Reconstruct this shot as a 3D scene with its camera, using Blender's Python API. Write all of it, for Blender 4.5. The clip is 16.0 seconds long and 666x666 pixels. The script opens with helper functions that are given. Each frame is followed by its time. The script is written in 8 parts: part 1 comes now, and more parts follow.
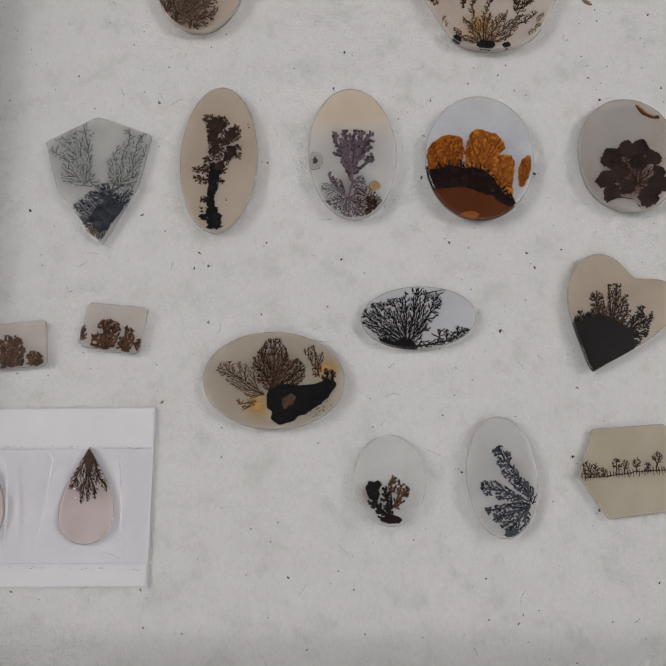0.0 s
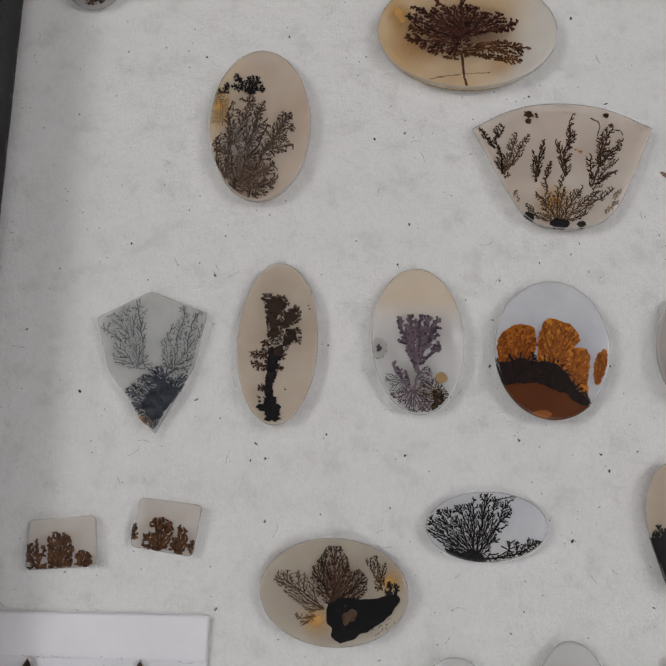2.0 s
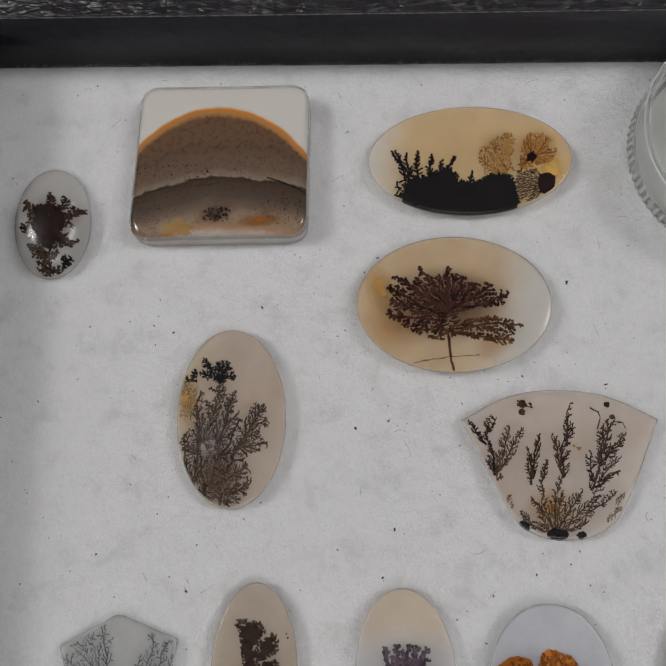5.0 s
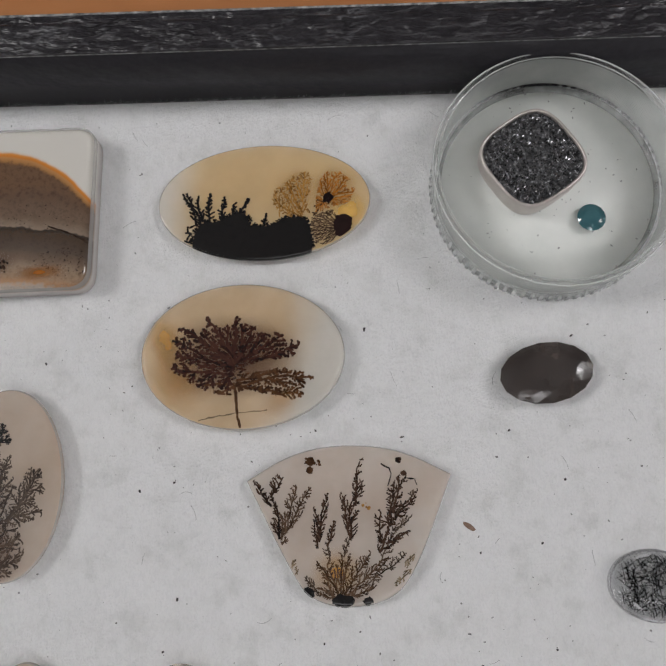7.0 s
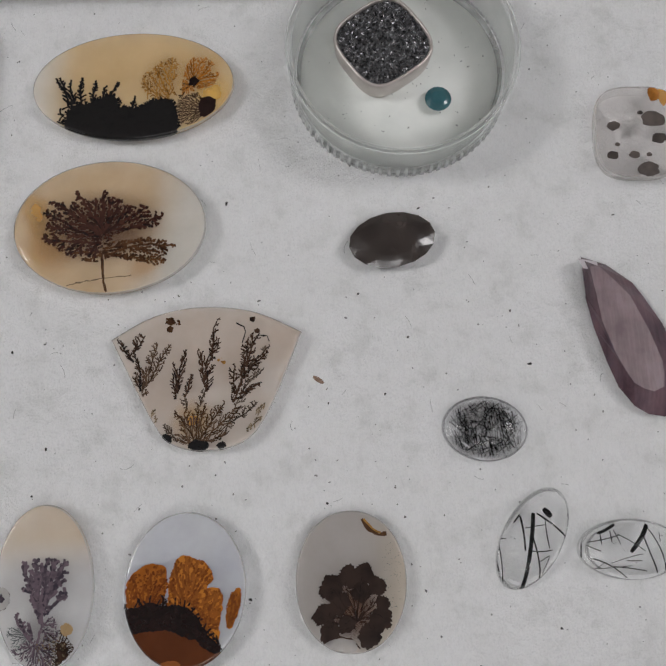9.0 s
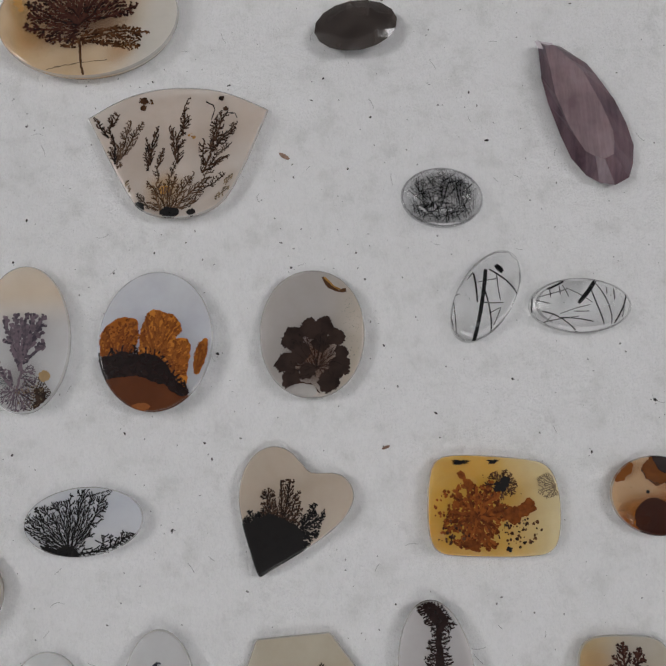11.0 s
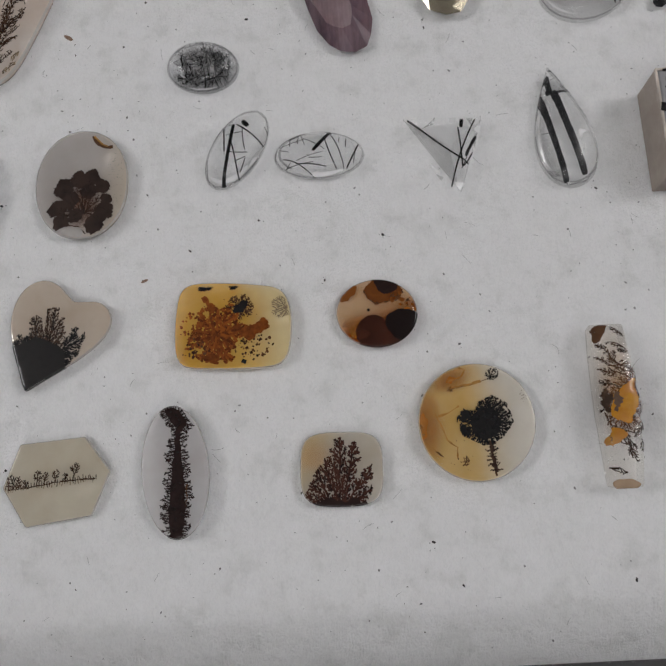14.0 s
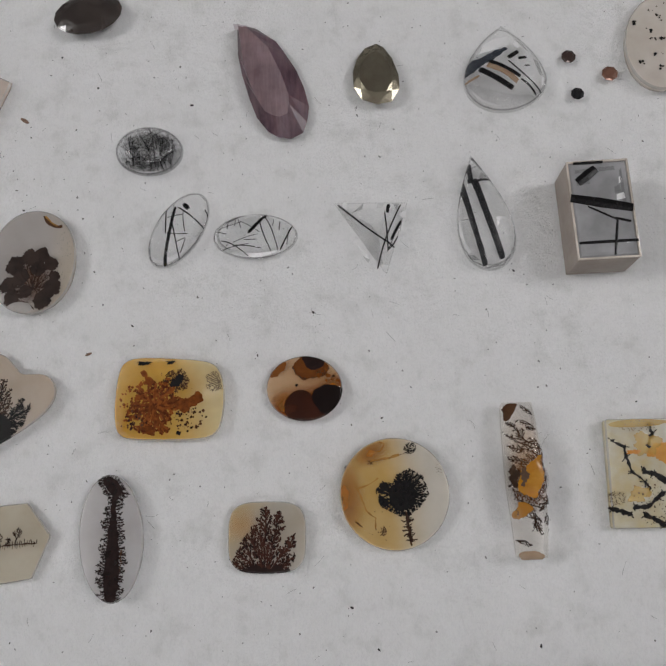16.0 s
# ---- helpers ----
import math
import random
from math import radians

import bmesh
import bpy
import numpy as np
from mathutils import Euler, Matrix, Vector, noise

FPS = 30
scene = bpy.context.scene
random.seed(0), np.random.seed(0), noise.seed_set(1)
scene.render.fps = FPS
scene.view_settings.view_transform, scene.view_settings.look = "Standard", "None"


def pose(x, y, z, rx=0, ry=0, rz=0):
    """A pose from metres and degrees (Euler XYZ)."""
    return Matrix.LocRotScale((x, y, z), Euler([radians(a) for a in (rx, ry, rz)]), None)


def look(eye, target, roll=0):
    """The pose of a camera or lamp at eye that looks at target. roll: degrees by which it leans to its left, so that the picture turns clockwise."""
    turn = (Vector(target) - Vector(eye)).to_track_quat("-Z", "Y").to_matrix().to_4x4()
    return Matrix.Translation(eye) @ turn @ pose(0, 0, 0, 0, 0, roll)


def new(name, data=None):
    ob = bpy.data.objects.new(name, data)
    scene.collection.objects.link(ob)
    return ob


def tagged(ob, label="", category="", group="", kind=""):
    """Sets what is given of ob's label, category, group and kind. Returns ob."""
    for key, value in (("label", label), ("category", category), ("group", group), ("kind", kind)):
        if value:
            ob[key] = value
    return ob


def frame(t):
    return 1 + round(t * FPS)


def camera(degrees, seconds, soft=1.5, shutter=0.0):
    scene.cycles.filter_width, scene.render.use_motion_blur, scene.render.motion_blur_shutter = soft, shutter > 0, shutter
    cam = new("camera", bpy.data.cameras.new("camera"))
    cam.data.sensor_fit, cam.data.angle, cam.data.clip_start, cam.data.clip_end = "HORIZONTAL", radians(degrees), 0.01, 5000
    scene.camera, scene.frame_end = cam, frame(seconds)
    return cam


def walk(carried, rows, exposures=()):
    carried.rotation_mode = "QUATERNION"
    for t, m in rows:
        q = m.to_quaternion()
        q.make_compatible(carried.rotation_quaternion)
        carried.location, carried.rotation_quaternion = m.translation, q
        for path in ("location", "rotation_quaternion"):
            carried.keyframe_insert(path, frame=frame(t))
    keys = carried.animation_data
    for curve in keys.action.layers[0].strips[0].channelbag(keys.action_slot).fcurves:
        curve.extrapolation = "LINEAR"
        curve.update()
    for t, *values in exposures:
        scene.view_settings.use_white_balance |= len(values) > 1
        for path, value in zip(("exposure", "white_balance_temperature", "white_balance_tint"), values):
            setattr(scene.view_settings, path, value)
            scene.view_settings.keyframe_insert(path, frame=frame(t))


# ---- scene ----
from mathutils import geometry

# Lengths in the building code are millimetres; MM turns them into metres.
MM = 0.001
cam = camera(48.0, 16.0, soft=1.7)
walk(cam, [
    (0, pose(-0.02491, -0.12138, 0.11977, 13.714, 1.365, -0.364)),
    (0.5, pose(-0.03016, -0.11684, 0.12187, 12.895, 1.562, 0.467)),
    (1, pose(-0.03600, -0.11059, 0.12376, 14.391, 1.382, 0.948)),
    (1.5, pose(-0.03491, -0.09858, 0.12493, 14.738, 1.887, 1.288)),
    (2, pose(-0.03354, -0.08837, 0.12183, 13.498, 1.859, 1.069)),
    (2.5, pose(-0.03179, -0.07897, 0.12424, 13.015, 1.815, 0.875)),
    (3, pose(-0.03567, -0.07125, 0.12752, 13.744, 2.551, 0.796)),
    (3.2, pose(-0.03731, -0.06666, 0.12742, 13.712, 2.143, 1.033)),
    (5.3, pose(-0.02500, -0.03137, 0.12209, 12.384, 2.935, -0.301)),
    (5.5, pose(-0.02189, -0.02989, 0.12058, 12.335, 2.711, -0.441)),
    (6, pose(-0.01199, -0.03264, 0.11624, 13.605, 2.824, -1.186)),
    (6.5, pose(-0.00359, -0.02933, 0.11769, 12.718, 3.028, -1.740)),
    (7, pose(0.00355, -0.02638, 0.11766, 12.783, 2.322, -1.879)),
    (7.5, pose(0.01214, -0.02861, 0.11838, 12.522, 1.612, -2.265)),
    (8, pose(0.01630, -0.02896, 0.11881, 11.921, 1.670, -2.526)),
    (8.5, pose(0.02097, -0.03694, 0.11915, 11.664, 1.416, -2.659)),
    (9, pose(0.02235, -0.04733, 0.12159, 11.447, 0.666, -2.533)),
    (9.5, pose(0.02258, -0.05874, 0.12078, 11.222, 0.906, -2.254)),
    (9.7, pose(0.02368, -0.06158, 0.12376, 10.855, 0.966, -2.388)),
    (11.8, pose(0.03019, -0.09799, 0.11870, 10.603, 2.216, -2.102)),
    (12, pose(0.02846, -0.10057, 0.11879, 10.115, 1.752, -1.742)),
    (12.5, pose(0.03022, -0.10796, 0.11978, 10.294, 2.002, -1.494)),
    (13, pose(0.03984, -0.11549, 0.12022, 11.453, 2.081, -1.883)),
    (13.5, pose(0.05743, -0.11768, 0.12378, 12.290, 1.982, -2.901)),
    (14, pose(0.07153, -0.11987, 0.12741, 12.129, 2.589, -3.185)),
    (14.5, pose(0.07886, -0.12002, 0.13234, 12.744, 2.265, -3.165)),
    (15, pose(0.08290, -0.11808, 0.13705, 12.875, 2.784, -2.636)),
    (15.5, pose(0.08491, -0.11606, 0.13687, 12.873, 2.525, -2.841)),
    (16, pose(0.08536, -0.11168, 0.13746, 13.263, 2.532, -2.672)),
], exposures=[(0.0, -0.56, 6680, 10), (3.0, -0.58, 6560, 10), (5.5, -0.57, 6500, 10), (8.0, -0.44, 6480, 10), (9.5, -0.58, 6480, 10), (12.0, -0.61, 6460, 10), (16.0, -0.61, 6500, 10)])

# ---- light: a plain room with three ceiling fixtures ----
world = bpy.data.worlds.new("room_air")
scene.world = world
world.use_nodes = True
world.node_tree.nodes["Background"].inputs[0].default_value = (0.95, 0.94, 1.0, 1)
world.node_tree.nodes["Background"].inputs[1].default_value = 0.05


def area_lamp(name, x, y, z, sx, sy, watts, colour, target):
    data = bpy.data.lights.new(name, "AREA")
    data.shape, data.size, data.size_y, data.energy, data.color = "RECTANGLE", sx, sy, watts, colour
    ob = new(name, data)
    ob.matrix_world = look((x, y, z), target)
    return ob


area_lamp("ceiling_lamp", -1.5, 0.2, 1.72, 0.55, 1.2, 54, (0.985, 0.97, 0.965), (0, 0, 0))
area_lamp("ceiling_lamp", 1.2, 0.15, 1.72, 0.5, 1.3, 33, (0.985, 0.965, 0.98), (0, 0, 0))
area_lamp("ceiling_lamp", 0.1, -1.1, 1.74, 1.1, 0.55, 17, (0.985, 0.97, 0.985), (0, 0, 0))

# ---- materials ----


def material(name):
    m = bpy.data.materials.new(name)
    m.use_nodes = True
    return m, m.node_tree.nodes, m.node_tree.links, m.node_tree.nodes["Principled BSDF"]


def noise_node(nodes, links, scale, detail=4.0, rough=0.55, stretch=(1, 1, 1), coord="Object"):
    tc = nodes.new("ShaderNodeTexCoord")
    mp = nodes.new("ShaderNodeMapping")
    mp.inputs["Scale"].default_value = stretch
    nz = nodes.new("ShaderNodeTexNoise")
    nz.inputs["Scale"].default_value = scale
    nz.inputs["Detail"].default_value = detail
    nz.inputs["Roughness"].default_value = rough
    links.new(tc.outputs[coord], mp.inputs["Vector"])
    links.new(mp.outputs["Vector"], nz.inputs["Vector"])
    return nz


def ramp(nodes, links, source, stops):
    r = nodes.new("ShaderNodeValToRGB")
    row = r.color_ramp.elements
    row.remove(row[1])
    row[0].position, row[0].color = stops[0][0], (*stops[0][1], 1)
    for p, c in stops[1:]:
        row.new(min(1.0, p)).color = (*c, 1)
    links.new(source, r.inputs["Fac"])
    return r


def bump(nodes, links, source, bsdf, strength, distance):
    b = nodes.new("ShaderNodeBump")
    b.inputs["Strength"].default_value = strength
    b.inputs["Distance"].default_value = distance
    links.new(source, b.inputs["Height"])
    links.new(b.outputs["Normal"], bsdf.inputs["Normal"])
    return b


def agate(name, c1, c2, scale=90.0, alpha=0.8, rough=0.07, c3=None, grad=None):
    """Milky translucent stone: cloudy colour, light that spreads inside, polished skin.
    grad: (direction in degrees, from mm, to mm, colour): a tint that comes in across the stone."""
    m, n, l, b = material(name)
    nz = noise_node(n, l, scale, 5.0, 0.55)
    c1, c2 = [tuple(0.94 * (sum(c) / 3 + 1.22 * (v - sum(c) / 3)) for v in c) for c in (c1, c2)]
    stops = [(0.32, c1), (0.68, c2)] if c3 is None else [(0.3, c1), (0.5, c2), (0.72, c3)]
    colour = ramp(n, l, nz.outputs["Fac"], stops).outputs["Color"]
    if grad:
        tc = n.new("ShaderNodeTexCoord")
        dot = n.new("ShaderNodeVectorMath")
        dot.operation = "DOT_PRODUCT"
        l.new(tc.outputs["Object"], dot.inputs[0])
        dot.inputs[1].default_value = (math.cos(radians(grad[0])) * 1000, math.sin(radians(grad[0])) * 1000, 0)
        wob = n.new("ShaderNodeMath")
        wob.operation = "MULTIPLY_ADD"
        l.new(nz.outputs["Fac"], wob.inputs[0])
        wob.inputs[1].default_value = 5.0
        l.new(dot.outputs["Value"], wob.inputs[2])
        mr = n.new("ShaderNodeMapRange")
        mr.interpolation_type = "SMOOTHSTEP"
        mr.inputs["From Min"].default_value, mr.inputs["From Max"].default_value = grad[1] + 2.5, grad[2] + 2.5
        l.new(wob.outputs[0], mr.inputs["Value"])
        mx = n.new("ShaderNodeMix")
        mx.data_type = "RGBA"
        l.new(mr.outputs["Result"], mx.inputs["Factor"])
        l.new(colour, mx.inputs["A"])
        mx.inputs["B"].default_value = (*grad[3], 1)
        colour = mx.outputs["Result"]
    cloud = noise_node(n, l, scale * 3.2, 6.0, 0.6)
    veil = n.new("ShaderNodeMix")
    veil.data_type, veil.blend_type = "RGBA", "MULTIPLY"
    veil.inputs["Factor"].default_value = 1.0
    l.new(colour, veil.inputs["A"])
    l.new(ramp(n, l, cloud.outputs["Fac"], [(0.3, (0.9, 0.89, 0.88)), (0.65, (1, 1, 1))]).outputs["Color"], veil.inputs["B"])
    l.new(veil.outputs["Result"], b.inputs["Base Color"])
    b.inputs["Roughness"].default_value = rough
    b.inputs["Specular IOR Level"].default_value = 0.5
    b.inputs["Subsurface Weight"].default_value = 0.45
    b.inputs["Subsurface Radius"].default_value = (1.0, 0.95, 0.9)
    b.inputs["Subsurface Scale"].default_value = 0.0022
    b.inputs["Alpha"].default_value = alpha * 0.78
    return m


def inked(name, colour, other=None, rough=0.16, scale=900.0, alpha=1.0):
    """Mineral growths in the stone, polished with it."""
    m, n, l, b = material(name)
    other = other or tuple(v * 1.9 + 0.004 for v in colour)
    nz = noise_node(n, l, scale, 3.0)
    geo = n.new("ShaderNodeNewGeometry")
    mixed = n.new("ShaderNodeMath")
    mixed.operation = "MULTIPLY_ADD"
    l.new(geo.outputs["Random Per Island"], mixed.inputs[0])
    mixed.inputs[1].default_value = 0.55
    l.new(nz.outputs["Fac"], mixed.inputs[2])
    l.new(ramp(n, l, mixed.outputs[0], [(0.5, colour), (1.05, other)]).outputs["Color"], b.inputs["Base Color"])
    b.inputs["Roughness"].default_value = rough
    b.inputs["Specular IOR Level"].default_value = 0.35
    b.inputs["Alpha"].default_value = alpha
    return m


def cloud(name, colour, strength, centre, rx, ry, angle):
    """A stain that thins out from its middle, in uneven wisps."""
    m, n, l, b = material(name)
    tc = n.new("ShaderNodeTexCoord")
    mp = n.new("ShaderNodeMapping")
    mp.vector_type = "TEXTURE"
    mp.inputs["Location"].default_value = centre
    mp.inputs["Rotation"].default_value = (0, 0, radians(angle))
    mp.inputs["Scale"].default_value = (rx, ry, 1.0)
    ball = n.new("ShaderNodeTexGradient")
    ball.gradient_type = "SPHERICAL"
    l.new(tc.outputs["Object"], mp.inputs["Vector"])
    l.new(mp.outputs["Vector"], ball.inputs["Vector"])
    wisp = noise_node(n, l, 420, 5, 0.6)
    mul = n.new("ShaderNodeMath")
    mul.operation = "MULTIPLY"
    l.new(ball.outputs["Fac"], mul.inputs[0])
    l.new(ramp(n, l, wisp.outputs["Fac"], [(0.25, (0.75, 0.75, 0.75)), (0.75, (1.0, 1.0, 1.0))]).outputs["Color"], mul.inputs[1])
    fade = n.new("ShaderNodeMapRange")
    fade.interpolation_type = "SMOOTHSTEP"
    fade.inputs["From Max"].default_value = 0.85
    fade.inputs["To Max"].default_value = strength
    l.new(mul.outputs[0], fade.inputs["Value"])
    l.new(fade.outputs["Result"], b.inputs["Alpha"])
    l.new(ramp(n, l, wisp.outputs["Fac"], [(0.3, colour), (0.7, tuple(min(1.0, v * 1.3) for v in colour))]).outputs["Color"], b.inputs["Base Color"])
    b.inputs["Roughness"].default_value = 0.1
    return m


def clear(name, tint=(1, 1, 1), see=0.55, rough=0.0, ior=1.5):
    """Rock crystal, glass or plastic film: refraction mixed with plain passage of light."""
    m, n, l, b = material(name)
    n.remove(b)
    g = n.new("ShaderNodeBsdfGlass")
    g.inputs["IOR"].default_value, g.inputs["Roughness"].default_value = ior, rough
    g.inputs["Color"].default_value = (*tint, 1)
    t = n.new("ShaderNodeBsdfTransparent")
    t.inputs["Color"].default_value = (*tint, 1)
    x = n.new("ShaderNodeMixShader")
    x.inputs["Fac"].default_value = see
    l.new(g.outputs[0], x.inputs[1])
    l.new(t.outputs[0], x.inputs[2])
    l.new(x.outputs[0], n["Material Output"].inputs["Surface"])
    return m


def gem(name, colour, metal=0.0, rough=0.05, alpha=1.0, other=None, scale=250.0):
    m, n, l, b = material(name)
    nz = noise_node(n, l, scale, 4.0)
    other = other or tuple(v * 1.5 for v in colour)
    l.new(ramp(n, l, nz.outputs["Fac"], [(0.35, colour), (0.7, other)]).outputs["Color"], b.inputs["Base Color"])
    b.inputs["Metallic"].default_value, b.inputs["Roughness"].default_value = metal, rough
    b.inputs["Alpha"].default_value = alpha
    b.inputs["Specular IOR Level"].default_value = 0.7
    return m


def cotton_material():
    m, n, l, b = material("white_cotton")
    big = noise_node(n, l, 170, 7, 0.62)
    fibre = noise_node(n, l, 2100, 4, 0.65, (1.0, 0.5, 1.0))
    fibre.inputs["Distortion"].default_value = 1.6
    grain = noise_node(n, l, 700, 6, 0.7)
    mix = n.new("ShaderNodeMix")
    mix.data_type = "RGBA"
    mix.inputs["Factor"].default_value = 0.5
    l.new(ramp(n, l, big.outputs["Fac"], [(0.33, (0.66, 0.67, 0.65)), (0.47, (0.85, 0.855, 0.85)), (0.66, (0.9, 0.905, 0.91))]).outputs["Color"], mix.inputs["A"])
    l.new(ramp(n, l, fibre.outputs["Fac"], [(0.3, (0.78, 0.78, 0.79)), (0.56, (0.94, 0.94, 0.945))]).outputs["Color"], mix.inputs["B"])
    l.new(mix.outputs["Result"], b.inputs["Base Color"])
    add = n.new("ShaderNodeMath")
    add.operation = "ADD"
    l.new(fibre.outputs["Fac"], add.inputs[0])
    l.new(grain.outputs["Fac"], add.inputs[1])
    tuft = noise_node(n, l, 240, 4, 0.55)
    heap = n.new("ShaderNodeMath")
    heap.operation = "MULTIPLY_ADD"
    l.new(tuft.outputs["Fac"], heap.inputs[0])
    heap.inputs[1].default_value = 2.2
    l.new(add.outputs[0], heap.inputs[2])
    bump(n, l, heap.outputs[0], b, 0.8, 0.0006)
    b.inputs["Roughness"].default_value = 0.58
    b.inputs["Specular IOR Level"].default_value = 0.8
    b.inputs["Sheen Weight"].default_value = 0.25
    b.inputs["Sheen Roughness"].default_value = 0.45
    return m


def black_paper(name, worn):
    """Black paper glued over card: creased, and on the rim scuffed white along the creases."""
    m, n, l, b = material(name)
    crease = noise_node(n, l, 420 if worn else 300, 3, 0.5, (0.45, 1.0, 0.6))
    patch = noise_node(n, l, 60, 4, 0.6)
    fine = noise_node(n, l, 900, 5, 0.7)
    lines = ramp(n, l, crease.outputs["Fac"], [(0.455, (0, 0, 0)), (0.5, (1, 1, 1)), (0.53, (0, 0, 0))])
    where = ramp(n, l, patch.outputs["Fac"], [(0.5, (0, 0, 0)), (0.66, (1, 1, 1))])
    rub = n.new("ShaderNodeMix")
    rub.data_type, rub.blend_type = "RGBA", "MULTIPLY"
    rub.inputs["Factor"].default_value = 1.0
    l.new(lines.outputs["Color"], rub.inputs["A"])
    l.new(where.outputs["Color"], rub.inputs["B"])
    base = ramp(n, l, fine.outputs["Fac"], [(0.35, (0.011, 0.01, 0.012)), (0.72, (0.034, 0.031, 0.036))] if worn else [(0.3, (0.013, 0.012, 0.015)), (0.75, (0.026, 0.024, 0.03))])
    mx = n.new("ShaderNodeMix")
    mx.data_type = "RGBA"
    l.new(rub.outputs["Result"], mx.inputs["Factor"])
    l.new(base.outputs["Color"], mx.inputs["A"])
    mx.inputs["B"].default_value = (0.17, 0.17, 0.18, 1) if worn else (0.028, 0.028, 0.03, 1)
    l.new(mx.outputs["Result"], b.inputs["Base Color"])
    b.inputs["Roughness"].default_value = 0.34 if worn else 0.5
    b.inputs["Specular IOR Level"].default_value = 0.45
    bump(n, l, crease.outputs["Fac"], b, 0.9 if worn else 0.5, 0.0022 if worn else 0.0014)
    return m


def wood_material():
    m, n, l, b = material("orange_wood")
    nz = noise_node(n, l, 18, 6, 0.6, (0.15, 3.0, 1.0))
    l.new(ramp(n, l, nz.outputs["Fac"], [(0.3, (0.34, 0.13, 0.045)), (0.7, (0.47, 0.2, 0.075))]).outputs["Color"], b.inputs["Base Color"])
    b.inputs["Roughness"].default_value = 0.4
    bump(n, l, nz.outputs["Fac"], b, 0.2, 0.0005)
    return m


def plain_material(name, c1, c2, scale, rough=0.9):
    m, n, l, b = material(name)
    nz = noise_node(n, l, scale, 5)
    l.new(ramp(n, l, nz.outputs["Fac"], [(0.3, c1), (0.7, c2)]).outputs["Color"], b.inputs["Base Color"])
    b.inputs["Roughness"].default_value = rough
    bump(n, l, nz.outputs["Fac"], b, 0.15, 0.001)
    return m


COTTON = cotton_material()
PAPER_BLACK = black_paper("black_paper_inner", False)
PAPER_WORN = black_paper("black_paper_worn", True)
WOOD = wood_material()
WALL = plain_material("wall_paint", (0.55, 0.55, 0.54), (0.6, 0.6, 0.59), 8)
FLOORING = plain_material("grey_flooring", (0.2, 0.2, 0.2), (0.3, 0.29, 0.28), 12, 0.6)
FIBRE = plain_material("cotton_fibre", (0.75, 0.75, 0.75), (0.85, 0.85, 0.85), 400)
DIRT = plain_material("dark_dirt", (0.012, 0.011, 0.012), (0.05, 0.045, 0.045), 3000)
DUST = plain_material("grey_dust", (0.16, 0.16, 0.17), (0.3, 0.29, 0.29), 3000)
CHIP = plain_material("brown_chip", (0.16, 0.09, 0.06), (0.3, 0.2, 0.15), 3000)
INK = inked("black_dendrite", (0.006, 0.006, 0.007), (0.014, 0.013, 0.013))
INK_BLUE = inked("blue_black_dendrite", (0.014, 0.016, 0.022), (0.06, 0.068, 0.085))
INK_GREY = inked("grey_dendrite", (0.05, 0.058, 0.06), (0.16, 0.17, 0.17))
INK_BROWN = inked("brown_dendrite", (0.03, 0.014, 0.007), (0.09, 0.044, 0.022))
INK_DARKBROWN = inked("dark_brown_dendrite", (0.012, 0.007, 0.006), (0.06, 0.034, 0.022))
INK_RUST = inked("rust_dendrite", (0.14, 0.05, 0.01), (0.4, 0.16, 0.03))
INK_GOLD = inked("golden_dendrite", (0.13, 0.062, 0.016), (0.36, 0.19, 0.05))
INK_PURPLE = inked("purple_grey_dendrite", (0.04, 0.033, 0.045), (0.13, 0.095, 0.115))
INK_OLIVE = inked("olive_grey_dendrite", (0.06, 0.045, 0.028), (0.2, 0.15, 0.095))

INK_RUSTY = inked("rusty_black_dendrite", (0.022, 0.01, 0.006), (0.1, 0.045, 0.02))
INK_UMBER = inked("umber_black_dendrite", (0.009, 0.005, 0.005), (0.022, 0.012, 0.011))
INK_CORE = inked("dark_sponge_core", (0.017, 0.011, 0.009), (0.042, 0.027, 0.02))
INK_PLUM = inked("plum_brown_dendrite", (0.013, 0.006, 0.006), (0.06, 0.024, 0.017))
INK_SPONGE = inked("spongy_brown_dendrite", (0.034, 0.02, 0.013), (0.1, 0.062, 0.04))
INK_ASH = inked("ash_brown_dendrite", (0.024, 0.017, 0.014), (0.095, 0.068, 0.05))
OCHRE_DISC = inked("ochre_disc", (0.26, 0.17, 0.08), (0.36, 0.25, 0.13))
RED_LIGHT = inked("light_red_brown", (0.22, 0.07, 0.018), (0.3, 0.1, 0.03))
SMOKE_BROWN = ("brown_cloud", (0.13, 0.065, 0.04), 0.62)
SMOKE_GREY = ("grey_cloud", (0.2, 0.18, 0.18), 0.5)
SMOKE_GOLD = ("golden_cloud", (0.5, 0.27, 0.06), 0.6)
SMOKE_YELLOW = ("yellow_cloud", (0.76, 0.46, 0.1), 0.6)
SMOKE_HONEY = ("honey_cloud", (0.5, 0.25, 0.06), 0.38)
SMOKE_RUST = ("rust_cloud", (0.3, 0.11, 0.018), 0.75)

# Rim glint of the stones put into a pale colour; also used for spots.
BEVEL = agate("pale_bevel", (0.74, 0.72, 0.7), (0.84, 0.83, 0.81), 200, 0.5, 0.04)

# ---- building helpers ----


def part(name, bm, mat, parent, label="", smooth=True, kind=""):
    """Links a bmesh, in millimetres, as one mesh under a thing or a part."""
    me = bpy.data.meshes.new(name)
    for v in bm.verts:
        v.co *= MM
    for f in bm.faces:
        f.smooth = smooth
    bm.to_mesh(me)
    bm.free()
    me.materials.append(mat)
    ob = new(name, me)
    if parent is not None:
        ob.parent = parent
    return tagged(ob, label, kind=kind)


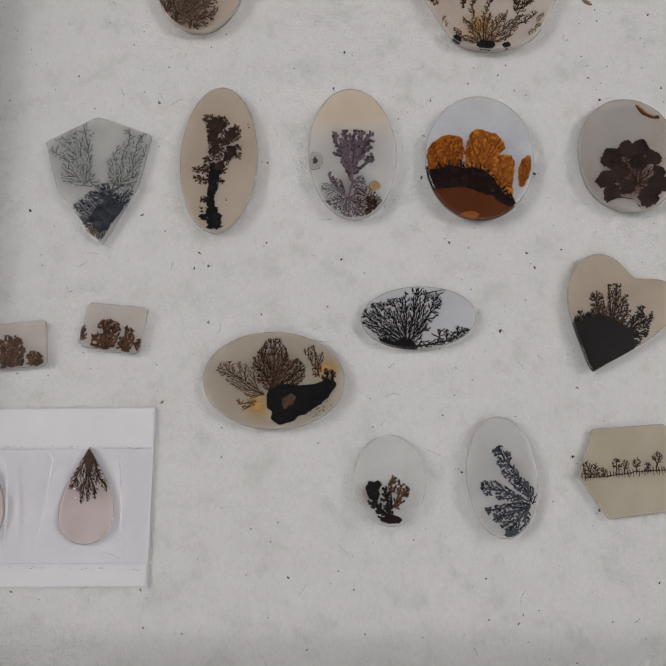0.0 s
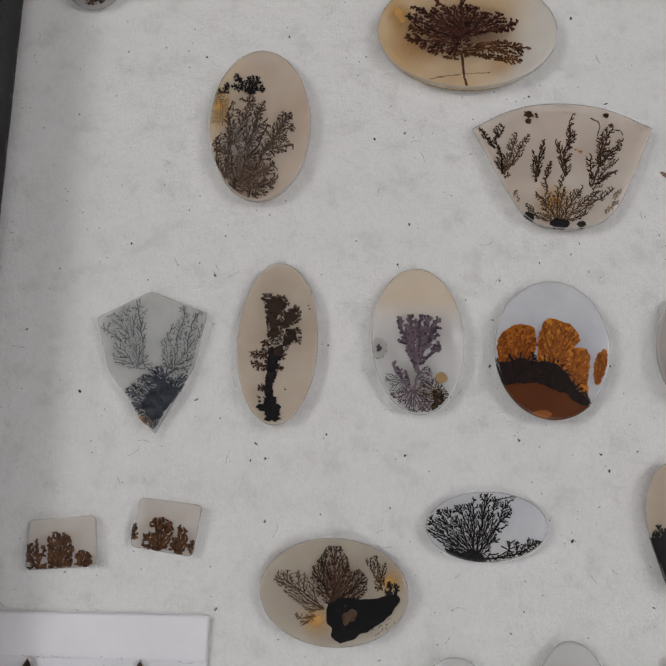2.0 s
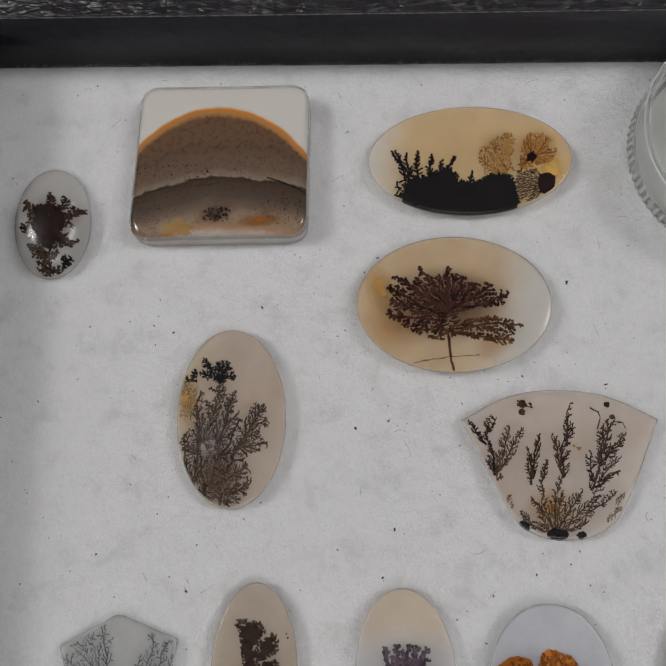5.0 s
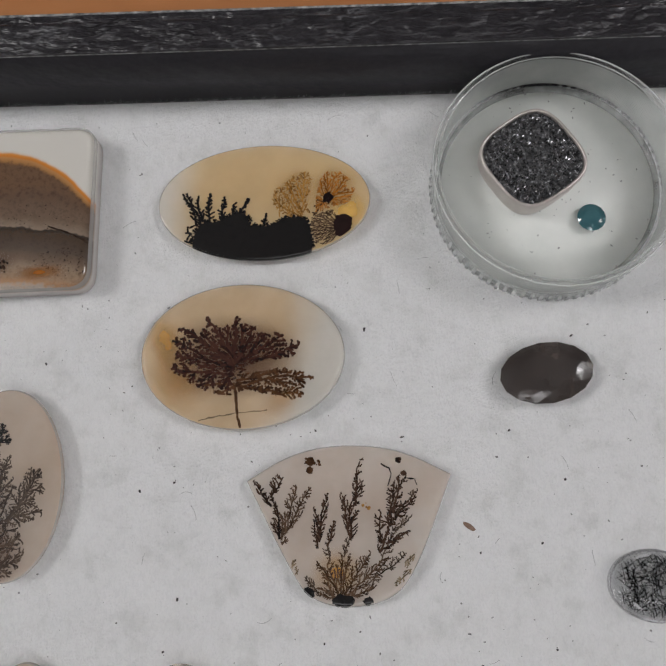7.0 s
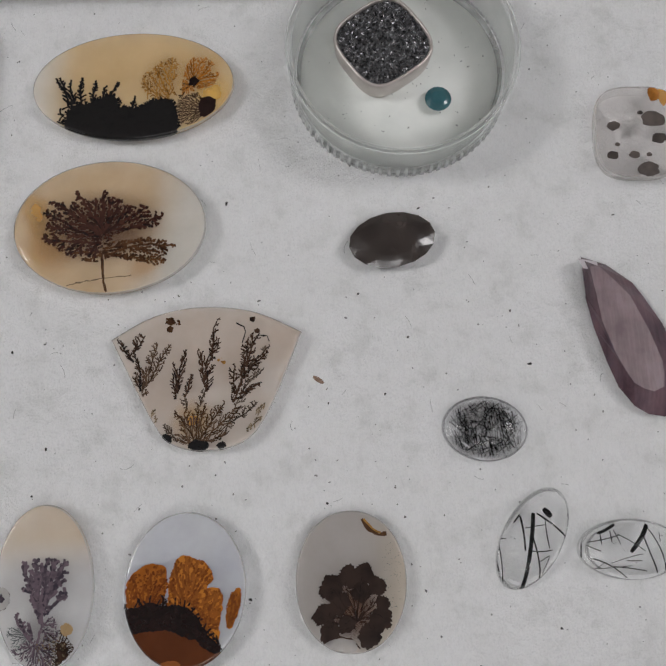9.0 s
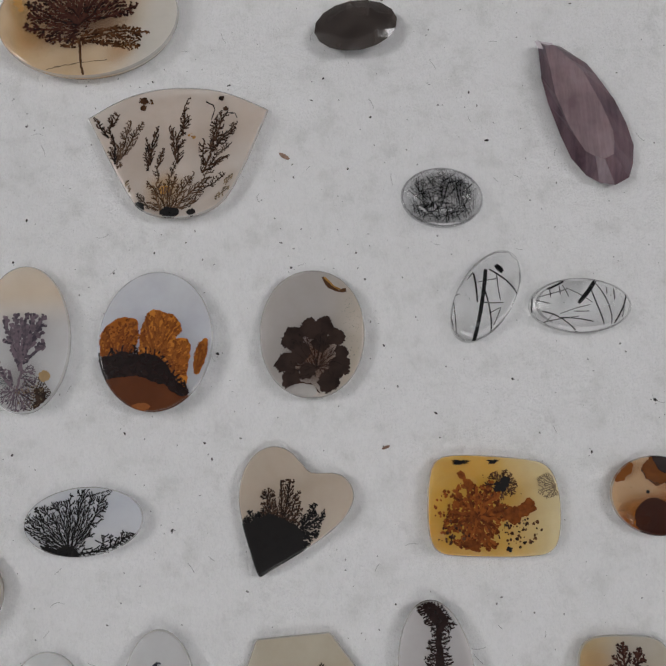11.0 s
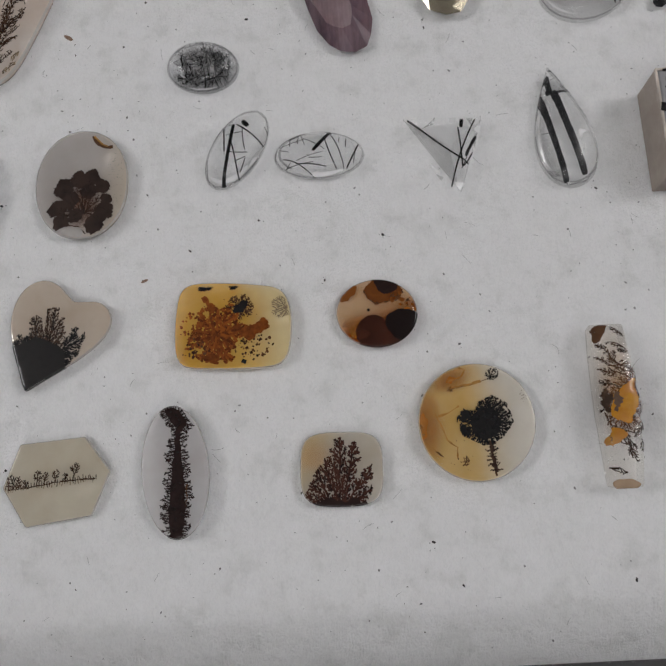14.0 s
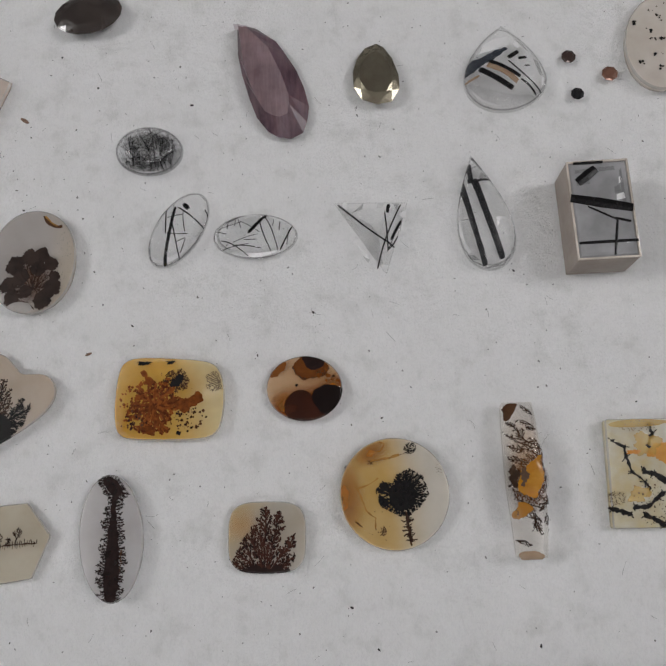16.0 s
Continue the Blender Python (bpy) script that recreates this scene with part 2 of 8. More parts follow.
def thing(name, label, category, x=0.0, y=0.0, z=0.0, group=""):
    ob = new(name)
    ob.empty_display_size = 0.005
    ob.location = (x * MM, y * MM, z * MM)
    return tagged(ob, label, category, group)


def box_bm(x0, x1, y0, y1, z0, z1, bevel=0.0, seg=2):
    bm = bmesh.new()
    bmesh.ops.create_cube(bm, size=1)
    for v in bm.verts:
        v.co = Vector((x0 + (v.co.x + 0.5) * (x1 - x0), y0 + (v.co.y + 0.5) * (y1 - y0), z0 + (v.co.z + 0.5) * (z1 - z0)))
    if bevel:
        bmesh.ops.bevel(bm, geom=list(bm.edges), offset=bevel, segments=seg, affect="EDGES", profile=0.6)
    return bm


def ellipse(a, b, angle=0.0, n=96, power=2.0):
    """Outline of an oval; power above 2 squares it off."""
    out = []
    c, s = math.cos(radians(angle)), math.sin(radians(angle))
    for i in range(n):
        t = 2 * math.pi * i / n
        x = a * math.copysign(abs(math.cos(t)) ** (2 / power), math.cos(t))
        y = b * math.copysign(abs(math.sin(t)) ** (2 / power), math.sin(t))
        out.append((x * c - y * s, x * s + y * c))
    return out


def rounded(corners, radius, seg=8):
    """A polygon (anticlockwise) with rounded corners and points along its sides."""
    out, n = [], len(corners)
    rad = radius if isinstance(radius, (list, tuple)) else [radius] * n
    for i in range(n):
        p, q, r = (Vector(corners[k % n]) for k in (i - 1, i, i + 1))
        u, v = (p - q).normalized(), (r - q).normalized()
        half = math.acos(max(-1, min(1, u.dot(v)))) / 2
        d = min(rad[i] / math.tan(half), 0.48 * (p - q).length, 0.48 * (r - q).length)
        a, b = q + u * d, q + v * d
        for k in range(seg + 1):
            f = k / seg
            out.append(tuple((1 - f) ** 2 * a + 2 * f * (1 - f) * q + f * f * b))
        nxt = Vector(corners[(i + 1) % n])
        for k in range(1, 6):
            out.append(tuple(b.lerp(nxt, 0.08 * k)))
    return out


def drop_outline(length, width, angle, n=96, sharp=1.5):
    """A teardrop with its tip at +x, turned by angle; the origin lies at its middle."""
    out = []
    c, s = math.cos(radians(angle)), math.sin(radians(angle))
    for i in range(n):
        t = 2 * math.pi * i / n
        x = length / 2 * math.cos(t)
        y = width / 2 * 1.3 * math.sin(t) * math.sin(t / 2) ** sharp
        out.append((x * c - y * s, x * s + y * c))
    return out


def smooth_outline(points, sharp=()):
    """A rounded outline through a polygon's sides; sharp: indices of corners that stay."""
    pts = [p for i, p in enumerate(points) for _ in range(4 if i in sharp else 1)]
    for _ in range(3):
        pts = [q for a, b in zip(pts, pts[1:] + pts[:1]) for q in ((0.75 * a[0] + 0.25 * b[0], 0.75 * a[1] + 0.25 * b[1]), (0.25 * a[0] + 0.75 * b[0], 0.25 * a[1] + 0.75 * b[1]))]
    out = [pts[0]]
    for p in pts[1:]:
        if math.hypot(p[0] - out[-1][0], p[1] - out[-1][1]) > 0.03:
            out.append(p)
    return out


FLAT = [(0.0, 0.0), (0.93, 0.0), (0.95, 0.1), (0.975, 0.4), (1.0, 0.74), (0.998, 0.86), (0.988, 0.96), (0.975, 0.99), (0.94, 1.0), (0.6, 1.004), (0.3, 1.006), (0.0, 1.008)]
LOW = [(0.0, 0.0), (0.93, 0.0), (0.95, 0.1), (0.975, 0.38), (1.0, 0.66), (0.998, 0.78), (0.988, 0.89), (0.974, 0.945), (0.945, 0.967), (0.84, 0.98), (0.6, 0.992), (0.3, 0.998), (0.0, 1.0)]
DOME = [(0.0, 0.0), (0.92, 0.0), (0.98, 0.06), (1.0, 0.16), (0.985, 0.3), (0.95, 0.43), (0.89, 0.56), (0.8, 0.69), (0.68, 0.81), (0.53, 0.9), (0.36, 0.96), (0.18, 0.99), (0.0, 1.0)]
SLAB = [(0.0, 0.0), (0.96, 0.0), (0.99, 0.05), (1.0, 0.12), (0.998, 0.7), (0.99, 0.84), (0.97, 0.94), (0.94, 0.99), (0.9, 1.0), (0.6, 1.005), (0.3, 1.01), (0.0, 1.01)]
THIN = [(0.0, 0.0), (0.95, 0.0), (0.99, 0.2), (1.0, 0.5), (0.99, 0.8), (0.97, 0.95), (0.94, 1.0), (0.6, 1.01), (0.3, 1.01), (0.0, 1.01)]


class Stone:
    """A polished stone at x, y on the cotton, cut to an outline and a profile, and what has grown in it."""

    def __init__(self, name, label, x, y, outline, height, profile, mat, category="gemstone", group="cut stones in the tray", smooth=True, z=0.0, seed=1, extra=None):
        if profile in (LOW, FLAT):
            height *= 0.68
        self.x, self.y, self.h, self.profile, self.thin = x, y, height, profile, 1.0
        self.rng = random.Random(seed)
        self.ob = thing(name, label, category, x, y, z, group)
        ang = [(math.atan2(py, px), math.hypot(px, py)) for px, py in outline]
        ang.sort()
        self.ta = np.array([a for a, _ in ang])
        self.ra = np.array([r for _, r in ang])
        top = profile[max(i for i, (r, _) in enumerate(profile) if r >= 0.999):]
        self.tr = np.array([r for r, _ in top][::-1])
        self.tz = np.array([v for _, v in top][::-1]) * height
        turn = np.linspace(0, 2 * math.pi, 720, endpoint=False)
        self.around = [float(v) for v in np.interp(turn, self.ta, self.ra, period=2 * math.pi)]
        self.across = [float(v) for v in np.interp(np.linspace(0, 1, 201), self.tr, self.tz)]
        self.rim, self.wrap, self.taken, self.owner = self.across[197], 0.975, {}, {}
        bm = bmesh.new()
        rings = []
        for r, zz in profile[1:-1]:
            rings.append([bm.verts.new((px * r, py * r, zz * height)) for px, py in outline])
        low, high = bm.verts.new((0, 0, profile[0][1] * height)), bm.verts.new((0, 0, profile[-1][1] * height))
        k = len(outline)
        for a, b in zip(rings, rings[1:]):
            for i in range(k):
                bm.faces.new((a[i], a[(i + 1) % k], b[(i + 1) % k], b[i]))
        for i in range(k):
            bm.faces.new((low, rings[0][(i + 1) % k], rings[0][i]))
            bm.faces.new((high, rings[-1][i], rings[-1][(i + 1) % k]))
        bmesh.ops.recalc_face_normals(bm, faces=bm.faces)
        self.body = part("body", bm, mat, self.ob, smooth=smooth)
        self.layers = {}
        if profile in (LOW, FLAT, SLAB):
            bm = bmesh.new()
            loops = []
            for inset, zz in ((-0.01, 0.72), (-0.015, 0.84), (0.05, 0.95), (0.17, 1.0)):
                ring = []
                for px, py in outline:
                    d = math.hypot(px, py)
                    k2 = (d - inset) / d
                    ring.append(bm.verts.new((px * k2, py * k2, zz * height * (0.975 if profile is LOW else 0.995) + 0.012)))
                loops.append(ring)
            for a, b in zip(loops, loops[1:]):
                for i in range(k):
                    bm.faces.new((a[i], a[(i + 1) % k], b[(i + 1) % k], b[i]))
            part("bevel", bm, BEVEL, self.ob, "pale polished edge")

    def rho(self, x, y):
        t = (math.atan2(y, x) / (2 * math.pi) % 1.0) * 720
        i = int(t)
        f = t - i
        return math.hypot(x, y) / (self.around[i % 720] * (1 - f) + self.around[(i + 1) % 720] * f)

    def lift(self, x, y, up):
        """A point of the plan set on the polished top; past the rim, up to self.wrap, it runs down the side."""
        q = self.rho(x, y)
        if q > self.wrap:
            x, y, q = x * self.wrap / q, y * self.wrap / q, self.wrap
        if q > 0.985:
            f = min(1.0, (q - 0.985) / 0.115)
            k = (1.004 - 0.05 * f * f) / q
            return (x * k, y * k, self.rim * (1 - f) + 0.15 * f)
        t = q * 200
        i = int(t)
        return (x, y, self.across[i] * (1 - t + i) + self.across[min(200, i + 1)] * (t - i) + up)

    def layer(self, mat):
        if mat.name not in self.layers:
            self.layers[mat.name] = ([], [], mat)
        return self.layers[mat.name]

    def strip(self, mat, pts, widths, raise_by=0.0):
        """A flat ribbon along points, tapering by widths."""
        vs, fs, _ = self.layer(mat)
        up = 0.03 + self.rng.random() * 0.03 + raise_by
        n0 = len(vs)
        for i, (x, y) in enumerate(pts):
            a, b = pts[max(0, i - 1)], pts[min(len(pts) - 1, i + 1)]
            dx, dy = b[0] - a[0], b[1] - a[1]
            d = math.hypot(dx, dy) or 1
            wx, wy = -dy / d * widths[i] / 2, dx / d * widths[i] / 2
            vs += [self.lift(x - wx, y - wy, up), self.lift(x + wx, y + wy, up)]
        for i in range(len(pts) - 1):
            k = n0 + 2 * i
            fs.append((k, k + 1, k + 3, k + 2))

    def branch(self, mat, x, y, ang, length, width, levels, gap, fork, ratio, wobble=0.25, curl=0.0, knob=0.0, grow=0.0):
        """A stem with side shoots; gap: spacing of shoots; fork: their angle; ratio: their length; knob: fat tips."""
        rng = self.rng
        if length < 0.2:
            return
        tight = max(0.26, gap * 0.66)
        step = max(0.14, min(tight * 0.6, length / 4))
        n = max(2, int(length / step))
        pts, wid, cur, since = [(x, y)], [width * 0.75 + 0.04], ang, 0.0
        side = rng.choice((-1, 1))
        for i in range(n):
            cur += radians(rng.gauss(0, wobble * 26)) + radians(curl) / n
            x, y = x + step * math.cos(cur), y + step * math.sin(cur)
            if self.rho(x, y) > 0.992:
                break
            pts.append((x, y))
            f = (i + 1) / n
            wid.append((width * (1 - 0.7 * f) * 0.75 + 0.07) * rng.uniform(0.65, 1.4))
            since += step
            if levels > 0 and f < 0.97 and since >= tight:
                since = 0.0
                side = -side
                room = (1 - f) ** 0.7 * (1 - grow) + grow * math.sin(math.pi * min(1, f + 0.12)) + 0.05
                for sd in ((side,) if rng.random() < 0.7 else (side, -side)):
                    self.branch(mat, x, y, cur + sd * radians(fork * rng.uniform(0.75, 1.3)), length * ratio * room * rng.uniform(0.5, 1.3), wid[-1] * 0.7, levels - 1, gap * 0.85, fork, min(0.5, ratio * 1.15), wobble * 1.1, -18 * sd, knob)
        if len(pts) > 1:
            if knob and levels <= 1:
                wid[-1] = knob * rng.uniform(0.35, 0.8)
                if len(pts) > 2:
                    wid[-2] = max(wid[-2], knob * 0.5)
            self.strip(mat, pts, wid)

    def blob(self, mat, at, rx, ry, rough=0.18, angle=0.0, rings=4, n=56, lobes=0, lobe=0.0, fine=0.08, fringe=0, reach=1.0, span=(0, 360), raise_by=0.0):
        """A filled patch with an uneven, crumbly edge; fringe: short shoots growing out of it."""
        vs, fs, _ = self.layer(mat)
        cx, cy = at[0] - self.x, at[1] - self.y
        up = 0.07 + self.rng.random() * 0.04 + raise_by
        k = len(vs)
        ph = self.rng.random() * 50
        vs.append(self.lift(cx, cy, up))
        ca, sa = math.cos(radians(angle)), math.sin(radians(angle))
        edge = []
        for i in range(n):
            t = 2 * math.pi * i / n
            e = 1 + rough * noise.noise((math.cos(t) * 1.7 + ph, math.sin(t) * 1.7, ph)) * 1.6 + self.rng.uniform(-fine, fine)
            if lobes:
                e += lobe * (abs(math.sin(lobes * t / 2 + ph)) - 0.6)
            edge.append((t, e))
        for r in range(1, rings + 1):
            for t, e in edge:
                q = e * r / rings
                ex, ey = rx * q * math.cos(t), ry * q * math.sin(t)
                vs.append(self.lift(cx + ex * ca - ey * sa, cy + ex * sa + ey * ca, up))
        for i in range(fringe):
            t = radians(span[0] + (span[1] - span[0]) * (i + self.rng.random()) / fringe)
            ex, ey = rx * 0.9 * math.cos(t), ry * 0.9 * math.sin(t)
            self.branch(mat, cx + ex * ca - ey * sa, cy + ex * sa + ey * ca, t + radians(angle), reach * self.rng.uniform(0.5, 1.3), 0.36, 2, 0.5, 42, 0.4, 0.3, 0, 0.2)
        for i in range(n):
            j = (i + 1) % n
            fs.append((k, k + 1 + i, k + 1 + j))
            for r in range(rings - 1):
                a = k + 1 + r * n
                fs.append((a + i, a + n + i, a + n + j, a + j))
        return self

    def leaflet(self, mat, x, y, a, length, w, raise_by=0.0):
        """One small lobed blade with its base at x, y."""
        rng = self.rng
        c, sn = math.cos(a), math.sin(a)
        if self.rho(x + length * c, y + length * sn) > 0.978:
            return
        vs, fs, _ = self.layer(mat)
        up = 0.03 + rng.random() * 0.045 + raise_by
        bend = rng.gauss(0, 0.1) * length
        k = len(vs)
        for f, h, o in ((0.0, 0.24, 0.0), (0.3, 0.34 * rng.uniform(0.8, 1.2), 0.3), (0.6, 0.46 * rng.uniform(0.7, 1.2), 0.7), (0.86, 0.52 * rng.uniform(0.7, 1.3), 1.0), (1.0, 0.26, 1.2)):
            for sd in (-1, 1):
                px, py = length * f, sd * h * w + o * bend
                vs.append(self.lift(x + px * c - py * sn, y + px * sn + py * c, up))
        fs.extend([(k + 2 * q, k + 2 * q + 2, k + 2 * q + 3, k + 2 * q + 1) for q in range(4)])

    def cells(self, area):
        """The plan cells, a tenth of a millimetre wide, that lie in any of the closed outlines."""
        out = set()
        for poly in area:
            px = np.array([p[0] - self.x for p in poly])
            py = np.array([p[1] - self.y for p in poly])
            gx, gy = np.meshgrid(np.arange(math.floor(px.min() * 10), math.ceil(px.max() * 10) + 1), np.arange(math.floor(py.min() * 10), math.ceil(py.max() * 10) + 1))
            cx, cy = gx / 10 + 0.05, gy / 10 + 0.05
            odd = np.zeros(cx.shape, bool)
            for i in range(len(px)):
                ax, ay, bx, by = px[i - 1], py[i - 1], px[i], py[i]
                if ay != by:
                    odd ^= ((ay > cy) != (by > cy)) & (cx < (bx - ax) * (cy - ay) / (by - ay) + ax)
            out.update(zip(gx[odd].tolist(), gy[odd].tolist()))
        return {(i, j) for i, j in out if self.rho(i / 10 + 0.05, j / 10 + 0.05) < self.wrap - 0.005}

    def dendrite(self, mat, starts, area, gap=0.5, width=0.26, tip=0.13, fork=46, clear=0.2, levels=3, wobble=7.0, sweep=0.0, knob=1.3, bare=0.0, shrink=0.74, raise_by=0.0, short=0.44):
        """Mineral growth as it forms: stems creep from their starts (x, y, direction, length), put out side shoots at even
        gaps, and stop where they would touch another stem or leave the area."""
        rng, step = self.rng, 0.09
        gap, clear, tip, width = gap * 0.62, clear * 0.66, tip * 0.92, width * 0.9
        free = self.cells(area)
        born, done = [], []

        def sprout(born, x, y, a, level, parent, most, base):
            n = len(self.owner)
            self.owner[n] = parent
            born.append([x, y, a, level, n, most, [(x, y)], rng.uniform(0.2, 1.0) * gap, rng.choice((-1, 1)), base, a, False, 0])
        for st in starts:
            sprout(born, st[0] - self.x, st[1] - self.y, radians(st[2]), 0, -1, st[3], (st[0] - self.x, st[1] - self.y))
        tips, born = born, []
        while tips:
            alive = []
            for tp in tips:
                x, y, a, level, n, most, pts, since, side, base, aim, been, lost = tp
                if level == 0:
                    a += 0.16 * ((aim - a + math.pi) % (2 * math.pi) - math.pi)
                elif sweep:
                    out = math.atan2(y - base[1], x - base[0])
                    a += sweep * ((out - a + math.pi) % (2 * math.pi) - math.pi)
                a += radians(rng.gauss(0, wobble))
                nx, ny = x + step * math.cos(a), y + step * math.sin(a)
                cell = (math.floor(nx * 10), math.floor(ny * 10))
                stop = len(pts) * step > most or (not been and len(pts) > 36)
                if cell in free:
                    been = True
                elif level or (been and lost > 11):
                    stop = True
                lost = 0 if cell in free else lost + 1
                if not stop and level:
                    mother = self.owner[n]
                    young = len(pts) * step < clear * 1.7 + width * 0.5
                    for turn in (-1.2, -0.6, 0.0, 0.6, 1.2):
                        other = self.taken.get((math.floor((nx + clear * math.cos(a + turn)) * 10), math.floor((ny + clear * math.sin(a + turn)) * 10)))
                        if other is not None and other != n and not (young and (other == mother or self.owner[other] == mother)) and self.owner[other] != n:
                            stop = True
                            break
                if stop:
                    done.append((pts, level))
                    continue
                pts.append((nx, ny))
                self.taken.setdefault(cell, n)
                since += step
                if level < levels and since >= gap * (0.88 ** level) and len(pts) * step > bare:
                    since, side = rng.uniform(-0.12, 0.12) * gap, -side
                    reach = (short * (most - len(pts) * step) + 0.35) * rng.uniform(0.7, 1.2)
                    sprout(born, nx, ny, a + side * radians(fork * rng.uniform(0.75, 1.25)), level + 1, n, reach, base)
                    if rng.random() < 0.45:
                        sprout(born, nx, ny, a - side * radians(fork * rng.uniform(0.75, 1.25)), level + 1, n, reach, base)
                alive.append([nx, ny, a, level, n, most, pts, since, side, base, aim, been, lost])
            tips = alive + born
            born = []
        for pts, level in done:
            while len(pts) > 2 and (math.floor(pts[-1][0] * 10), math.floor(pts[-1][1] * 10)) not in free:
                pts.pop()
            if len(pts) < 3 or not any((math.floor(px * 10), math.floor(py * 10)) in free for px, py in pts):
                continue
            w0 = max(tip, width * shrink ** level)
            m = len(pts) - 1
            wid = [(w0 + (tip * knob - w0) * (i / m) ** 0.8) * rng.uniform(0.82, 1.18) for i in range(m + 1)]
            wid[-1] *= 0.55
            keep = list(range(0, m, 2)) + [m]
            self.strip(mat, [pts[i] for i in keep], [wid[i] for i in keep], raise_by)
        return self

    def outline(self, poly, rough=0.12, fine=0.06, spacing=0.22):
        """A closed outline with points along its sides, rounded and made uneven."""
        pts = [(p[0] - self.x, p[1] - self.y) for p in poly]
        for _ in range(2):
            pts = [q for a, b in zip(pts, pts[1:] + pts[:1]) for q in ((0.78 * a[0] + 0.22 * b[0], 0.78 * a[1] + 0.22 * b[1]), (0.22 * a[0] + 0.78 * b[0], 0.22 * a[1] + 0.78 * b[1]))]
        out, ph = [], self.rng.random() * 40
        for (ax, ay), (bx, by) in zip(pts, pts[1:] + pts[:1]):
            d = math.hypot(bx - ax, by - ay)
            m = max(1, int(d / spacing))
            for i in range(m):
                x, y = ax + (bx - ax) * i / m, ay + (by - ay) * i / m
                e = rough * 2 * noise.noise((x * 0.9 + ph, y * 0.9, ph)) + self.rng.uniform(-fine, fine)
                out.append((x - (by - ay) / (d or 1) * e, y + (bx - ax) / (d or 1) * e))
        return out

    def patch(self, mat, poly, rough=0.12, fine=0.06, raise_by=0.0):
        """A filled area with an uneven edge, lying in the polished top."""
        edge = self.outline(poly, rough, fine)
        k = len(edge)
        xs, ys = [p[0] for p in edge], [p[1] for p in edge]
        inner = [(x, y) for x in np.arange(min(xs), max(xs), 0.7) for y in np.arange(min(ys), max(ys), 0.7) if self.rho(x, y) < min(0.94, self.wrap)]
        inner += [(r * k * math.cos(t), r * k * math.sin(t)) for k in (0.95, 0.97, 0.987, 1.005, 1.03, 1.06, 1.085) if k < self.wrap for t, r in [(2 * math.pi * i / 240, self.around[3 * i]) for i in range(240)]]
        co, _, tris, _, _, _ = geometry.delaunay_2d_cdt([Vector(p) for p in edge] + [Vector(p) for p in inner], [(i, (i + 1) % k) for i in range(k)], [], 1, 0.001)
        vs, fs, _ = self.layer(mat)
        n0, up = len(vs), 0.07 + self.rng.random() * 0.04 + raise_by
        vs += [self.lift(p.x, p.y, up) for p in co]
        fs += [tuple(n0 + i for i in f) for f in tris]
        return self

    def shore(self, mat, poly, area, gap=0.5, reach=2.0, every=0.55, **more):
        """Growth that comes out of a filled area's edge all round."""
        edge = self.outline(poly, 0.02, 0.0, every)
        turn = sum(a[0] * b[1] - b[0] * a[1] for a, b in zip(edge, edge[1:] + edge[:1]))
        starts = []
        for i, (x, y) in enumerate(edge):
            (ax, ay), (bx, by) = edge[i - 1], edge[(i + 1) % len(edge)]
            out = math.atan2(by - ay, bx - ax) - math.copysign(math.pi / 2, turn)
            starts.append((x + self.x - 0.2 * math.cos(out), y + self.y - 0.2 * math.sin(out), math.degrees(out) + self.rng.gauss(0, 14), reach * self.rng.uniform(0.5, 1.2)))
        return self.dendrite(mat, starts, area, gap, **more)

    def smoke(self, tint, at, rx, ry, angle=0.0):
        """A soft cloud of colour just under the polish: tint is its name, colour and strength."""
        at_mm = Vector((at[0] - self.x, at[1] - self.y, 0)) * MM
        mat = cloud(tint[0], tint[1], tint[2], at_mm, rx * 1.25 * MM, ry * 1.25 * MM, angle)
        return self.blob(mat, at, rx * 1.25, ry * 1.25, 0.0, angle, 5, 40, fine=0.0, raise_by=-0.06)

    def grow(self, mat, roots, regions, count=300, tip=0.15, power=0.36, kill=0.3, step=0.2, twig=1.0):
        """Growth from the roots that fills the given ovals (centre, half axes, angle)."""
        area, starts = [], []
        for (cx, cy), rx, ry, an in regions:
            ca, sa = math.cos(radians(an)), math.sin(radians(an))
            area.append([(cx + rx * math.cos(t) * ca - ry * math.sin(t) * sa, cy + rx * math.cos(t) * sa + ry * math.sin(t) * ca) for t in [0.3 * i for i in range(21)]])
            root = min(roots, key=lambda r: math.hypot(r[0] - cx, r[1] - cy))
            d = math.hypot(cx - root[0], cy - root[1])
            if d < 0.7 * min(rx, ry):
                starts += [(root[0], root[1], 360 * (q + self.rng.uniform(-0.2, 0.2)) / 7, 9.0) for q in range(7)]
            else:
                a = math.degrees(math.atan2(cy - root[1], cx - root[0]))
                n = max(1, round(max(rx, ry) / 1.3))
                starts += [(root[0], root[1], a + (q - (n - 1) / 2) * 24, d + max(rx, ry) * 1.2) for q in range(n)]
        return self.dendrite(mat, starts, area, 0.4 + 0.4 * tip, max(0.17, tip * 0.95), 0.1 + 0.16 * tip, 46, 0.17 + 0.1 * tip, 3)

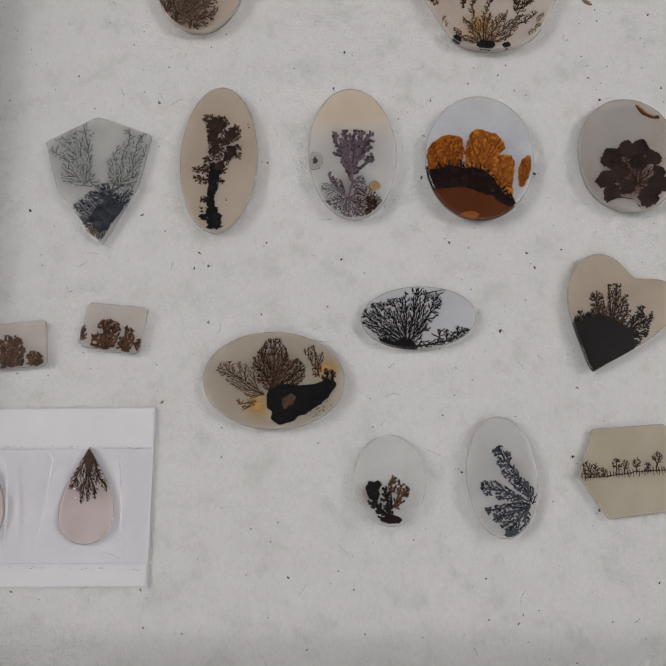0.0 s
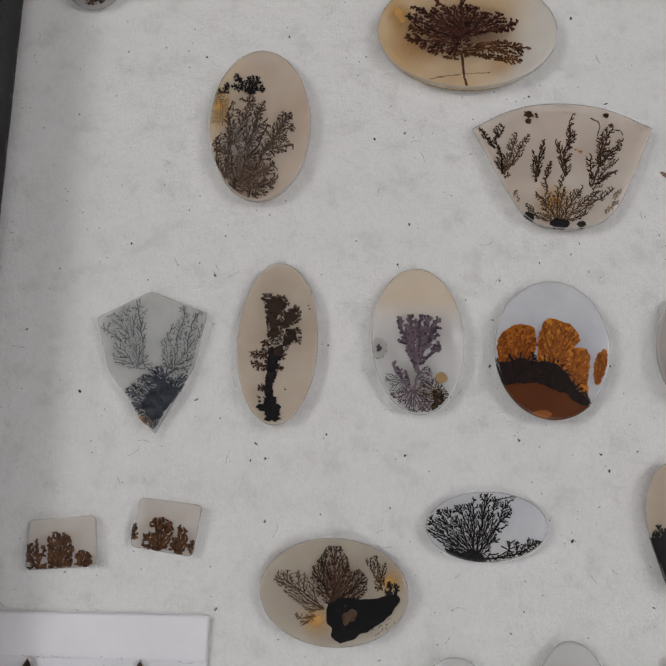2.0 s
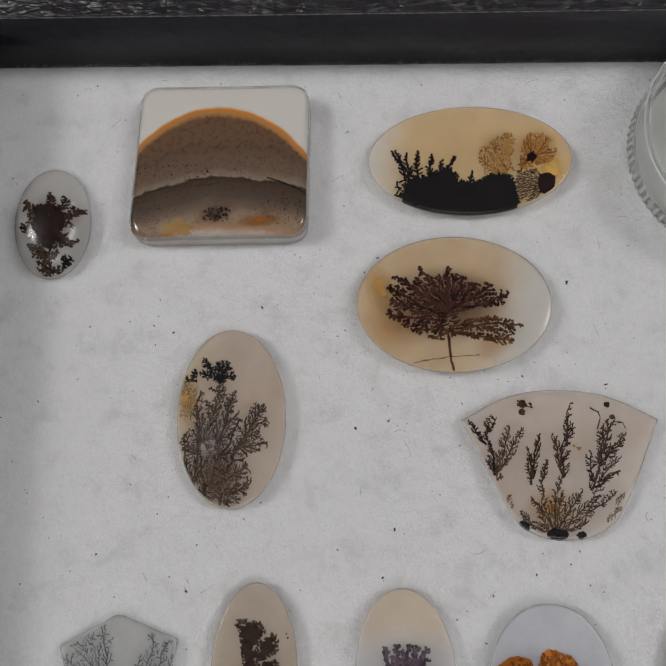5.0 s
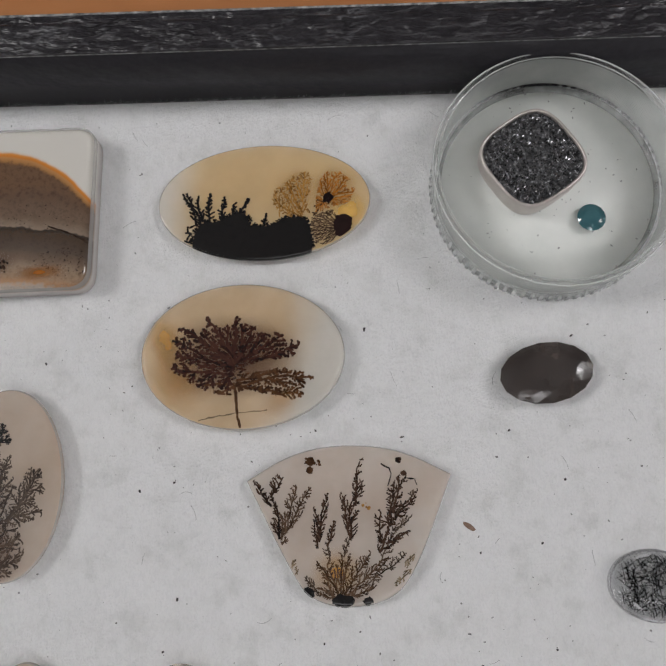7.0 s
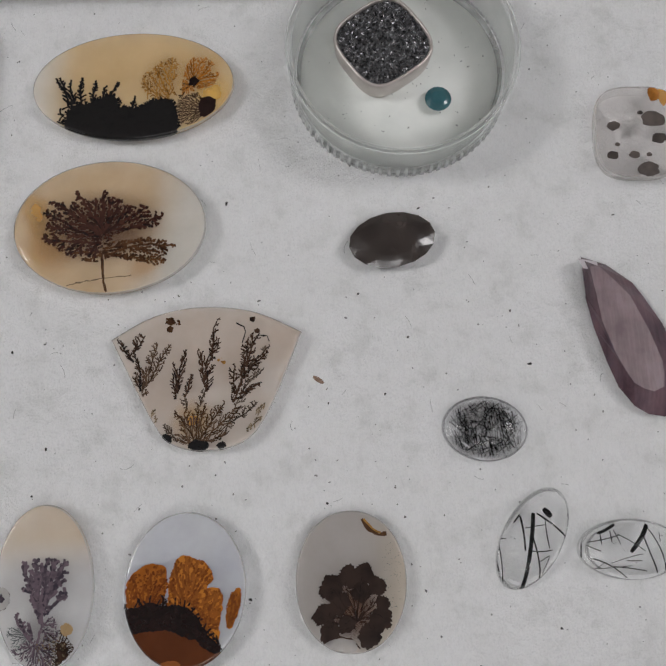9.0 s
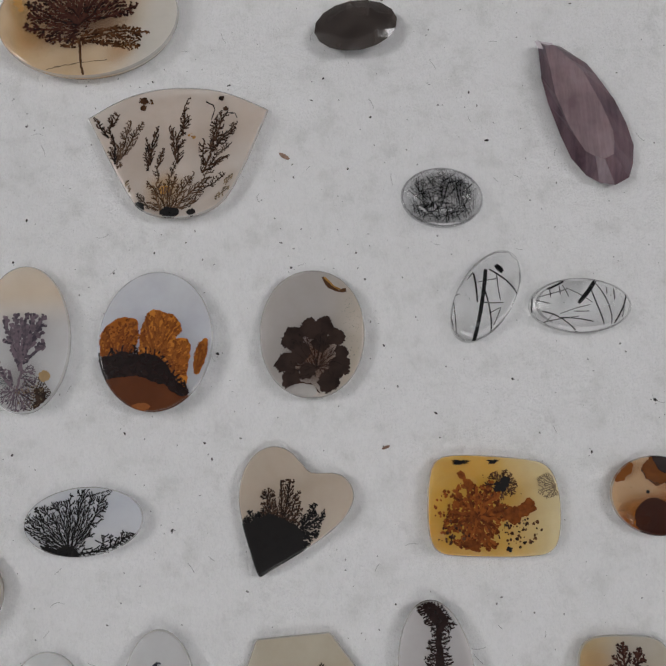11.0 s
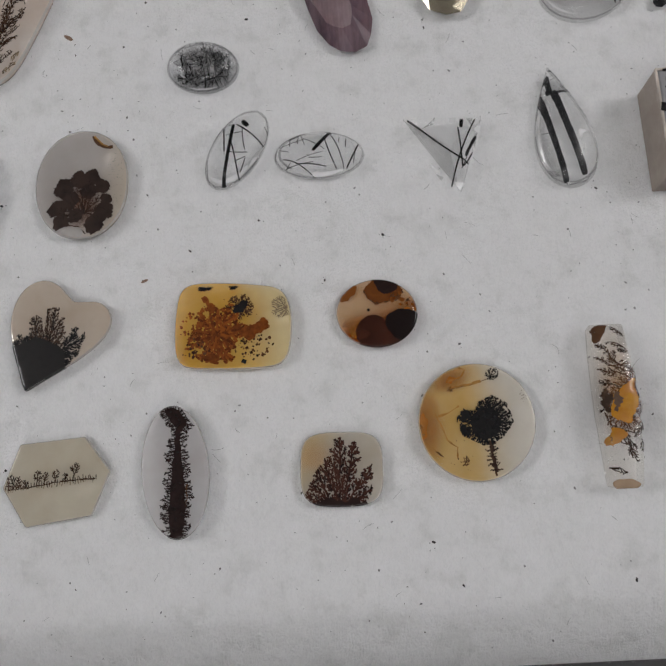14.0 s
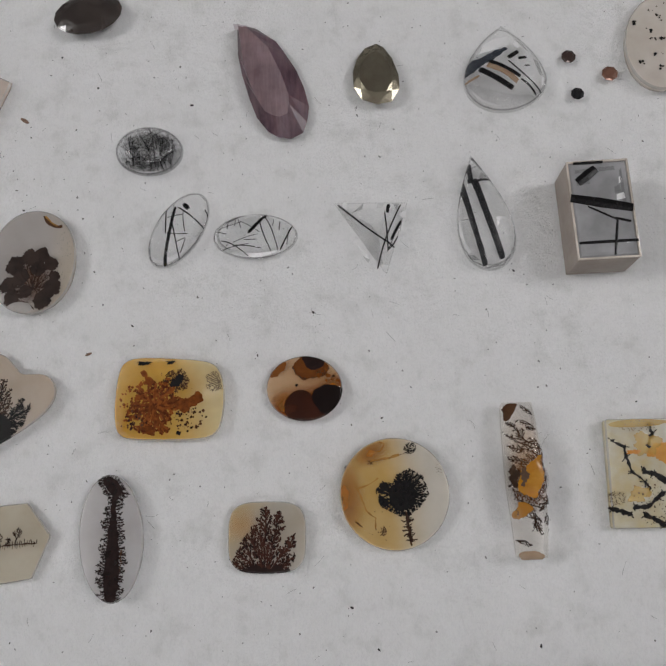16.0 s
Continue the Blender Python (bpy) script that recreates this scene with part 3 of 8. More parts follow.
    def ferns(self, mat, stems, leaf=0.5, gap=0.6, width=0.14, thin=1.0):
        """Single fronds, each from a foot to a tip, with the length of its longest side shoots."""
        area, starts = [], []
        for foot, end, side in stems:
            dx, dy = end[0] - foot[0], end[1] - foot[1]
            d = math.hypot(dx, dy)
            ux, uy = dx / d, dy / d
            row = [(0.0, 0.25), (0.2, 0.7), (0.45, 1.0), (0.75, 0.8), (1.0, 0.4), (1.05, 0.0)]
            left = [(foot[0] + dx * f - uy * side * w, foot[1] + dy * f + ux * side * w) for f, w in row]
            area.append(left + [(foot[0] + dx * f + uy * side * w, foot[1] + dy * f - ux * side * w) for f, w in row[::-1]])
            starts.append((foot[0], foot[1], math.degrees(math.atan2(dy, dx)), d))
        return self.dendrite(mat, starts, area, gap * 0.8, width * 1.15 + 0.06, 0.1 + 0.06 * thin, 42, 0.16, 2)

    def line(self, mat, pts, width, rough=0.25):
        local = [(px - self.x, py - self.y) for px, py in pts]
        fine = []
        for a, b in zip(local, local[1:]):
            m = max(1, int(math.hypot(b[0] - a[0], b[1] - a[1]) / 0.5))
            fine += [(a[0] + (b[0] - a[0]) * i / m + self.rng.gauss(0, 0.05), a[1] + (b[1] - a[1]) * i / m + self.rng.gauss(0, 0.05)) for i in range(m)]
        fine.append(local[-1])
        self.strip(mat, fine, [width * self.rng.uniform(1 - rough, 1 + rough) for _ in fine])
        return self

    def specks(self, mat, at, rx, ry, count, size):
        for _ in range(count):
            a, r = self.rng.random() * 6.283, math.sqrt(self.rng.random())
            s = size * self.rng.uniform(0.4, 1.5)
            px, py = at[0] + rx * r * math.cos(a), at[1] + ry * r * math.sin(a)
            if self.rho(px - self.x, py - self.y) < 0.96:
                self.blob(mat, (px, py), s, s * self.rng.uniform(0.6, 1.2), 0.3, self.rng.random() * 180, 1, 8)
        return self

    def done(self):
        for vs, fs, mat in self.layers.values():
            me = bpy.data.meshes.new("inclusion")
            me.from_pydata([(a * MM, b * MM, c * MM) for a, b, c in vs], [], fs)
            me.materials.append(mat)
            me.polygons.foreach_set("use_smooth", [True] * len(me.polygons))
            ob = new("inclusion", me)
            ob.parent = self.ob
            tagged(ob, mat.name.replace("_", " ") + " growth", kind="stuff")
        return self.ob


# ---- the room, the table and the tray ----
FLOOR_Z, TABLE_Z = -757.0, -7.0
tagged(part("floor", box_bm(-1800, 1800, -1800, 2200, FLOOR_Z - 50, FLOOR_Z), FLOORING, None, "grey floor of the room"), category="floor", kind="structure")
tagged(part("ceiling", box_bm(-1800, 1800, -1800, 2200, 1760, 1800), WALL, None, "plain pale ceiling"), category="ceiling", kind="structure")
for nm, x0, x1, y0, y1 in (("wall_west", -1850, -1800, -1850, 2250), ("wall_east", 1800, 1850, -1850, 2250), ("wall_south", -1800, 1800, -1850, -1800), ("wall_north", -1800, 1800, 2200, 2250)):
    tagged(part(nm, box_bm(x0, x1, y0, y1, FLOOR_Z, 1760), WALL, None, "plain painted wall"), category="wall", kind="structure")

table = thing("table", "orange-brown wooden table under the tray", "table", 0, 0, TABLE_Z)
part("tabletop", box_bm(-600, 700, -450, 380, -25, 0, 2), WOOD, table)
for lx, ly in ((-560, -410), (660, -410), (-560, 340), (660, 340)):
    part("leg", box_bm(lx - 25, lx + 25, ly - 25, ly + 25, FLOOR_Z - TABLE_Z, -25, 2), WOOD, table)

X0, X1, Y0, Y1, WALL_H = -99.0, 194.0, -148.2, 43.2, 14.5


def warp(x, y):
    """Shifts the box's north and west sides slightly askew to fit the camera's view."""
    ky, kx = max(0.0, y) / 43.2, max(0.0, -x) / 99.0
    return x + (0.2 - 0.0227 * y) * kx, y - (0.05 + 0.0235 * x) * ky


def askew(bm):
    for v in bm.verts:
        v.co.x, v.co.y = warp(v.co.x, v.co.y)
    return bm


def cotton_height(x, y):
    d = min(x - X0, X1 - x, Y1 - y)
    drop = -1.0 * max(0.0, 1 - d / 2.5) ** 2 - 2.2 * max(0.0, 1 - (y - Y0) / 7.0) ** 2
    return drop + 0.16 * noise.noise((x * 0.05, y * 0.05, 3.0)) + 0.06 * noise.noise((x * 0.4, y * 0.4, 9.0)) - 0.12


def tray():
    ob = thing("display_tray", "shallow black paper-covered display box with worn edges", "display box", 0, 0, TABLE_Z)
    t = 5.4
    top = WALL_H - TABLE_Z
    part("base", askew(box_bm(X0 - t, X1 + t, Y0 - t, Y1 + t, 0.0, 1.6, 0.3)), PAPER_BLACK, ob)
    for x0, x1, y0, y1 in ((X0 - t, X0, Y0 - t, Y1 + t), (X1, X1 + t, Y0 - t, Y1 + t), (X0, X1, Y0 - t, Y0), (X0, X1, Y1, Y1 + t)):
        part("wall", askew(box_bm(x0, x1, y0, y1, 1.6, top - 0.5)), PAPER_BLACK, ob, "smooth black inner wall")
    r = [(X0 - t + 0.2, X0 + 0.25, Y0 - t, Y1 + t), (X1 - 0.25, X1 + t - 0.2, Y0 - t, Y1 + t), (X0 + 0.25, X1 - 0.25, Y0 - t + 0.2, Y0 + 0.25), (X0 + 0.25, X1 - 0.25, Y1 - 0.25, Y1 + t - 0.2)]
    for x0, x1, y0, y1 in r:
        bm = box_bm(x0, x1, y0, y1, top - 0.5, top + 0.1, 0.2)
        part("rim", askew(bm), PAPER_WORN, ob, "wrinkled worn black paper rim")
    for x0, x1, y0, y1 in ((X0 - t - 1.9, X0 - t, Y0 - t - 1.9, Y1 + t + 1.9), (X1 + t, X1 + t + 1.9, Y0 - t - 1.9, Y1 + t + 1.9), (X0 - t, X1 + t, Y0 - t - 1.9, Y0 - t), (X0 - t, X1 + t, Y1 + t, Y1 + t + 1.9)):
        part("outer_wall", askew(box_bm(x0, x1, y0, y1, 0.0, top - 0.7, 0.35)), PAPER_WORN, ob, "outer sleeve with whitened edges")
    pale = plain_material("frayed_paper_edge", (0.03, 0.03, 0.03), (0.4, 0.4, 0.4), 900, 0.8)
    for x0, x1, y0, y1, z in ((X0 - 0.02, X0 + 0.29, Y0, Y1, top - 0.3), (X0, X1, Y1 - 0.29, Y1 + 0.02, top - 0.3), (X0, X1, Y0 - 0.02, Y0 + 0.29, top - 0.3), (X0 - t - 2.0, X0 - t - 1.6, Y0 - t, Y1 + t, top - 0.95), (X0 - t, X1 + t, Y1 + t + 1.6, Y1 + t + 2.0, top - 0.95), (X0 - t, X1 + t, Y0 - t - 2.0, Y0 - t - 1.6, top - 0.95)):
        part("frayed_edge", askew(box_bm(x0, x1, y0, y1, z - 0.12, z + 0.3 if z < top - 0.5 else z + 0.12, 0.05)), pale, ob, "whitened frayed paper edge")
    return ob


tray()


def cotton():
    nx, ny = 226, 146
    xs, ys = np.linspace(X0 + 0.05, X1 - 0.05, nx), np.linspace(Y0 + 0.05, Y1 - 0.05, ny)
    vs = [(*(v * MM for v in warp(x, y)), cotton_height(x, y) * MM) for y in ys for x in xs]
    fs = [(j * nx + i, j * nx + i + 1, (j + 1) * nx + i + 1, (j + 1) * nx + i) for j in range(ny - 1) for i in range(nx - 1)]
    rim = [j * nx for j in range(ny)]
    k = len(vs)
    vs += [(X0 * MM, Y0 * MM, -5.3 * MM), (X1 * MM, Y0 * MM, -5.3 * MM), (X1 * MM, Y1 * MM, -5.3 * MM), (X0 * MM, Y1 * MM, -5.3 * MM)]
    fs.append((k + 3, k + 2, k + 1, k))
    me = bpy.data.meshes.new("cotton_pad")
    me.from_pydata(vs, [], fs)
    me.materials.append(COTTON)
    me.polygons.foreach_set("use_smooth", [True] * len(me.polygons))
    return tagged(new("cotton_pad", me), "white cotton wadding filling the tray", "padding")


cotton()


def fibres():
    """Loose cotton hairs: a fringe along the walls and stray ones lying on the pad."""
    rng = random.Random(5)
    vs, fs = [], []

    def hair(x, y, z, dx, dy, dz, n, w):
        k = len(vs)
        x, y = warp(x, y)
        for i in range(n + 1):
            px, py = -dy, dx
            q = math.hypot(px, py) or 1
            vs.extend([((x - px / q * w) * MM, (y - py / q * w) * MM, z * MM), ((x + px / q * w) * MM, (y + py / q * w) * MM, (z + 0.02) * MM)])
            x, y, z = x + dx, y + dy, z + dz
            dx, dy, dz = dx + rng.gauss(0, 0.09), dy + rng.gauss(0, 0.09), dz + rng.gauss(-0.02, 0.05)
        for i in range(n):
            a = k + 2 * i
            fs.append((a, a + 1, a + 3, a + 2))

    for _ in range(6500):
        s = rng.random()
        x, y = (rng.uniform(X0, 160), Y1 - rng.uniform(0.1, 1.2)) if s < 0.6 else (X0 + rng.uniform(0.1, 1.2), rng.uniform(-110, Y1)) if s < 0.85 else (rng.uniform(60, 160), Y0 + rng.uniform(0.1, 1.2))
        hair(x, y, cotton_height(x, y) - 0.1, rng.gauss(0, 0.16), rng.gauss(0, 0.16), rng.uniform(0.05, 0.24), 5, 0.009)
    for _ in range(2600):
        x, y = rng.uniform(X0 + 3, 155), rng.uniform(Y0 + 3, Y1 - 3)
        a = rng.gauss(1.5, 0.7)
        hair(x, y, cotton_height(x, y) + 0.03, 0.22 * math.cos(a), 0.22 * math.sin(a), 0.02, 5, 0.016)
    me = bpy.data.meshes.new("cotton_fibres")
    me.from_pydata(vs, [], fs)
    me.materials.append(FIBRE)
    return tagged(new("cotton_fibres", me), "fine white cotton hairs on the pad", "fibres", kind="stuff")


fibres()


def specks():
    """Dark crumbs on the cotton: the larger ones where they lie, and fine dust between."""
    rng = random.Random(11)
    known = [(19.9, -50.2), (32.1, -52.8), (87.7, -32.3), (87.8, -34.0), (115.8, -68.7), (55.0, -70.4), (77.2, -74.7), (66.4, -82.5), (89.0, -95.5), (135.3, -94.9), (81.8, -128.2), (113.7, -135.7), (34.4, -23.9), (54.0, -29.3), (30.8, -48.2), (2.2, -45.0), (42.4, -75.4), (6.3, -81.2), (-26.1, -79.3), (10.0, -112.6), (-7.5, -114.9), (-58.5, -49.2), (-38.8, -61.3), (-38.8, -76.1), (-7.8, -76.6), (-51.0, -80.5), (-31.3, -23.5), (-3.6, -15.1), (-25.2, -39.7), (9.9, -16.6), (26.2, 6.9), (-80.0, -69.6), (-92.6, -85.9), (-50.2, -77.8), (-48.6, -80.2), (-27.2, -47.0), (4.7, 0.9), (-25.9, -22.4), (7.4, -64.2), (-12.1, -64.5), (-0.1, -92.1), (86.1, -135.2)]
    groups = {"DIRT": ([], []), "DUST": ([], [])}

    def crumb(store, x, y, rx, ry, ang, h):
        vs, fs = store
        k, n = len(vs), 7
        z = cotton_height(x, y)
        ca, sa = math.cos(ang), math.sin(ang)
        for r, zz in ((1.0, 0.0), (0.6, h)):
            for i in range(n):
                t = 2 * math.pi * i / n
                e = r * rng.uniform(0.7, 1.3)
                a, b = rx * e * math.cos(t), ry * e * math.sin(t)
                vs.append(((x + a * ca - b * sa) * MM, (y + a * sa + b * ca) * MM, (z + zz + 0.02) * MM))
        for i in range(n):
            j = (i + 1) % n
            fs.append((k + i, k + j, k + n + j, k + n + i))
        fs.append(tuple(k + n + i for i in range(n)))

    for x, y in known:
        crumb(groups["DIRT"], x, y, rng.uniform(0.17, 0.36), rng.uniform(0.12, 0.24), rng.random() * 3, 0.22)
        for _ in range(rng.randint(0, 3)):
            crumb(groups["DIRT"], x + rng.gauss(0, 0.6), y + rng.gauss(0, 0.6), 0.09, 0.07, rng.random() * 3, 0.08)
    for _ in range(1700):
        x, y = rng.uniform(X0 + 2, 158), rng.uniform(Y0 + 2, Y1 - 2)
        s = abs(rng.gauss(0, 0.055)) + 0.03
        if rng.random() < 0.09:
            a, b = rng.random() * 6.283, rng.gauss(0, 0.25)
            for q in range(rng.randint(5, 12)):
                crumb(groups["DUST"], x, y, 0.13, 0.028, a, 0.03)
                x, y, a = x + 0.2 * math.cos(a), y + 0.2 * math.sin(a), a + b * 0.3
            continue
        crumb(groups["DIRT" if rng.random() < 0.35 else "DUST"], x, y, s * rng.uniform(0.8, 2.2), s, rng.random() * 3, s * 0.7)
    for key, mat, nm, lab in (("DIRT", DIRT, "dark_crumbs", "small black crumbs scattered over the cotton"), ("DUST", DUST, "grey_dust", "fine grey dust specks on the cotton")):
        me = bpy.data.meshes.new(nm)
        me.from_pydata(groups[key][0], [], groups[key][1])
        me.materials.append(mat)
        tagged(new(nm, me), lab, "dirt", kind="stuff")


specks()

# ---- the dendritic agates ----
PALE = agate("pale_grey_agate", (0.743, 0.693, 0.627), (0.86, 0.811, 0.761), 70, 0.7)
WARM = agate("warm_beige_agate", (0.57, 0.49, 0.41), (0.65, 0.575, 0.5), 60, 0.9)
PINKISH = agate("pinkish_grey_agate", (0.63, 0.52, 0.43), (0.69, 0.6, 0.525), 60, 0.78, grad=(170, 3, 9, (0.662, 0.546, 0.386)))
MILK = agate("milky_white_agate", (0.83, 0.845, 0.845), (0.86, 0.86, 0.86), 80, 0.42)
BLUISH = agate("bluish_white_agate", (0.734, 0.749, 0.809), (0.828, 0.843, 0.86), 70, 0.65)
GREYCLEAR = agate("clear_grey_agate", (0.66, 0.64, 0.62), (0.73, 0.715, 0.695), 90, 0.6)
GREENISH = agate("greenish_beige_agate", (0.59, 0.535, 0.44), (0.65, 0.605, 0.51), 60, 0.85)
HONEY = agate("honey_agate", (0.627, 0.425, 0.172), (0.708, 0.546, 0.304), 70, 0.85, grad=(5, -2, 7, (0.708, 0.668, 0.587)))
AMBER = agate("amber_agate", (0.7, 0.41, 0.1), (0.79, 0.53, 0.19), 90, 0.72, grad=(10, 0, 9, (0.8, 0.66, 0.36)))


def local(x, y, pts):
    return [(a - x, b - y) for a, b in pts]


# small domed oval with a dark brown shrub
s = Stone("small_oval_cabochon", "small domed grey agate oval with a brown-black shrub", -84.6, 12.9, ellipse(10.3, 6.8, -88), 5.0, DOME, GREYCLEAR, seed=21)
s.smoke(SMOKE_BROWN, (-84.1, 12.1), 4.4, 4.6)
s.patch(INK_UMBER, [(-86.6, 13.0), (-85.6, 15.3), (-82.7, 15.0), (-80.9, 12.9), (-81.2, 9.8), (-82.9, 7.1), (-84.6, 7.6), (-85.8, 10.3)], 0.35, 0.2)
s.dendrite(INK_DARKBROWN, [(-83.8, 2.2, 102, 8), (-84.0, 7.6, 140, 6.5), (-84.5, 10.3, 165, 5), (-84.6, 11.2, 120, 6), (-83.8, 11.6, 95, 5.5), (-82.8, 11.1, 70, 5.5), (-82.0, 11.1, 40, 5.5), (-82.2, 8.4, 10, 3.5), (-83.6, 3.1, 75, 6), (-84.4, 6.2, 150, 4)], [[(-89.7, 15.4), (-88.2, 18.4), (-84.9, 18.0), (-81.7, 17.2), (-77.9, 17.5), (-77.5, 14.5), (-79.9, 12.7), (-78.9, 9.1), (-80.5, 6.2), (-82.5, 3.3), (-84.4, 1.2), (-85.8, 3.6), (-88.0, 9.4), (-90.0, 12.6)]], 0.6, 0.5, 0.3, 44, 0.2, 3)
s.dendrite(INK, [(-82.6, 3.1, 60, 4), (-82.3, 2.7, 40, 4)], [[(-83.5, 1.8), (-80.9, 7.5), (-78.6, 9.3), (-78.3, 5.2), (-81.2, 1.8)]], 0.5, 0.4, 0.26, 44, 0.2, 2)
s.done()

# landscape picture agate


def landscape_material():
    m, n, l, b = material("landscape_agate")
    tc = n.new("ShaderNodeTexCoord")
    sep = n.new("ShaderNodeSeparateXYZ")
    l.new(tc.outputs["Object"], sep.inputs["Vector"])

    def math_node(op, a, bb, c=None):
        k = n.new("ShaderNodeMath")
        k.operation = op
        for i, v in enumerate((a, bb) if c is None else (a, bb, c)):
            if isinstance(v, (int, float)):
                k.inputs[i].default_value = v
            else:
                l.new(v, k.inputs[i])
        return k.outputs[0]
    # two arched lines: the orange hill above, a flatter dark band below
    x, y = math_node("MULTIPLY", sep.outputs["X"], 1000.0), math_node("MULTIPLY", sep.outputs["Y"], 1000.0)
    wob = noise_node(n, l, 130, 5, 0.6)
    fine = noise_node(n, l, 1050, 6, 0.78)
    soft = math_node("MULTIPLY", math_node("SUBTRACT", wob.outputs["Fac"], 0.5), 4.0)
    crisp = math_node("MULTIPLY", math_node("SUBTRACT", fine.outputs["Fac"], 0.5), 4.0)

    def arch(centre, bend):
        d = math_node("ADD", x, -centre)
        return math_node("MULTIPLY_ADD", math_node("MULTIPLY", d, d), bend, y)
    hill = math_node("ADD", math_node("ADD", arch(-0.6, 0.036), -1.4), math_node("MULTIPLY", soft, 0.35))
    low = math_node("ADD", arch(2.0, 0.012), soft)

    def band(value, lo, hi, stops):
        return ramp(n, l, math_node("DIVIDE", math_node("SUBTRACT", value, lo), hi - lo), [((p - lo) / (hi - lo), c) for p, c in stops]).outputs["Color"]

    def step_between(value, lo, hi):
        mr = n.new("ShaderNodeMapRange")
        mr.interpolation_type = "SMOOTHSTEP"
        mr.inputs["From Min"].default_value, mr.inputs["From Max"].default_value = lo, hi
        l.new(value, mr.inputs["Value"])
        return mr.outputs["Result"]

    def blend(fac, a, c, kind="MIX"):
        mx = n.new("ShaderNodeMix")
        mx.data_type, mx.blend_type = "RGBA", kind
        if isinstance(fac, float):
            mx.inputs["Factor"].default_value = fac
        else:
            l.new(fac, mx.inputs["Factor"])
        l.new(a, mx.inputs["A"])
        l.new(c, mx.inputs["B"])
        return mx.outputs["Result"]
    lower = band(math_node("ADD", low, math_node("MULTIPLY", crisp, 0.8)), -14.0, -2.0, [(-13.0, (0.487, 0.422, 0.362)), (-12.2, (0.42, 0.24, 0.13)), (-11.2, (0.33, 0.22, 0.14)), (-9.4, (0.29, 0.21, 0.145)), (-8.2, (0.18, 0.125, 0.09)), (-6.4, (0.1, 0.072, 0.055)), (-3.6, (0.0695, 0.0441, 0.0279)), (-3.1, (0.0348, 0.0252, 0.0195))])
    brown = band(math_node("ADD", low, math_node("MULTIPLY", crisp, 0.7)), -4.0, 8.0, [(-3.6, (0.29, 0.225, 0.17)), (-2.4, (0.24, 0.175, 0.125)), (-1.4, (0.17, 0.115, 0.08)), (0.6, (0.155, 0.1, 0.068)), (2.4, (0.13, 0.078, 0.05)), (4.5, (0.15, 0.085, 0.048))])
    grit = ramp(n, l, fine.outputs["Fac"], [(0.36, (0.3, 0.28, 0.27)), (0.52, (1, 1, 1))]).outputs["Color"]
    stone = blend(0.5, blend(step_between(low, -3.2, -2.9), lower, brown), grit, "MULTIPLY")
    crest = band(hill, 6.5, 10.0, [(6.9, (0.2, 0.1, 0.035)), (7.5, (0.34, 0.17, 0.06)), (8.1, (0.46, 0.22, 0.08)), (8.5, (0.58, 0.2, 0.03)), (8.85, (0.62, 0.27, 0.07)), (9.15, (0.66, 0.55, 0.45)), (9.5, (0.68, 0.655, 0.6))])
    face = blend(step_between(math_node("ADD", hill, math_node("MULTIPLY", crisp, 0.5)), 6.7, 7.7), stone, crest)
    milky = ramp(n, l, wob.outputs["Fac"], [(0.3, (0.55, 0.5, 0.47)), (0.7, (0.68, 0.64, 0.61))]).outputs["Color"]
    face = blend(step_between(math_node("MULTIPLY", sep.outputs["Z"], 1000.0), 2.0, 3.6), milky, face)
    l.new(face, b.inputs["Base Color"])
    b.inputs["Roughness"].default_value = 0.14
    b.inputs["Alpha"].default_value = 0.93
    return m


s = Stone("picture_agate_slab", "thick rounded square agate with brown hill-shaped bands and orange line", -54.4, 22.4, rounded([(-15.6, -13.8), (15.2, -13.8), (15.6, 14.3), (-14.4, 14.7)], 3.4), 4.6, SLAB, landscape_material(), seed=3)
s.smoke(SMOKE_BROWN, (-55.0, 12.9), 3.4, 1.9, 12)
s.smoke(SMOKE_RUST, (-47.0, 11.4), 4.0, 1.2, 4)
s.blob(INK_ASH, (-54.7, 12.7), 1.5, 0.9, 0.4, fine=0.15)
s.specks(INK_DARKBROWN, (-54.7, 12.6), 2.6, 1.4, 60, 0.2)
s.blob(agate("ochre_patch", (0.66, 0.418, 0.154), (0.726, 0.495, 0.22), 300, 0.5), (-61.6, 10.3), 3.0, 1.5, 0.4, fine=0.15)
s.line(INK_DARKBROWN, [(-69.0, 14.6), (-65.5, 16.1), (-61.3, 17.6), (-54.2, 18.4)], 0.22, 0.5)
s.line(INK_DARKBROWN, [(-46.0, 19.2), (-42.8, 18.0), (-38.6, 15.7)], 0.25, 0.5)
s.specks(INK_DARKBROWN, (-62.2, 20.4), 7, 1.6, 70, 0.12)
s.specks(INK_DARKBROWN, (-49.3, 20.8), 9, 2.6, 60, 0.09)
s.specks(INK_DARKBROWN, (-43.4, 12.8), 5, 2.5, 130, 0.09)
s.specks(INK_DARKBROWN, (-65.0, 12.3), 3.5, 2.2, 80, 0.08)
s.done()

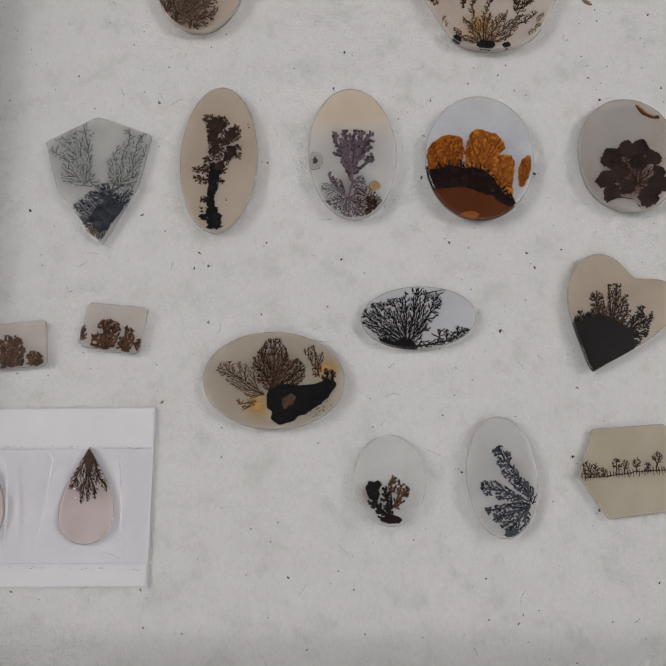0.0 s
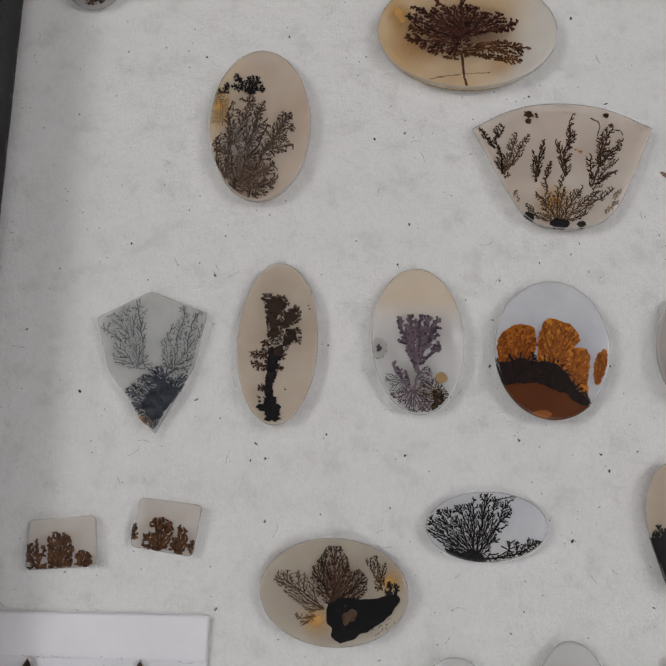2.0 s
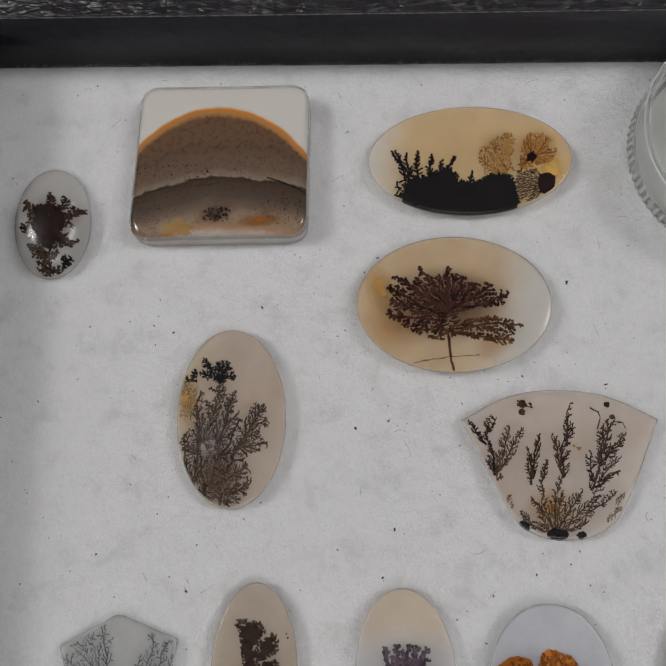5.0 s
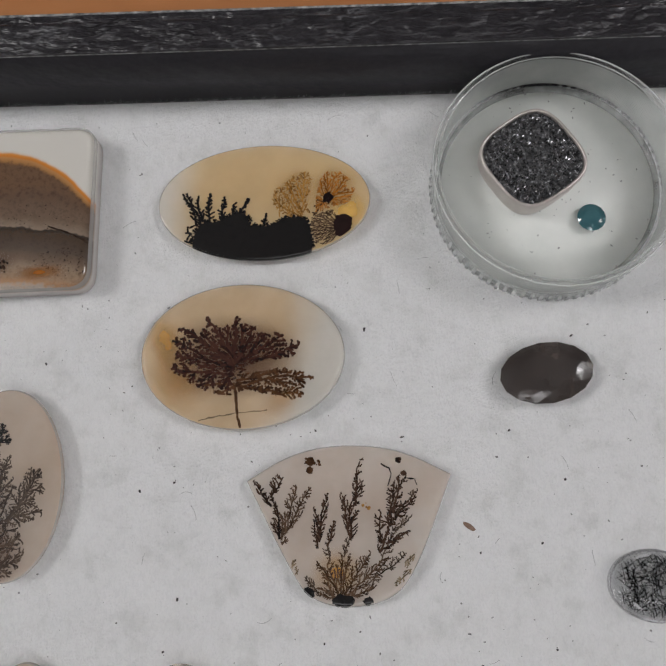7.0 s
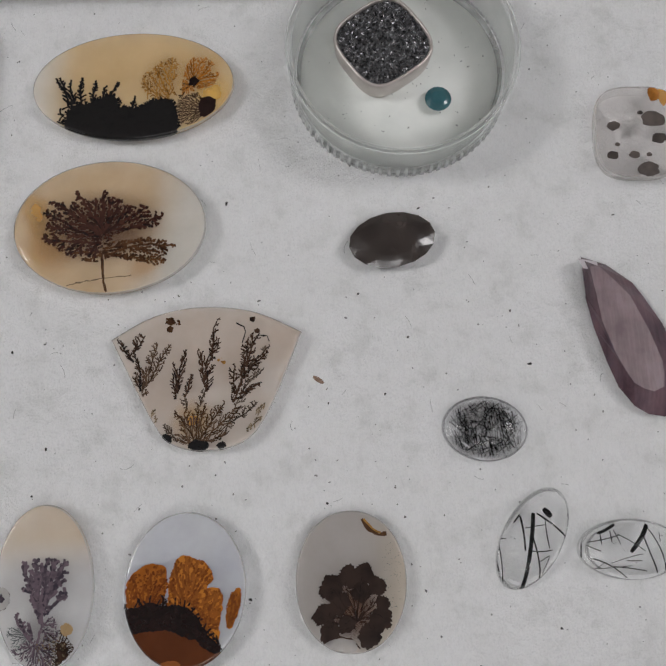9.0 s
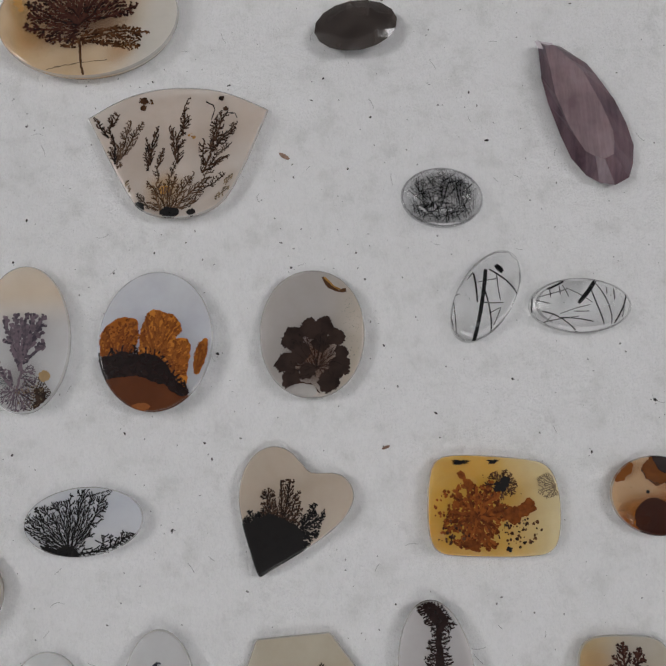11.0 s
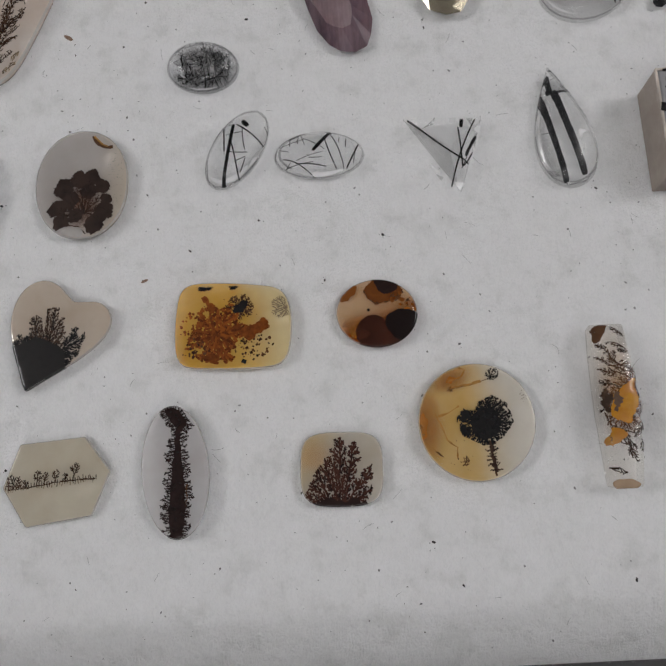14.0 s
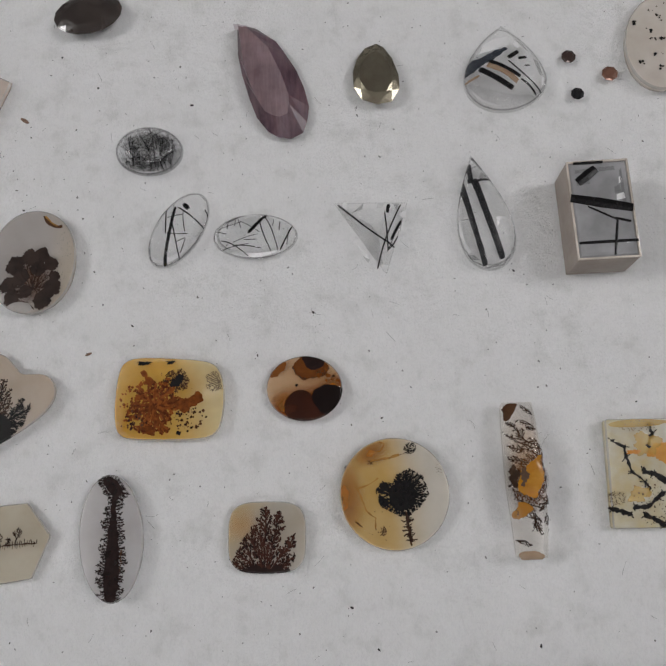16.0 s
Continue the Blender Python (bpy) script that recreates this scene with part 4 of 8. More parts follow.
# honey oval with a black thicket and golden trees
s = Stone("honey_oval_cabochon", "flat honey agate oval with black thicket and golden trees", -11.0, 22.8, ellipse(17.65, 10.1, 0), 3.2, FLAT, agate("honey_pale_agate", (0.758, 0.576, 0.345), (0.847, 0.665, 0.433), 40, 0.8, grad=(180, 9, 18, (0.817, 0.768, 0.685))), seed=4)
s.smoke(SMOKE_YELLOW, (2.8, 20.6), 3.4, 3.0)
s.smoke(SMOKE_HONEY, (-5.6, 24.2), 3.8, 4.2)
s.smoke(SMOKE_HONEY, (0.9, 24.7), 3.6, 3.6)
gold = [[(-9.9, 22.5), (-9.1, 24.9), (-6.9, 26.3), (-5.2, 28.0), (-2.6, 27.5), (-2.5, 25.0), (-4.0, 23.0), (-3.2, 19.9), (-6.3, 19.7), (-7.9, 20.1)]]
s.dendrite(INK_GOLD, [(-4.6, 19.7, 150, 6), (-4.6, 19.7, 132, 7), (-4.6, 20.1, 115, 7), (-4.6, 20.5, 98, 8), (-4.7, 20.9, 85, 8), (-4.6, 20.5, 65, 6), (-8.4, 19.9, 100, 5), (-6.7, 19.8, 100, 6)], gold, 0.62, 0.24, 0.17, 44, 0.22, 3)
rust = [[(-2.4, 22.9), (-1.6, 26.1), (-0.5, 27.7), (1.9, 27.6), (3.5, 26.0), (4.2, 24.3), (3.2, 21.9), (1.1, 21.5), (-0.9, 20.9), (-2.5, 20.0)]]
s.dendrite(INK_RUST, [(-0.6, 22.5, 12, 6), (-0.6, 22.5, 30, 6), (-0.6, 22.5, 48, 6), (-0.6, 22.5, 64, 6), (-0.6, 22.5, 80, 6), (-0.6, 22.5, 95, 6), (-0.6, 22.5, 112, 6), (-0.6, 22.5, 130, 6), (-0.6, 22.5, 200, 6)], rust, 0.62, 0.24, 0.18, 42, 0.22, 3)
s.dendrite(INK_SPONGE, [(1.5, 17.5, 120, 6), (1.5, 17.5, 138, 6), (1.5, 17.5, 156, 6), (1.5, 17.5, 172, 6), (1.5, 17.5, 188, 6), (1.5, 17.5, 204, 6), (1.5, 17.5, 220, 6), (1.5, 17.5, 238, 6)], [[(-3.7, 19.3), (-1.4, 20.6), (0.7, 20.8), (1.3, 16.9), (-0.9, 13.9), (-2.8, 13.5), (-3.1, 17.1)]], 0.42, 0.24, 0.15, 38, 0.12, 3)
s.patch(INK_UMBER, [(0.6, 19.7), (2.7, 20.0), (3.8, 18.4), (2.9, 16.2), (0.8, 16.1)], 0.25, 0.18)
s.patch(INK_UMBER, [(-1.6, 23.4), (-0.4, 23.7), (0.5, 22.9), (0.0, 21.8), (-1.4, 22.1)], 0.3, 0.2)
s.dendrite(INK_DARKBROWN, [(-1.0, 22.2, 210, 3), (-1.0, 22.2, 235, 3), (-1.0, 22.2, 150, 3)], [[(-3.2, 20.1), (-2.4, 22.7), (-0.6, 23.7), (0.0, 21.4), (-2.2, 19.3)]], 0.4, 0.3, 0.2, 40, 0.14, 2)
s.wrap = 1.09
thicket = [(-23.2, 14.8), (-22.2, 18.5), (-21.4, 19.6), (-18.2, 19.5), (-16.4, 20.8), (-14.3, 21.0), (-13.6, 19.8), (-13.6, 18.1), (-12.6, 18.7), (-11.5, 18.2), (-8.8, 18.8), (-8.1, 19.5), (-6.0, 19.9), (-4.6, 19.8), (-3.8, 18.6), (-3.1, 17.1), (-3.1, 13.6), (-4.6, 11.6), (-8.8, 9.9), (-12.2, 9.7), (-17.0, 10.2), (-21.5, 11.9)]
s.patch(INK, thicket, 0.12, 0.08)
s.wrap = 0.98
twigs = [[(-27.5, 20.4), (-26.1, 24.0), (-23.8, 25.7), (-21.8, 25.6), (-21.9, 21.6), (-20.4, 25.4), (-19.1, 24.7), (-19.0, 21.1), (-18.7, 24.4), (-16.6, 24.1), (-16.6, 22.0), (-15.3, 23.4), (-13.1, 24.2), (-14.3, 20.4), (-10.6, 21.3), (-9.9, 18.1), (-22.5, 17.1), (-23.0, 15.7), (-26.1, 15.9), (-23.9, 17.9)]]
s.dendrite(INK, [(-22.0, 18.9, 128, 6.5), (-21.6, 19.3, 112, 6), (-21.2, 19.6, 98, 5), (-20.0, 19.4, 90, 5.4), (-18.0, 19.3, 88, 4.8), (-16.2, 20.5, 84, 3.6), (-15.4, 20.6, 58, 4.4), (-11.2, 18.0, 90, 2.8), (-22.9, 17.6, 158, 5), (-22.9, 16.5, 196, 3.4)], twigs, 0.6, 0.42, 0.3, 50, 0.2, 1, short=0.2)
s.shore(INK, thicket, twigs + [[(-14.1, 17.5), (-11.9, 19.7), (-8.4, 20.7), (-4.2, 20.5), (-2.3, 17.0), (-2.4, 14.1), (-4.5, 14.9)]], 0.4, 0.8, 0.5, width=0.34, tip=0.24, clear=0.13, levels=1)
s.done()

# brown tree oval
s = Stone("brown_tree_cabochon", "domed beige agate oval with one brown tree inside", -14.7, -3.1, ellipse(16.2, 11.7, -1), 3.8, LOW, agate("cream_agate", (0.682, 0.517, 0.334), (0.783, 0.635, 0.47), 60, 0.82, grad=(-12, 3, 13, (0.741, 0.708, 0.642))), seed=5)
s.smoke(SMOKE_BROWN, (-18.6, -3.4), 9.0, 6.4)
s.smoke(SMOKE_BROWN, (-13.0, -3.0), 7.5, 6.0)
s.smoke(SMOKE_HONEY, (-24.5, -6.6), 5.0, 4.0)
s.smoke(SMOKE_HONEY, (-8.8, -10.6), 3.4, 2.2, 30)
s.smoke(SMOKE_GOLD, (-27.0, -0.2), 2.6, 5.0, 20)
s.line(INK_BROWN, [(-15.8, -7.8), (-15.7, -10.8), (-15.4, -12.8), (-15.1, -14.7)], 0.42, 0.2)
s.dendrite(INK_PLUM, [(-15.9, -6.1, 176, 11), (-15.8, -5.6, 166, 11), (-15.8, -5.1, 156, 11.5), (-15.8, -4.7, 145, 11), (-15.8, -4.6, 132, 10.5), (-15.8, -4.5, 118, 10), (-15.8, -4.3, 104, 9), (-15.7, -4.3, 90, 8.5), (-15.7, -4.3, 76, 8.5), (-15.7, -4.5, 60, 8.5), (-15.7, -4.6, 42, 10), (-15.7, -4.9, 28, 12), (-15.7, -5.3, 18, 11.5)], [[(-26.1, 0.3), (-24.9, 1.8), (-22.6, 1.8), (-21.5, 0.2), (-20.2, 3.9), (-19.2, 1.5), (-17.8, 2.8), (-16.5, 1.5), (-15.4, 3.5), (-13.7, 1.8), (-12.5, 1.4), (-11.3, 0.4), (-9.3, 0.4), (-5.4, -0.9), (-6.2, -3.8), (-9.3, -4.0), (-12.6, -4.3), (-14.7, -5.8), (-16.0, -8.7), (-18.0, -8.5), (-20.4, -8.8), (-22.7, -7.4), (-25.3, -5.9), (-26.3, -4.5), (-25.2, -3.0), (-25.6, -1.5)]], 0.85, 0.5, 0.32, 42, 0.32, 3)
s.dendrite(INK_RUSTY, [(-15.8, -7.6, -2, 13.5), (-15.7, -7.1, 7, 9), (-15.8, -7.9, -12, 11), (-15.9, -7.5, 190, 7), (-15.9, -7.9, 212, 6)], [[(-16.0, -6.1), (-12.7, -5.9), (-7.3, -5.0), (-3.5, -7.0), (-3.5, -8.7), (-6.3, -10.8), (-8.5, -9.8), (-10.8, -9.5), (-14.1, -8.5), (-16.1, -9.5), (-20.0, -9.0), (-21.3, -7.3), (-18.7, -7.0)]], 0.8, 0.42, 0.3, 44, 0.3, 3)
s.line(INK_OLIVE, [(-21.7, -13.2), (-18.8, -12.6), (-15.5, -12.2), (-10.9, -11.9)], 0.2, 0.5)
s.done()

# fern oval
s = Stone("fern_oval_cabochon", "upright pinkish-grey agate oval with black fern", -51.6, -21.8, ellipse(14.7, 9.0, 91), 3.6, LOW, PINKISH, seed=6)
s.smoke(SMOKE_GOLD, (-58.9, -18.9), 2.0, 4.4)
s.smoke(SMOKE_BROWN, (-53.3, -32.0), 5.0, 5.0)
s.smoke(SMOKE_GREY, (-54.5, -26.0), 4.4, 6.0, 10)
s.dendrite(INK_ASH, [(-53.1, -36.0, 91, 23), (-55.5, -34.5, 95, 20), (-57.2, -33.2, 98, 14), (-58.3, -31.0, 100, 8), (-52.5, -31.2, 60, 14), (-52.4, -32.1, 35, 6), (-52.4, -34.3, 32, 6), (-53.5, -28.6, 68, 12), (-54.0, -26.1, 66, 9), (-54.5, -33.6, 80, 10), (-52.2, -35.8, 60, 6), (-51.2, -27.4, 42, 9), (-50.7, -26.8, 22, 8), (-49.4, -25.6, 60, 8), (-51.4, -31.2, 20, 5), (-56.3, -26.0, 70, 9), (-57.2, -27.9, 110, 6)], [[(-58.2, -32.0), (-59.4, -28.5), (-60.1, -25.5), (-58.6, -23.8), (-58.9, -21.5), (-57.1, -18.3), (-56.2, -16.2), (-52.6, -15.6), (-50.4, -16.3), (-50.8, -18.4), (-49.9, -20.4), (-50.5, -21.7), (-49.4, -22.4), (-47.9, -19.0), (-45.9, -19.7), (-45.5, -22.5), (-43.7, -24.1), (-45.4, -25.8), (-45.6, -27.1), (-48.7, -27.9), (-48.6, -30.0), (-47.8, -31.0), (-48.3, -33.7), (-48.9, -35.1), (-52.1, -36.3), (-55.4, -34.9)]], 0.6, 0.46, 0.18, 40, 0.2, 3)
s.patch(INK, [(-54.8, -14.9), (-53.7, -14.6), (-52.9, -15.0), (-52.8, -15.7), (-53.9, -16.2), (-54.8, -15.9)], 0.3, 0.2)
s.dendrite(INK, [(-54.3, -15.4, 118, 4), (-53.9, -15.4, 88, 3), (-53.4, -15.1, 55, 4), (-52.9, -15.5, 15, 2.4), (-54.9, -15.4, 160, 2.4), (-58.6, -15.9, 130, 2), (-58.5, -15.9, 80, 2)], [[(-59.7, -13.9), (-57.4, -13.3), (-56.5, -11.8), (-54.1, -11.8), (-51.4, -12.8), (-50.8, -15.1), (-51.7, -16.4), (-55.9, -16.4), (-59.2, -16.2)]], 0.4, 0.34, 0.22, 46, 0.14, 2)
s.dendrite(INK_OLIVE, [(-58.2, -22.2, 100, 8), (-57.2, -21.5, 88, 8), (-59.4, -18.2, 85, 4)], [[(-60.2, -22.1), (-60.6, -15.5), (-58.6, -15.6), (-56.5, -17.0), (-56.5, -22.2)]], 0.5, 0.16, 0.1, 42, 0.17, 3)
s.done()

# fan-shaped slab
FANC = (1.2, -29.0)
s = Stone("fan_shaped_agate", "clear grey fan-shaped agate with rows of black ferns", *FANC, smooth_outline(local(*FANC, [(-14.2, -22.6), (-7.4, -36.8), (-4.6, -40.3), (1.2, -41.6), (7.9, -40.2), (11.6, -35.0), (16.9, -22.6), (10.6, -19.2), (5.4, -17.9), (-1.6, -17.6), (-8.0, -19.0)]), (0, 6)), 3.4, LOW, agate("fan_agate", (0.72, 0.615, 0.54), (0.78, 0.71, 0.65), 60, 0.66), seed=7)
s.ferns(INK_DARKBROWN, [((-9.3, -31.3), (-10.5, -24.9), 1.0), ((-10.5, -25.2), (-8.7, -20.3), 1.0), ((-10.4, -26.5), (-13.0, -22.6), 0.7), ((-3.7, -32.8), (-3.9, -26.9), 0.8), ((-3.4, -31.9), (-2.0, -24.5), 0.7), ((-2.2, -32.5), (-0.9, -28.7), 0.6), ((1.3, -31.8), (2.5, -25.5), 1.0), ((2.2, -26.8), (3.7, -20.0), 1.1), ((1.3, -31.4), (0.4, -24.3), 0.8), ((5.5, -33.7), (8.1, -26.9), 1.2), ((5.9, -32.4), (5.4, -26.8), 0.8), ((7.8, -28.1), (9.1, -22.5), 1.0), ((8.0, -29.1), (11.3, -25.4), 1.0), ((6.5, -32.4), (10.4, -30.8), 0.7), ((7.3, -30.0), (7.8, -23.1), 0.9), ((5.8, -33.3), (8.2, -31.8), 0.6)], 0.5, 0.85, 0.32)
s.ferns(INK_SPONGE, [((-8.9, -31.0), (-6.8, -23.1), 1.0), ((-8.5, -30.6), (-4.4, -23.8), 0.9), ((-9.0, -31.5), (-8.5, -26.5), 0.8), ((-9.0, -32.1), (-8.1, -30.9), 0.6), ((-0.7, -39.9), (-4.2, -34.6), 1.0), ((-0.6, -39.9), (-1.9, -33.7), 1.0), ((-0.5, -39.9), (-0.4, -33.5), 1.0), ((-0.2, -39.9), (1.4, -33.8), 1.0), ((-0.0, -39.9), (4.0, -33.3), 1.2), ((0.2, -39.9), (7.6, -34.2), 1.2), ((0.4, -40.1), (4.9, -37.8), 0.8), ((-1.0, -40.0), (-4.0, -38.5), 0.8), ((-1.4, -40.2), (-3.0, -36.4), 0.8)], 0.46, 0.8, 0.26)
s.smoke(SMOKE_GOLD, (-0.8, -36.4), 3.6, 3.4)
s.ferns(INK_ASH, [((3.2, -39.6), (6.6, -34.0), 1.0), ((4.6, -37.2), (9.4, -33.6), 0.9), ((5.6, -35.2), (8.2, -30.4), 0.9), ((-3.4, -39.6), (-5.6, -36.6), 0.7), ((-1.8, -34.6), (-2.9, -31.4), 0.6), ((0.2, -34.2), (1.0, -31.0), 0.6), ((7.6, -30.6), (10.8, -27.6), 0.8), ((8.0, -28.4), (11.6, -24.6), 0.8), ((7.4, -26.0), (10.4, -22.6), 0.7)], 0.5, 0.8, 0.16)
s.ferns(INK_OLIVE, [((10.1, -36.1), (7.6, -38.4), 0.6), ((10.7, -34.0), (9.0, -36.1), 0.5), ((-7.4, -37.0), (-6.7, -35.2), 0.5), ((-7.6, -35.8), (-6.9, -34.0), 0.4)], 0.4, 0.55, 0.12)
s.wrap = 1.03
for poly in ([(-6.3, -38.9), (-5.3, -38.4), (-4.4, -38.7), (-4.3, -39.9), (-5.3, -40.0)], [(-2.0, -40.0), (-0.7, -39.3), (1.1, -39.6), (1.3, -41.0), (-1.4, -40.9)], [(2.9, -40.4), (3.7, -39.7), (4.2, -40.4), (3.5, -41.0)]):
    s.patch(INK, poly, 0.25, 0.15)
s.wrap = 0.975
s.specks(INK_BROWN, (-4.4, -20.6), 1.5, 1.3, 16, 0.2)
s.blob(INK_BROWN, (-4.4, -20.0), 0.65, 0.65, 0.15)
s.blob(INK_BROWN, (-4.5, -21.3), 0.55, 0.55, 0.15)
s.blob(INK_DARKBROWN, (9.0, -20.2), 0.5, 0.45, 0.2)
s.blob(INK_DARKBROWN, (9.7, -22.2), 0.5, 0.4, 0.2)
s.line(INK, [(6.3, -20.7), (7.6, -21.4), (7.8, -22.2), (7.2, -24.1)], 0.22, 0.6)
s.line(INK, [(9.7, -22.9), (11.3, -23.1), (11.6, -24.0)], 0.22, 0.6)
s.specks(INK_GOLD, (3.9, -26.9), 0.6, 0.6, 5, 0.2)
s.done()

# kite
KC = (-68.4, -62.6)
s = Stone("kite_shaped_agate", "thin clear grey kite-shaped agate with fine grey ferns", *KC, rounded(local(*KC, [(-77.9, -57.2), (-75.2, -66.2), (-66.7, -76.7), (-61.0, -65.6), (-59.2, -56.2), (-68.9, -52.4)]), [0.5, 4, 0.3, 4, 0.5, 2.5], 6), 1.6, THIN, agate("kite_agate", (0.616, 0.631, 0.631), (0.673, 0.673, 0.659), 90, 0.55), seed=8)
s.dendrite(INK_GREY, [(-69.8, -65.5, 66, 13), (-69.8, -65.5, 80, 13), (-69.8, -65.5, 95, 13), (-69.8, -65.5, 110, 13), (-69.8, -65.5, 126, 13), (-69.8, -65.5, 142, 13), (-69.8, -65.5, 160, 13), (-67.1, -67.3, 135, 4)], [[(-77.5, -57.8), (-74.6, -56.2), (-71.0, -53.9), (-68.4, -53.4), (-67.0, -54.7), (-68.4, -57.3), (-68.9, -60.5), (-69.2, -62.9), (-67.7, -64.5), (-67.1, -66.9), (-69.0, -66.1), (-71.6, -66.1), (-73.9, -65.2), (-75.3, -62.0), (-76.6, -59.6)]], 1.0, 0.22, 0.12, 48, 0.34, 3, 10.0)
s.dendrite(INK_GREY, [(-64.4, -66.2, 112, 12), (-64.4, -66.2, 98, 12), (-64.4, -66.2, 84, 12), (-64.4, -66.2, 70, 12), (-64.4, -66.2, 56, 12), (-64.4, -66.2, 42, 12), (-64.4, -66.2, 25, 12), (-65.5, -67.0, 60, 3)], [[(-66.8, -61.4), (-65.9, -60.6), (-65.1, -57.3), (-64.2, -54.9), (-59.6, -56.0), (-59.7, -60.7), (-60.4, -63.1), (-61.3, -66.2), (-62.7, -67.4), (-65.5, -67.0), (-66.2, -64.6)]], 0.9, 0.24, 0.13, 48, 0.3, 3, 10.0)
core = [(-69.3, -72.0), (-68.2, -70.8), (-67.3, -69.3), (-67.1, -66.9), (-66.1, -68.5), (-65.5, -66.8), (-64.5, -69.3), (-63.2, -69.0), (-63.6, -70.9), (-64.2, -72.4), (-65.6, -74.0), (-67.0, -74.3), (-68.5, -73.5)]
s.patch(INK_BLUE, core, 0.3, 0.12)
s.shore(INK_BLUE, core, [[(-74.1, -66.8), (-70.7, -68.4), (-67.9, -65.7), (-65.6, -65.0), (-62.8, -65.8), (-61.0, -64.7), (-61.9, -68.6), (-63.2, -71.7), (-64.4, -74.4), (-66.1, -76.6), (-68.4, -75.1), (-71.2, -71.2)]], 0.42, 3.2, 0.6, width=0.3, tip=0.16, clear=0.17)
s.smoke(SMOKE_GOLD, (-68.5, -74.5), 1.6, 1.6)
s.specks(INK_GOLD, (-68.2, -74.7), 1.2, 1.0, 16, 0.1)
s.done()

# tall oval with a black trunk
s = Stone("tall_oval_cabochon", "tall beige agate oval with black trunk-like dendrite", -47.1, -61.3, ellipse(13.7, 6.7, 89), 3.0, FLAT, WARM, seed=9)
for at, rx, ry in (((-47.5, -73.6), 1.3, 0.8), ((-48.1, -72.3), 1.5, 1.1), ((-46.9, -72.5), 0.8, 1.0), ((-48.0, -70.7), 1.0, 1.3), ((-48.2, -68.9), 0.8, 1.4), ((-48.0, -67.0), 0.8, 1.4), ((-47.8, -65.2), 1.0, 1.5), ((-47.5, -63.3), 1.0, 1.4)):
    s.blob(INK, at, rx, ry, 0.35, fine=0.15)
for poly in ([(-50.0, -53.9), (-49.2, -53.4), (-48.0, -53.8), (-47.1, -53.5), (-45.9, -53.9), (-46.1, -55.1), (-46.8, -56.1), (-46.5, -59.1), (-47.3, -61.5), (-48.4, -61.1), (-48.8, -56.2)], [(-46.9, -58.1), (-45.4, -56.5), (-44.3, -55.3), (-43.7, -56.5), (-44.1, -57.8), (-46.2, -58.9)], [(-48.1, -63.7), (-46.8, -61.3), (-45.4, -59.7), (-43.7, -58.9), (-43.5, -61.3), (-44.9, -60.8), (-45.8, -62.7), (-46.8, -63.7)]):
    s.patch(INK_CORE, poly, 0.4, 0.3)
    s.shore(INK_ASH, poly, [[(-50.7, -52.9), (-45.4, -52.9), (-43.2, -55.1), (-43.0, -62.0), (-44.8, -63.2), (-45.9, -64.7), (-48.8, -63.9), (-49.4, -55.4)]], 0.4, 0.7, 0.5, width=0.3, tip=0.24, clear=0.14, levels=1)
s.specks(INK_DARKBROWN, (-47.4, -57.9), 1.6, 3.6, 60, 0.16)
s.specks(INK_DARKBROWN, (-45.6, -59.9), 1.8, 1.6, 40, 0.14)
s.specks(BEVEL, (-46.1, -61.5), 1.8, 1.4, 40, 0.12)
s.dendrite(INK_DARKBROWN, [(-48.1, -63.3, 165, 3.4), (-48.2, -65.5, 170, 3.2), (-47.7, -64.3, 20, 2.4), (-48.0, -65.9, 15, 2.0), (-48.6, -69.0, 175, 1.6), (-48.1, -61.9, 140, 2.2)], [[(-51.8, -62.2), (-49.6, -61.1), (-48.2, -60.3), (-46.0, -61.1), (-44.8, -64.7), (-46.5, -66.7), (-47.9, -69.8), (-50.1, -69.7), (-50.2, -66.6), (-51.7, -65.8)]], 0.4, 0.3, 0.2, 50, 0.16, 2)
s.specks(INK, (-49.3, -71.1), 0.8, 1.6, 8, 0.14)
s.specks(INK, (-41.9, -55.3), 0.3, 0.5, 2, 0.22)
s.specks(INK, (-45.5, -68.9), 0.3, 0.3, 2, 0.15)
s.done()

# white oval with a purple-grey tree
s = Stone("purple_tree_cabochon", "milky oval agate, warm-topped, with purple-grey tree", -24.0, -60.7, ellipse(12.3, 7.6, 92), 3.2, LOW, agate("milky_warm_agate", (0.765, 0.75, 0.75), (0.817, 0.817, 0.817), 45, 0.6, grad=(90, 1, 8, (0.784, 0.658, 0.517))), seed=10)
s.smoke(SMOKE_GREY, (-24.1, -67.9), 4.0, 4.6)
s.dendrite(INK_PURPLE, [(-24.3, -64.8, 139, 8), (-24.3, -64.4, 122, 8.6), (-24.3, -64.2, 106, 8), (-24.1, -64.2, 92, 8), (-24.0, -64.2, 78, 8), (-24.0, -64.2, 64, 8), (-23.9, -64.8, 40, 6), (-24.3, -66.0, 95, 3)], [[(-30.4, -59.6), (-28.7, -58.0), (-27.2, -59.2), (-27.6, -55.9), (-26.1, -55.7), (-24.3, -56.0), (-23.6, -58.5), (-23.8, -56.4), (-21.0, -56.3), (-20.1, -57.1), (-19.9, -59.7), (-21.0, -60.5), (-20.1, -61.9), (-20.7, -63.3), (-22.5, -63.1), (-23.3, -65.6), (-24.6, -65.6), (-26.2, -62.2), (-28.4, -60.9)]], 0.8, 0.62, 0.5, 30, 0.3, 2, 5.0, knob=1.0, short=0.6)
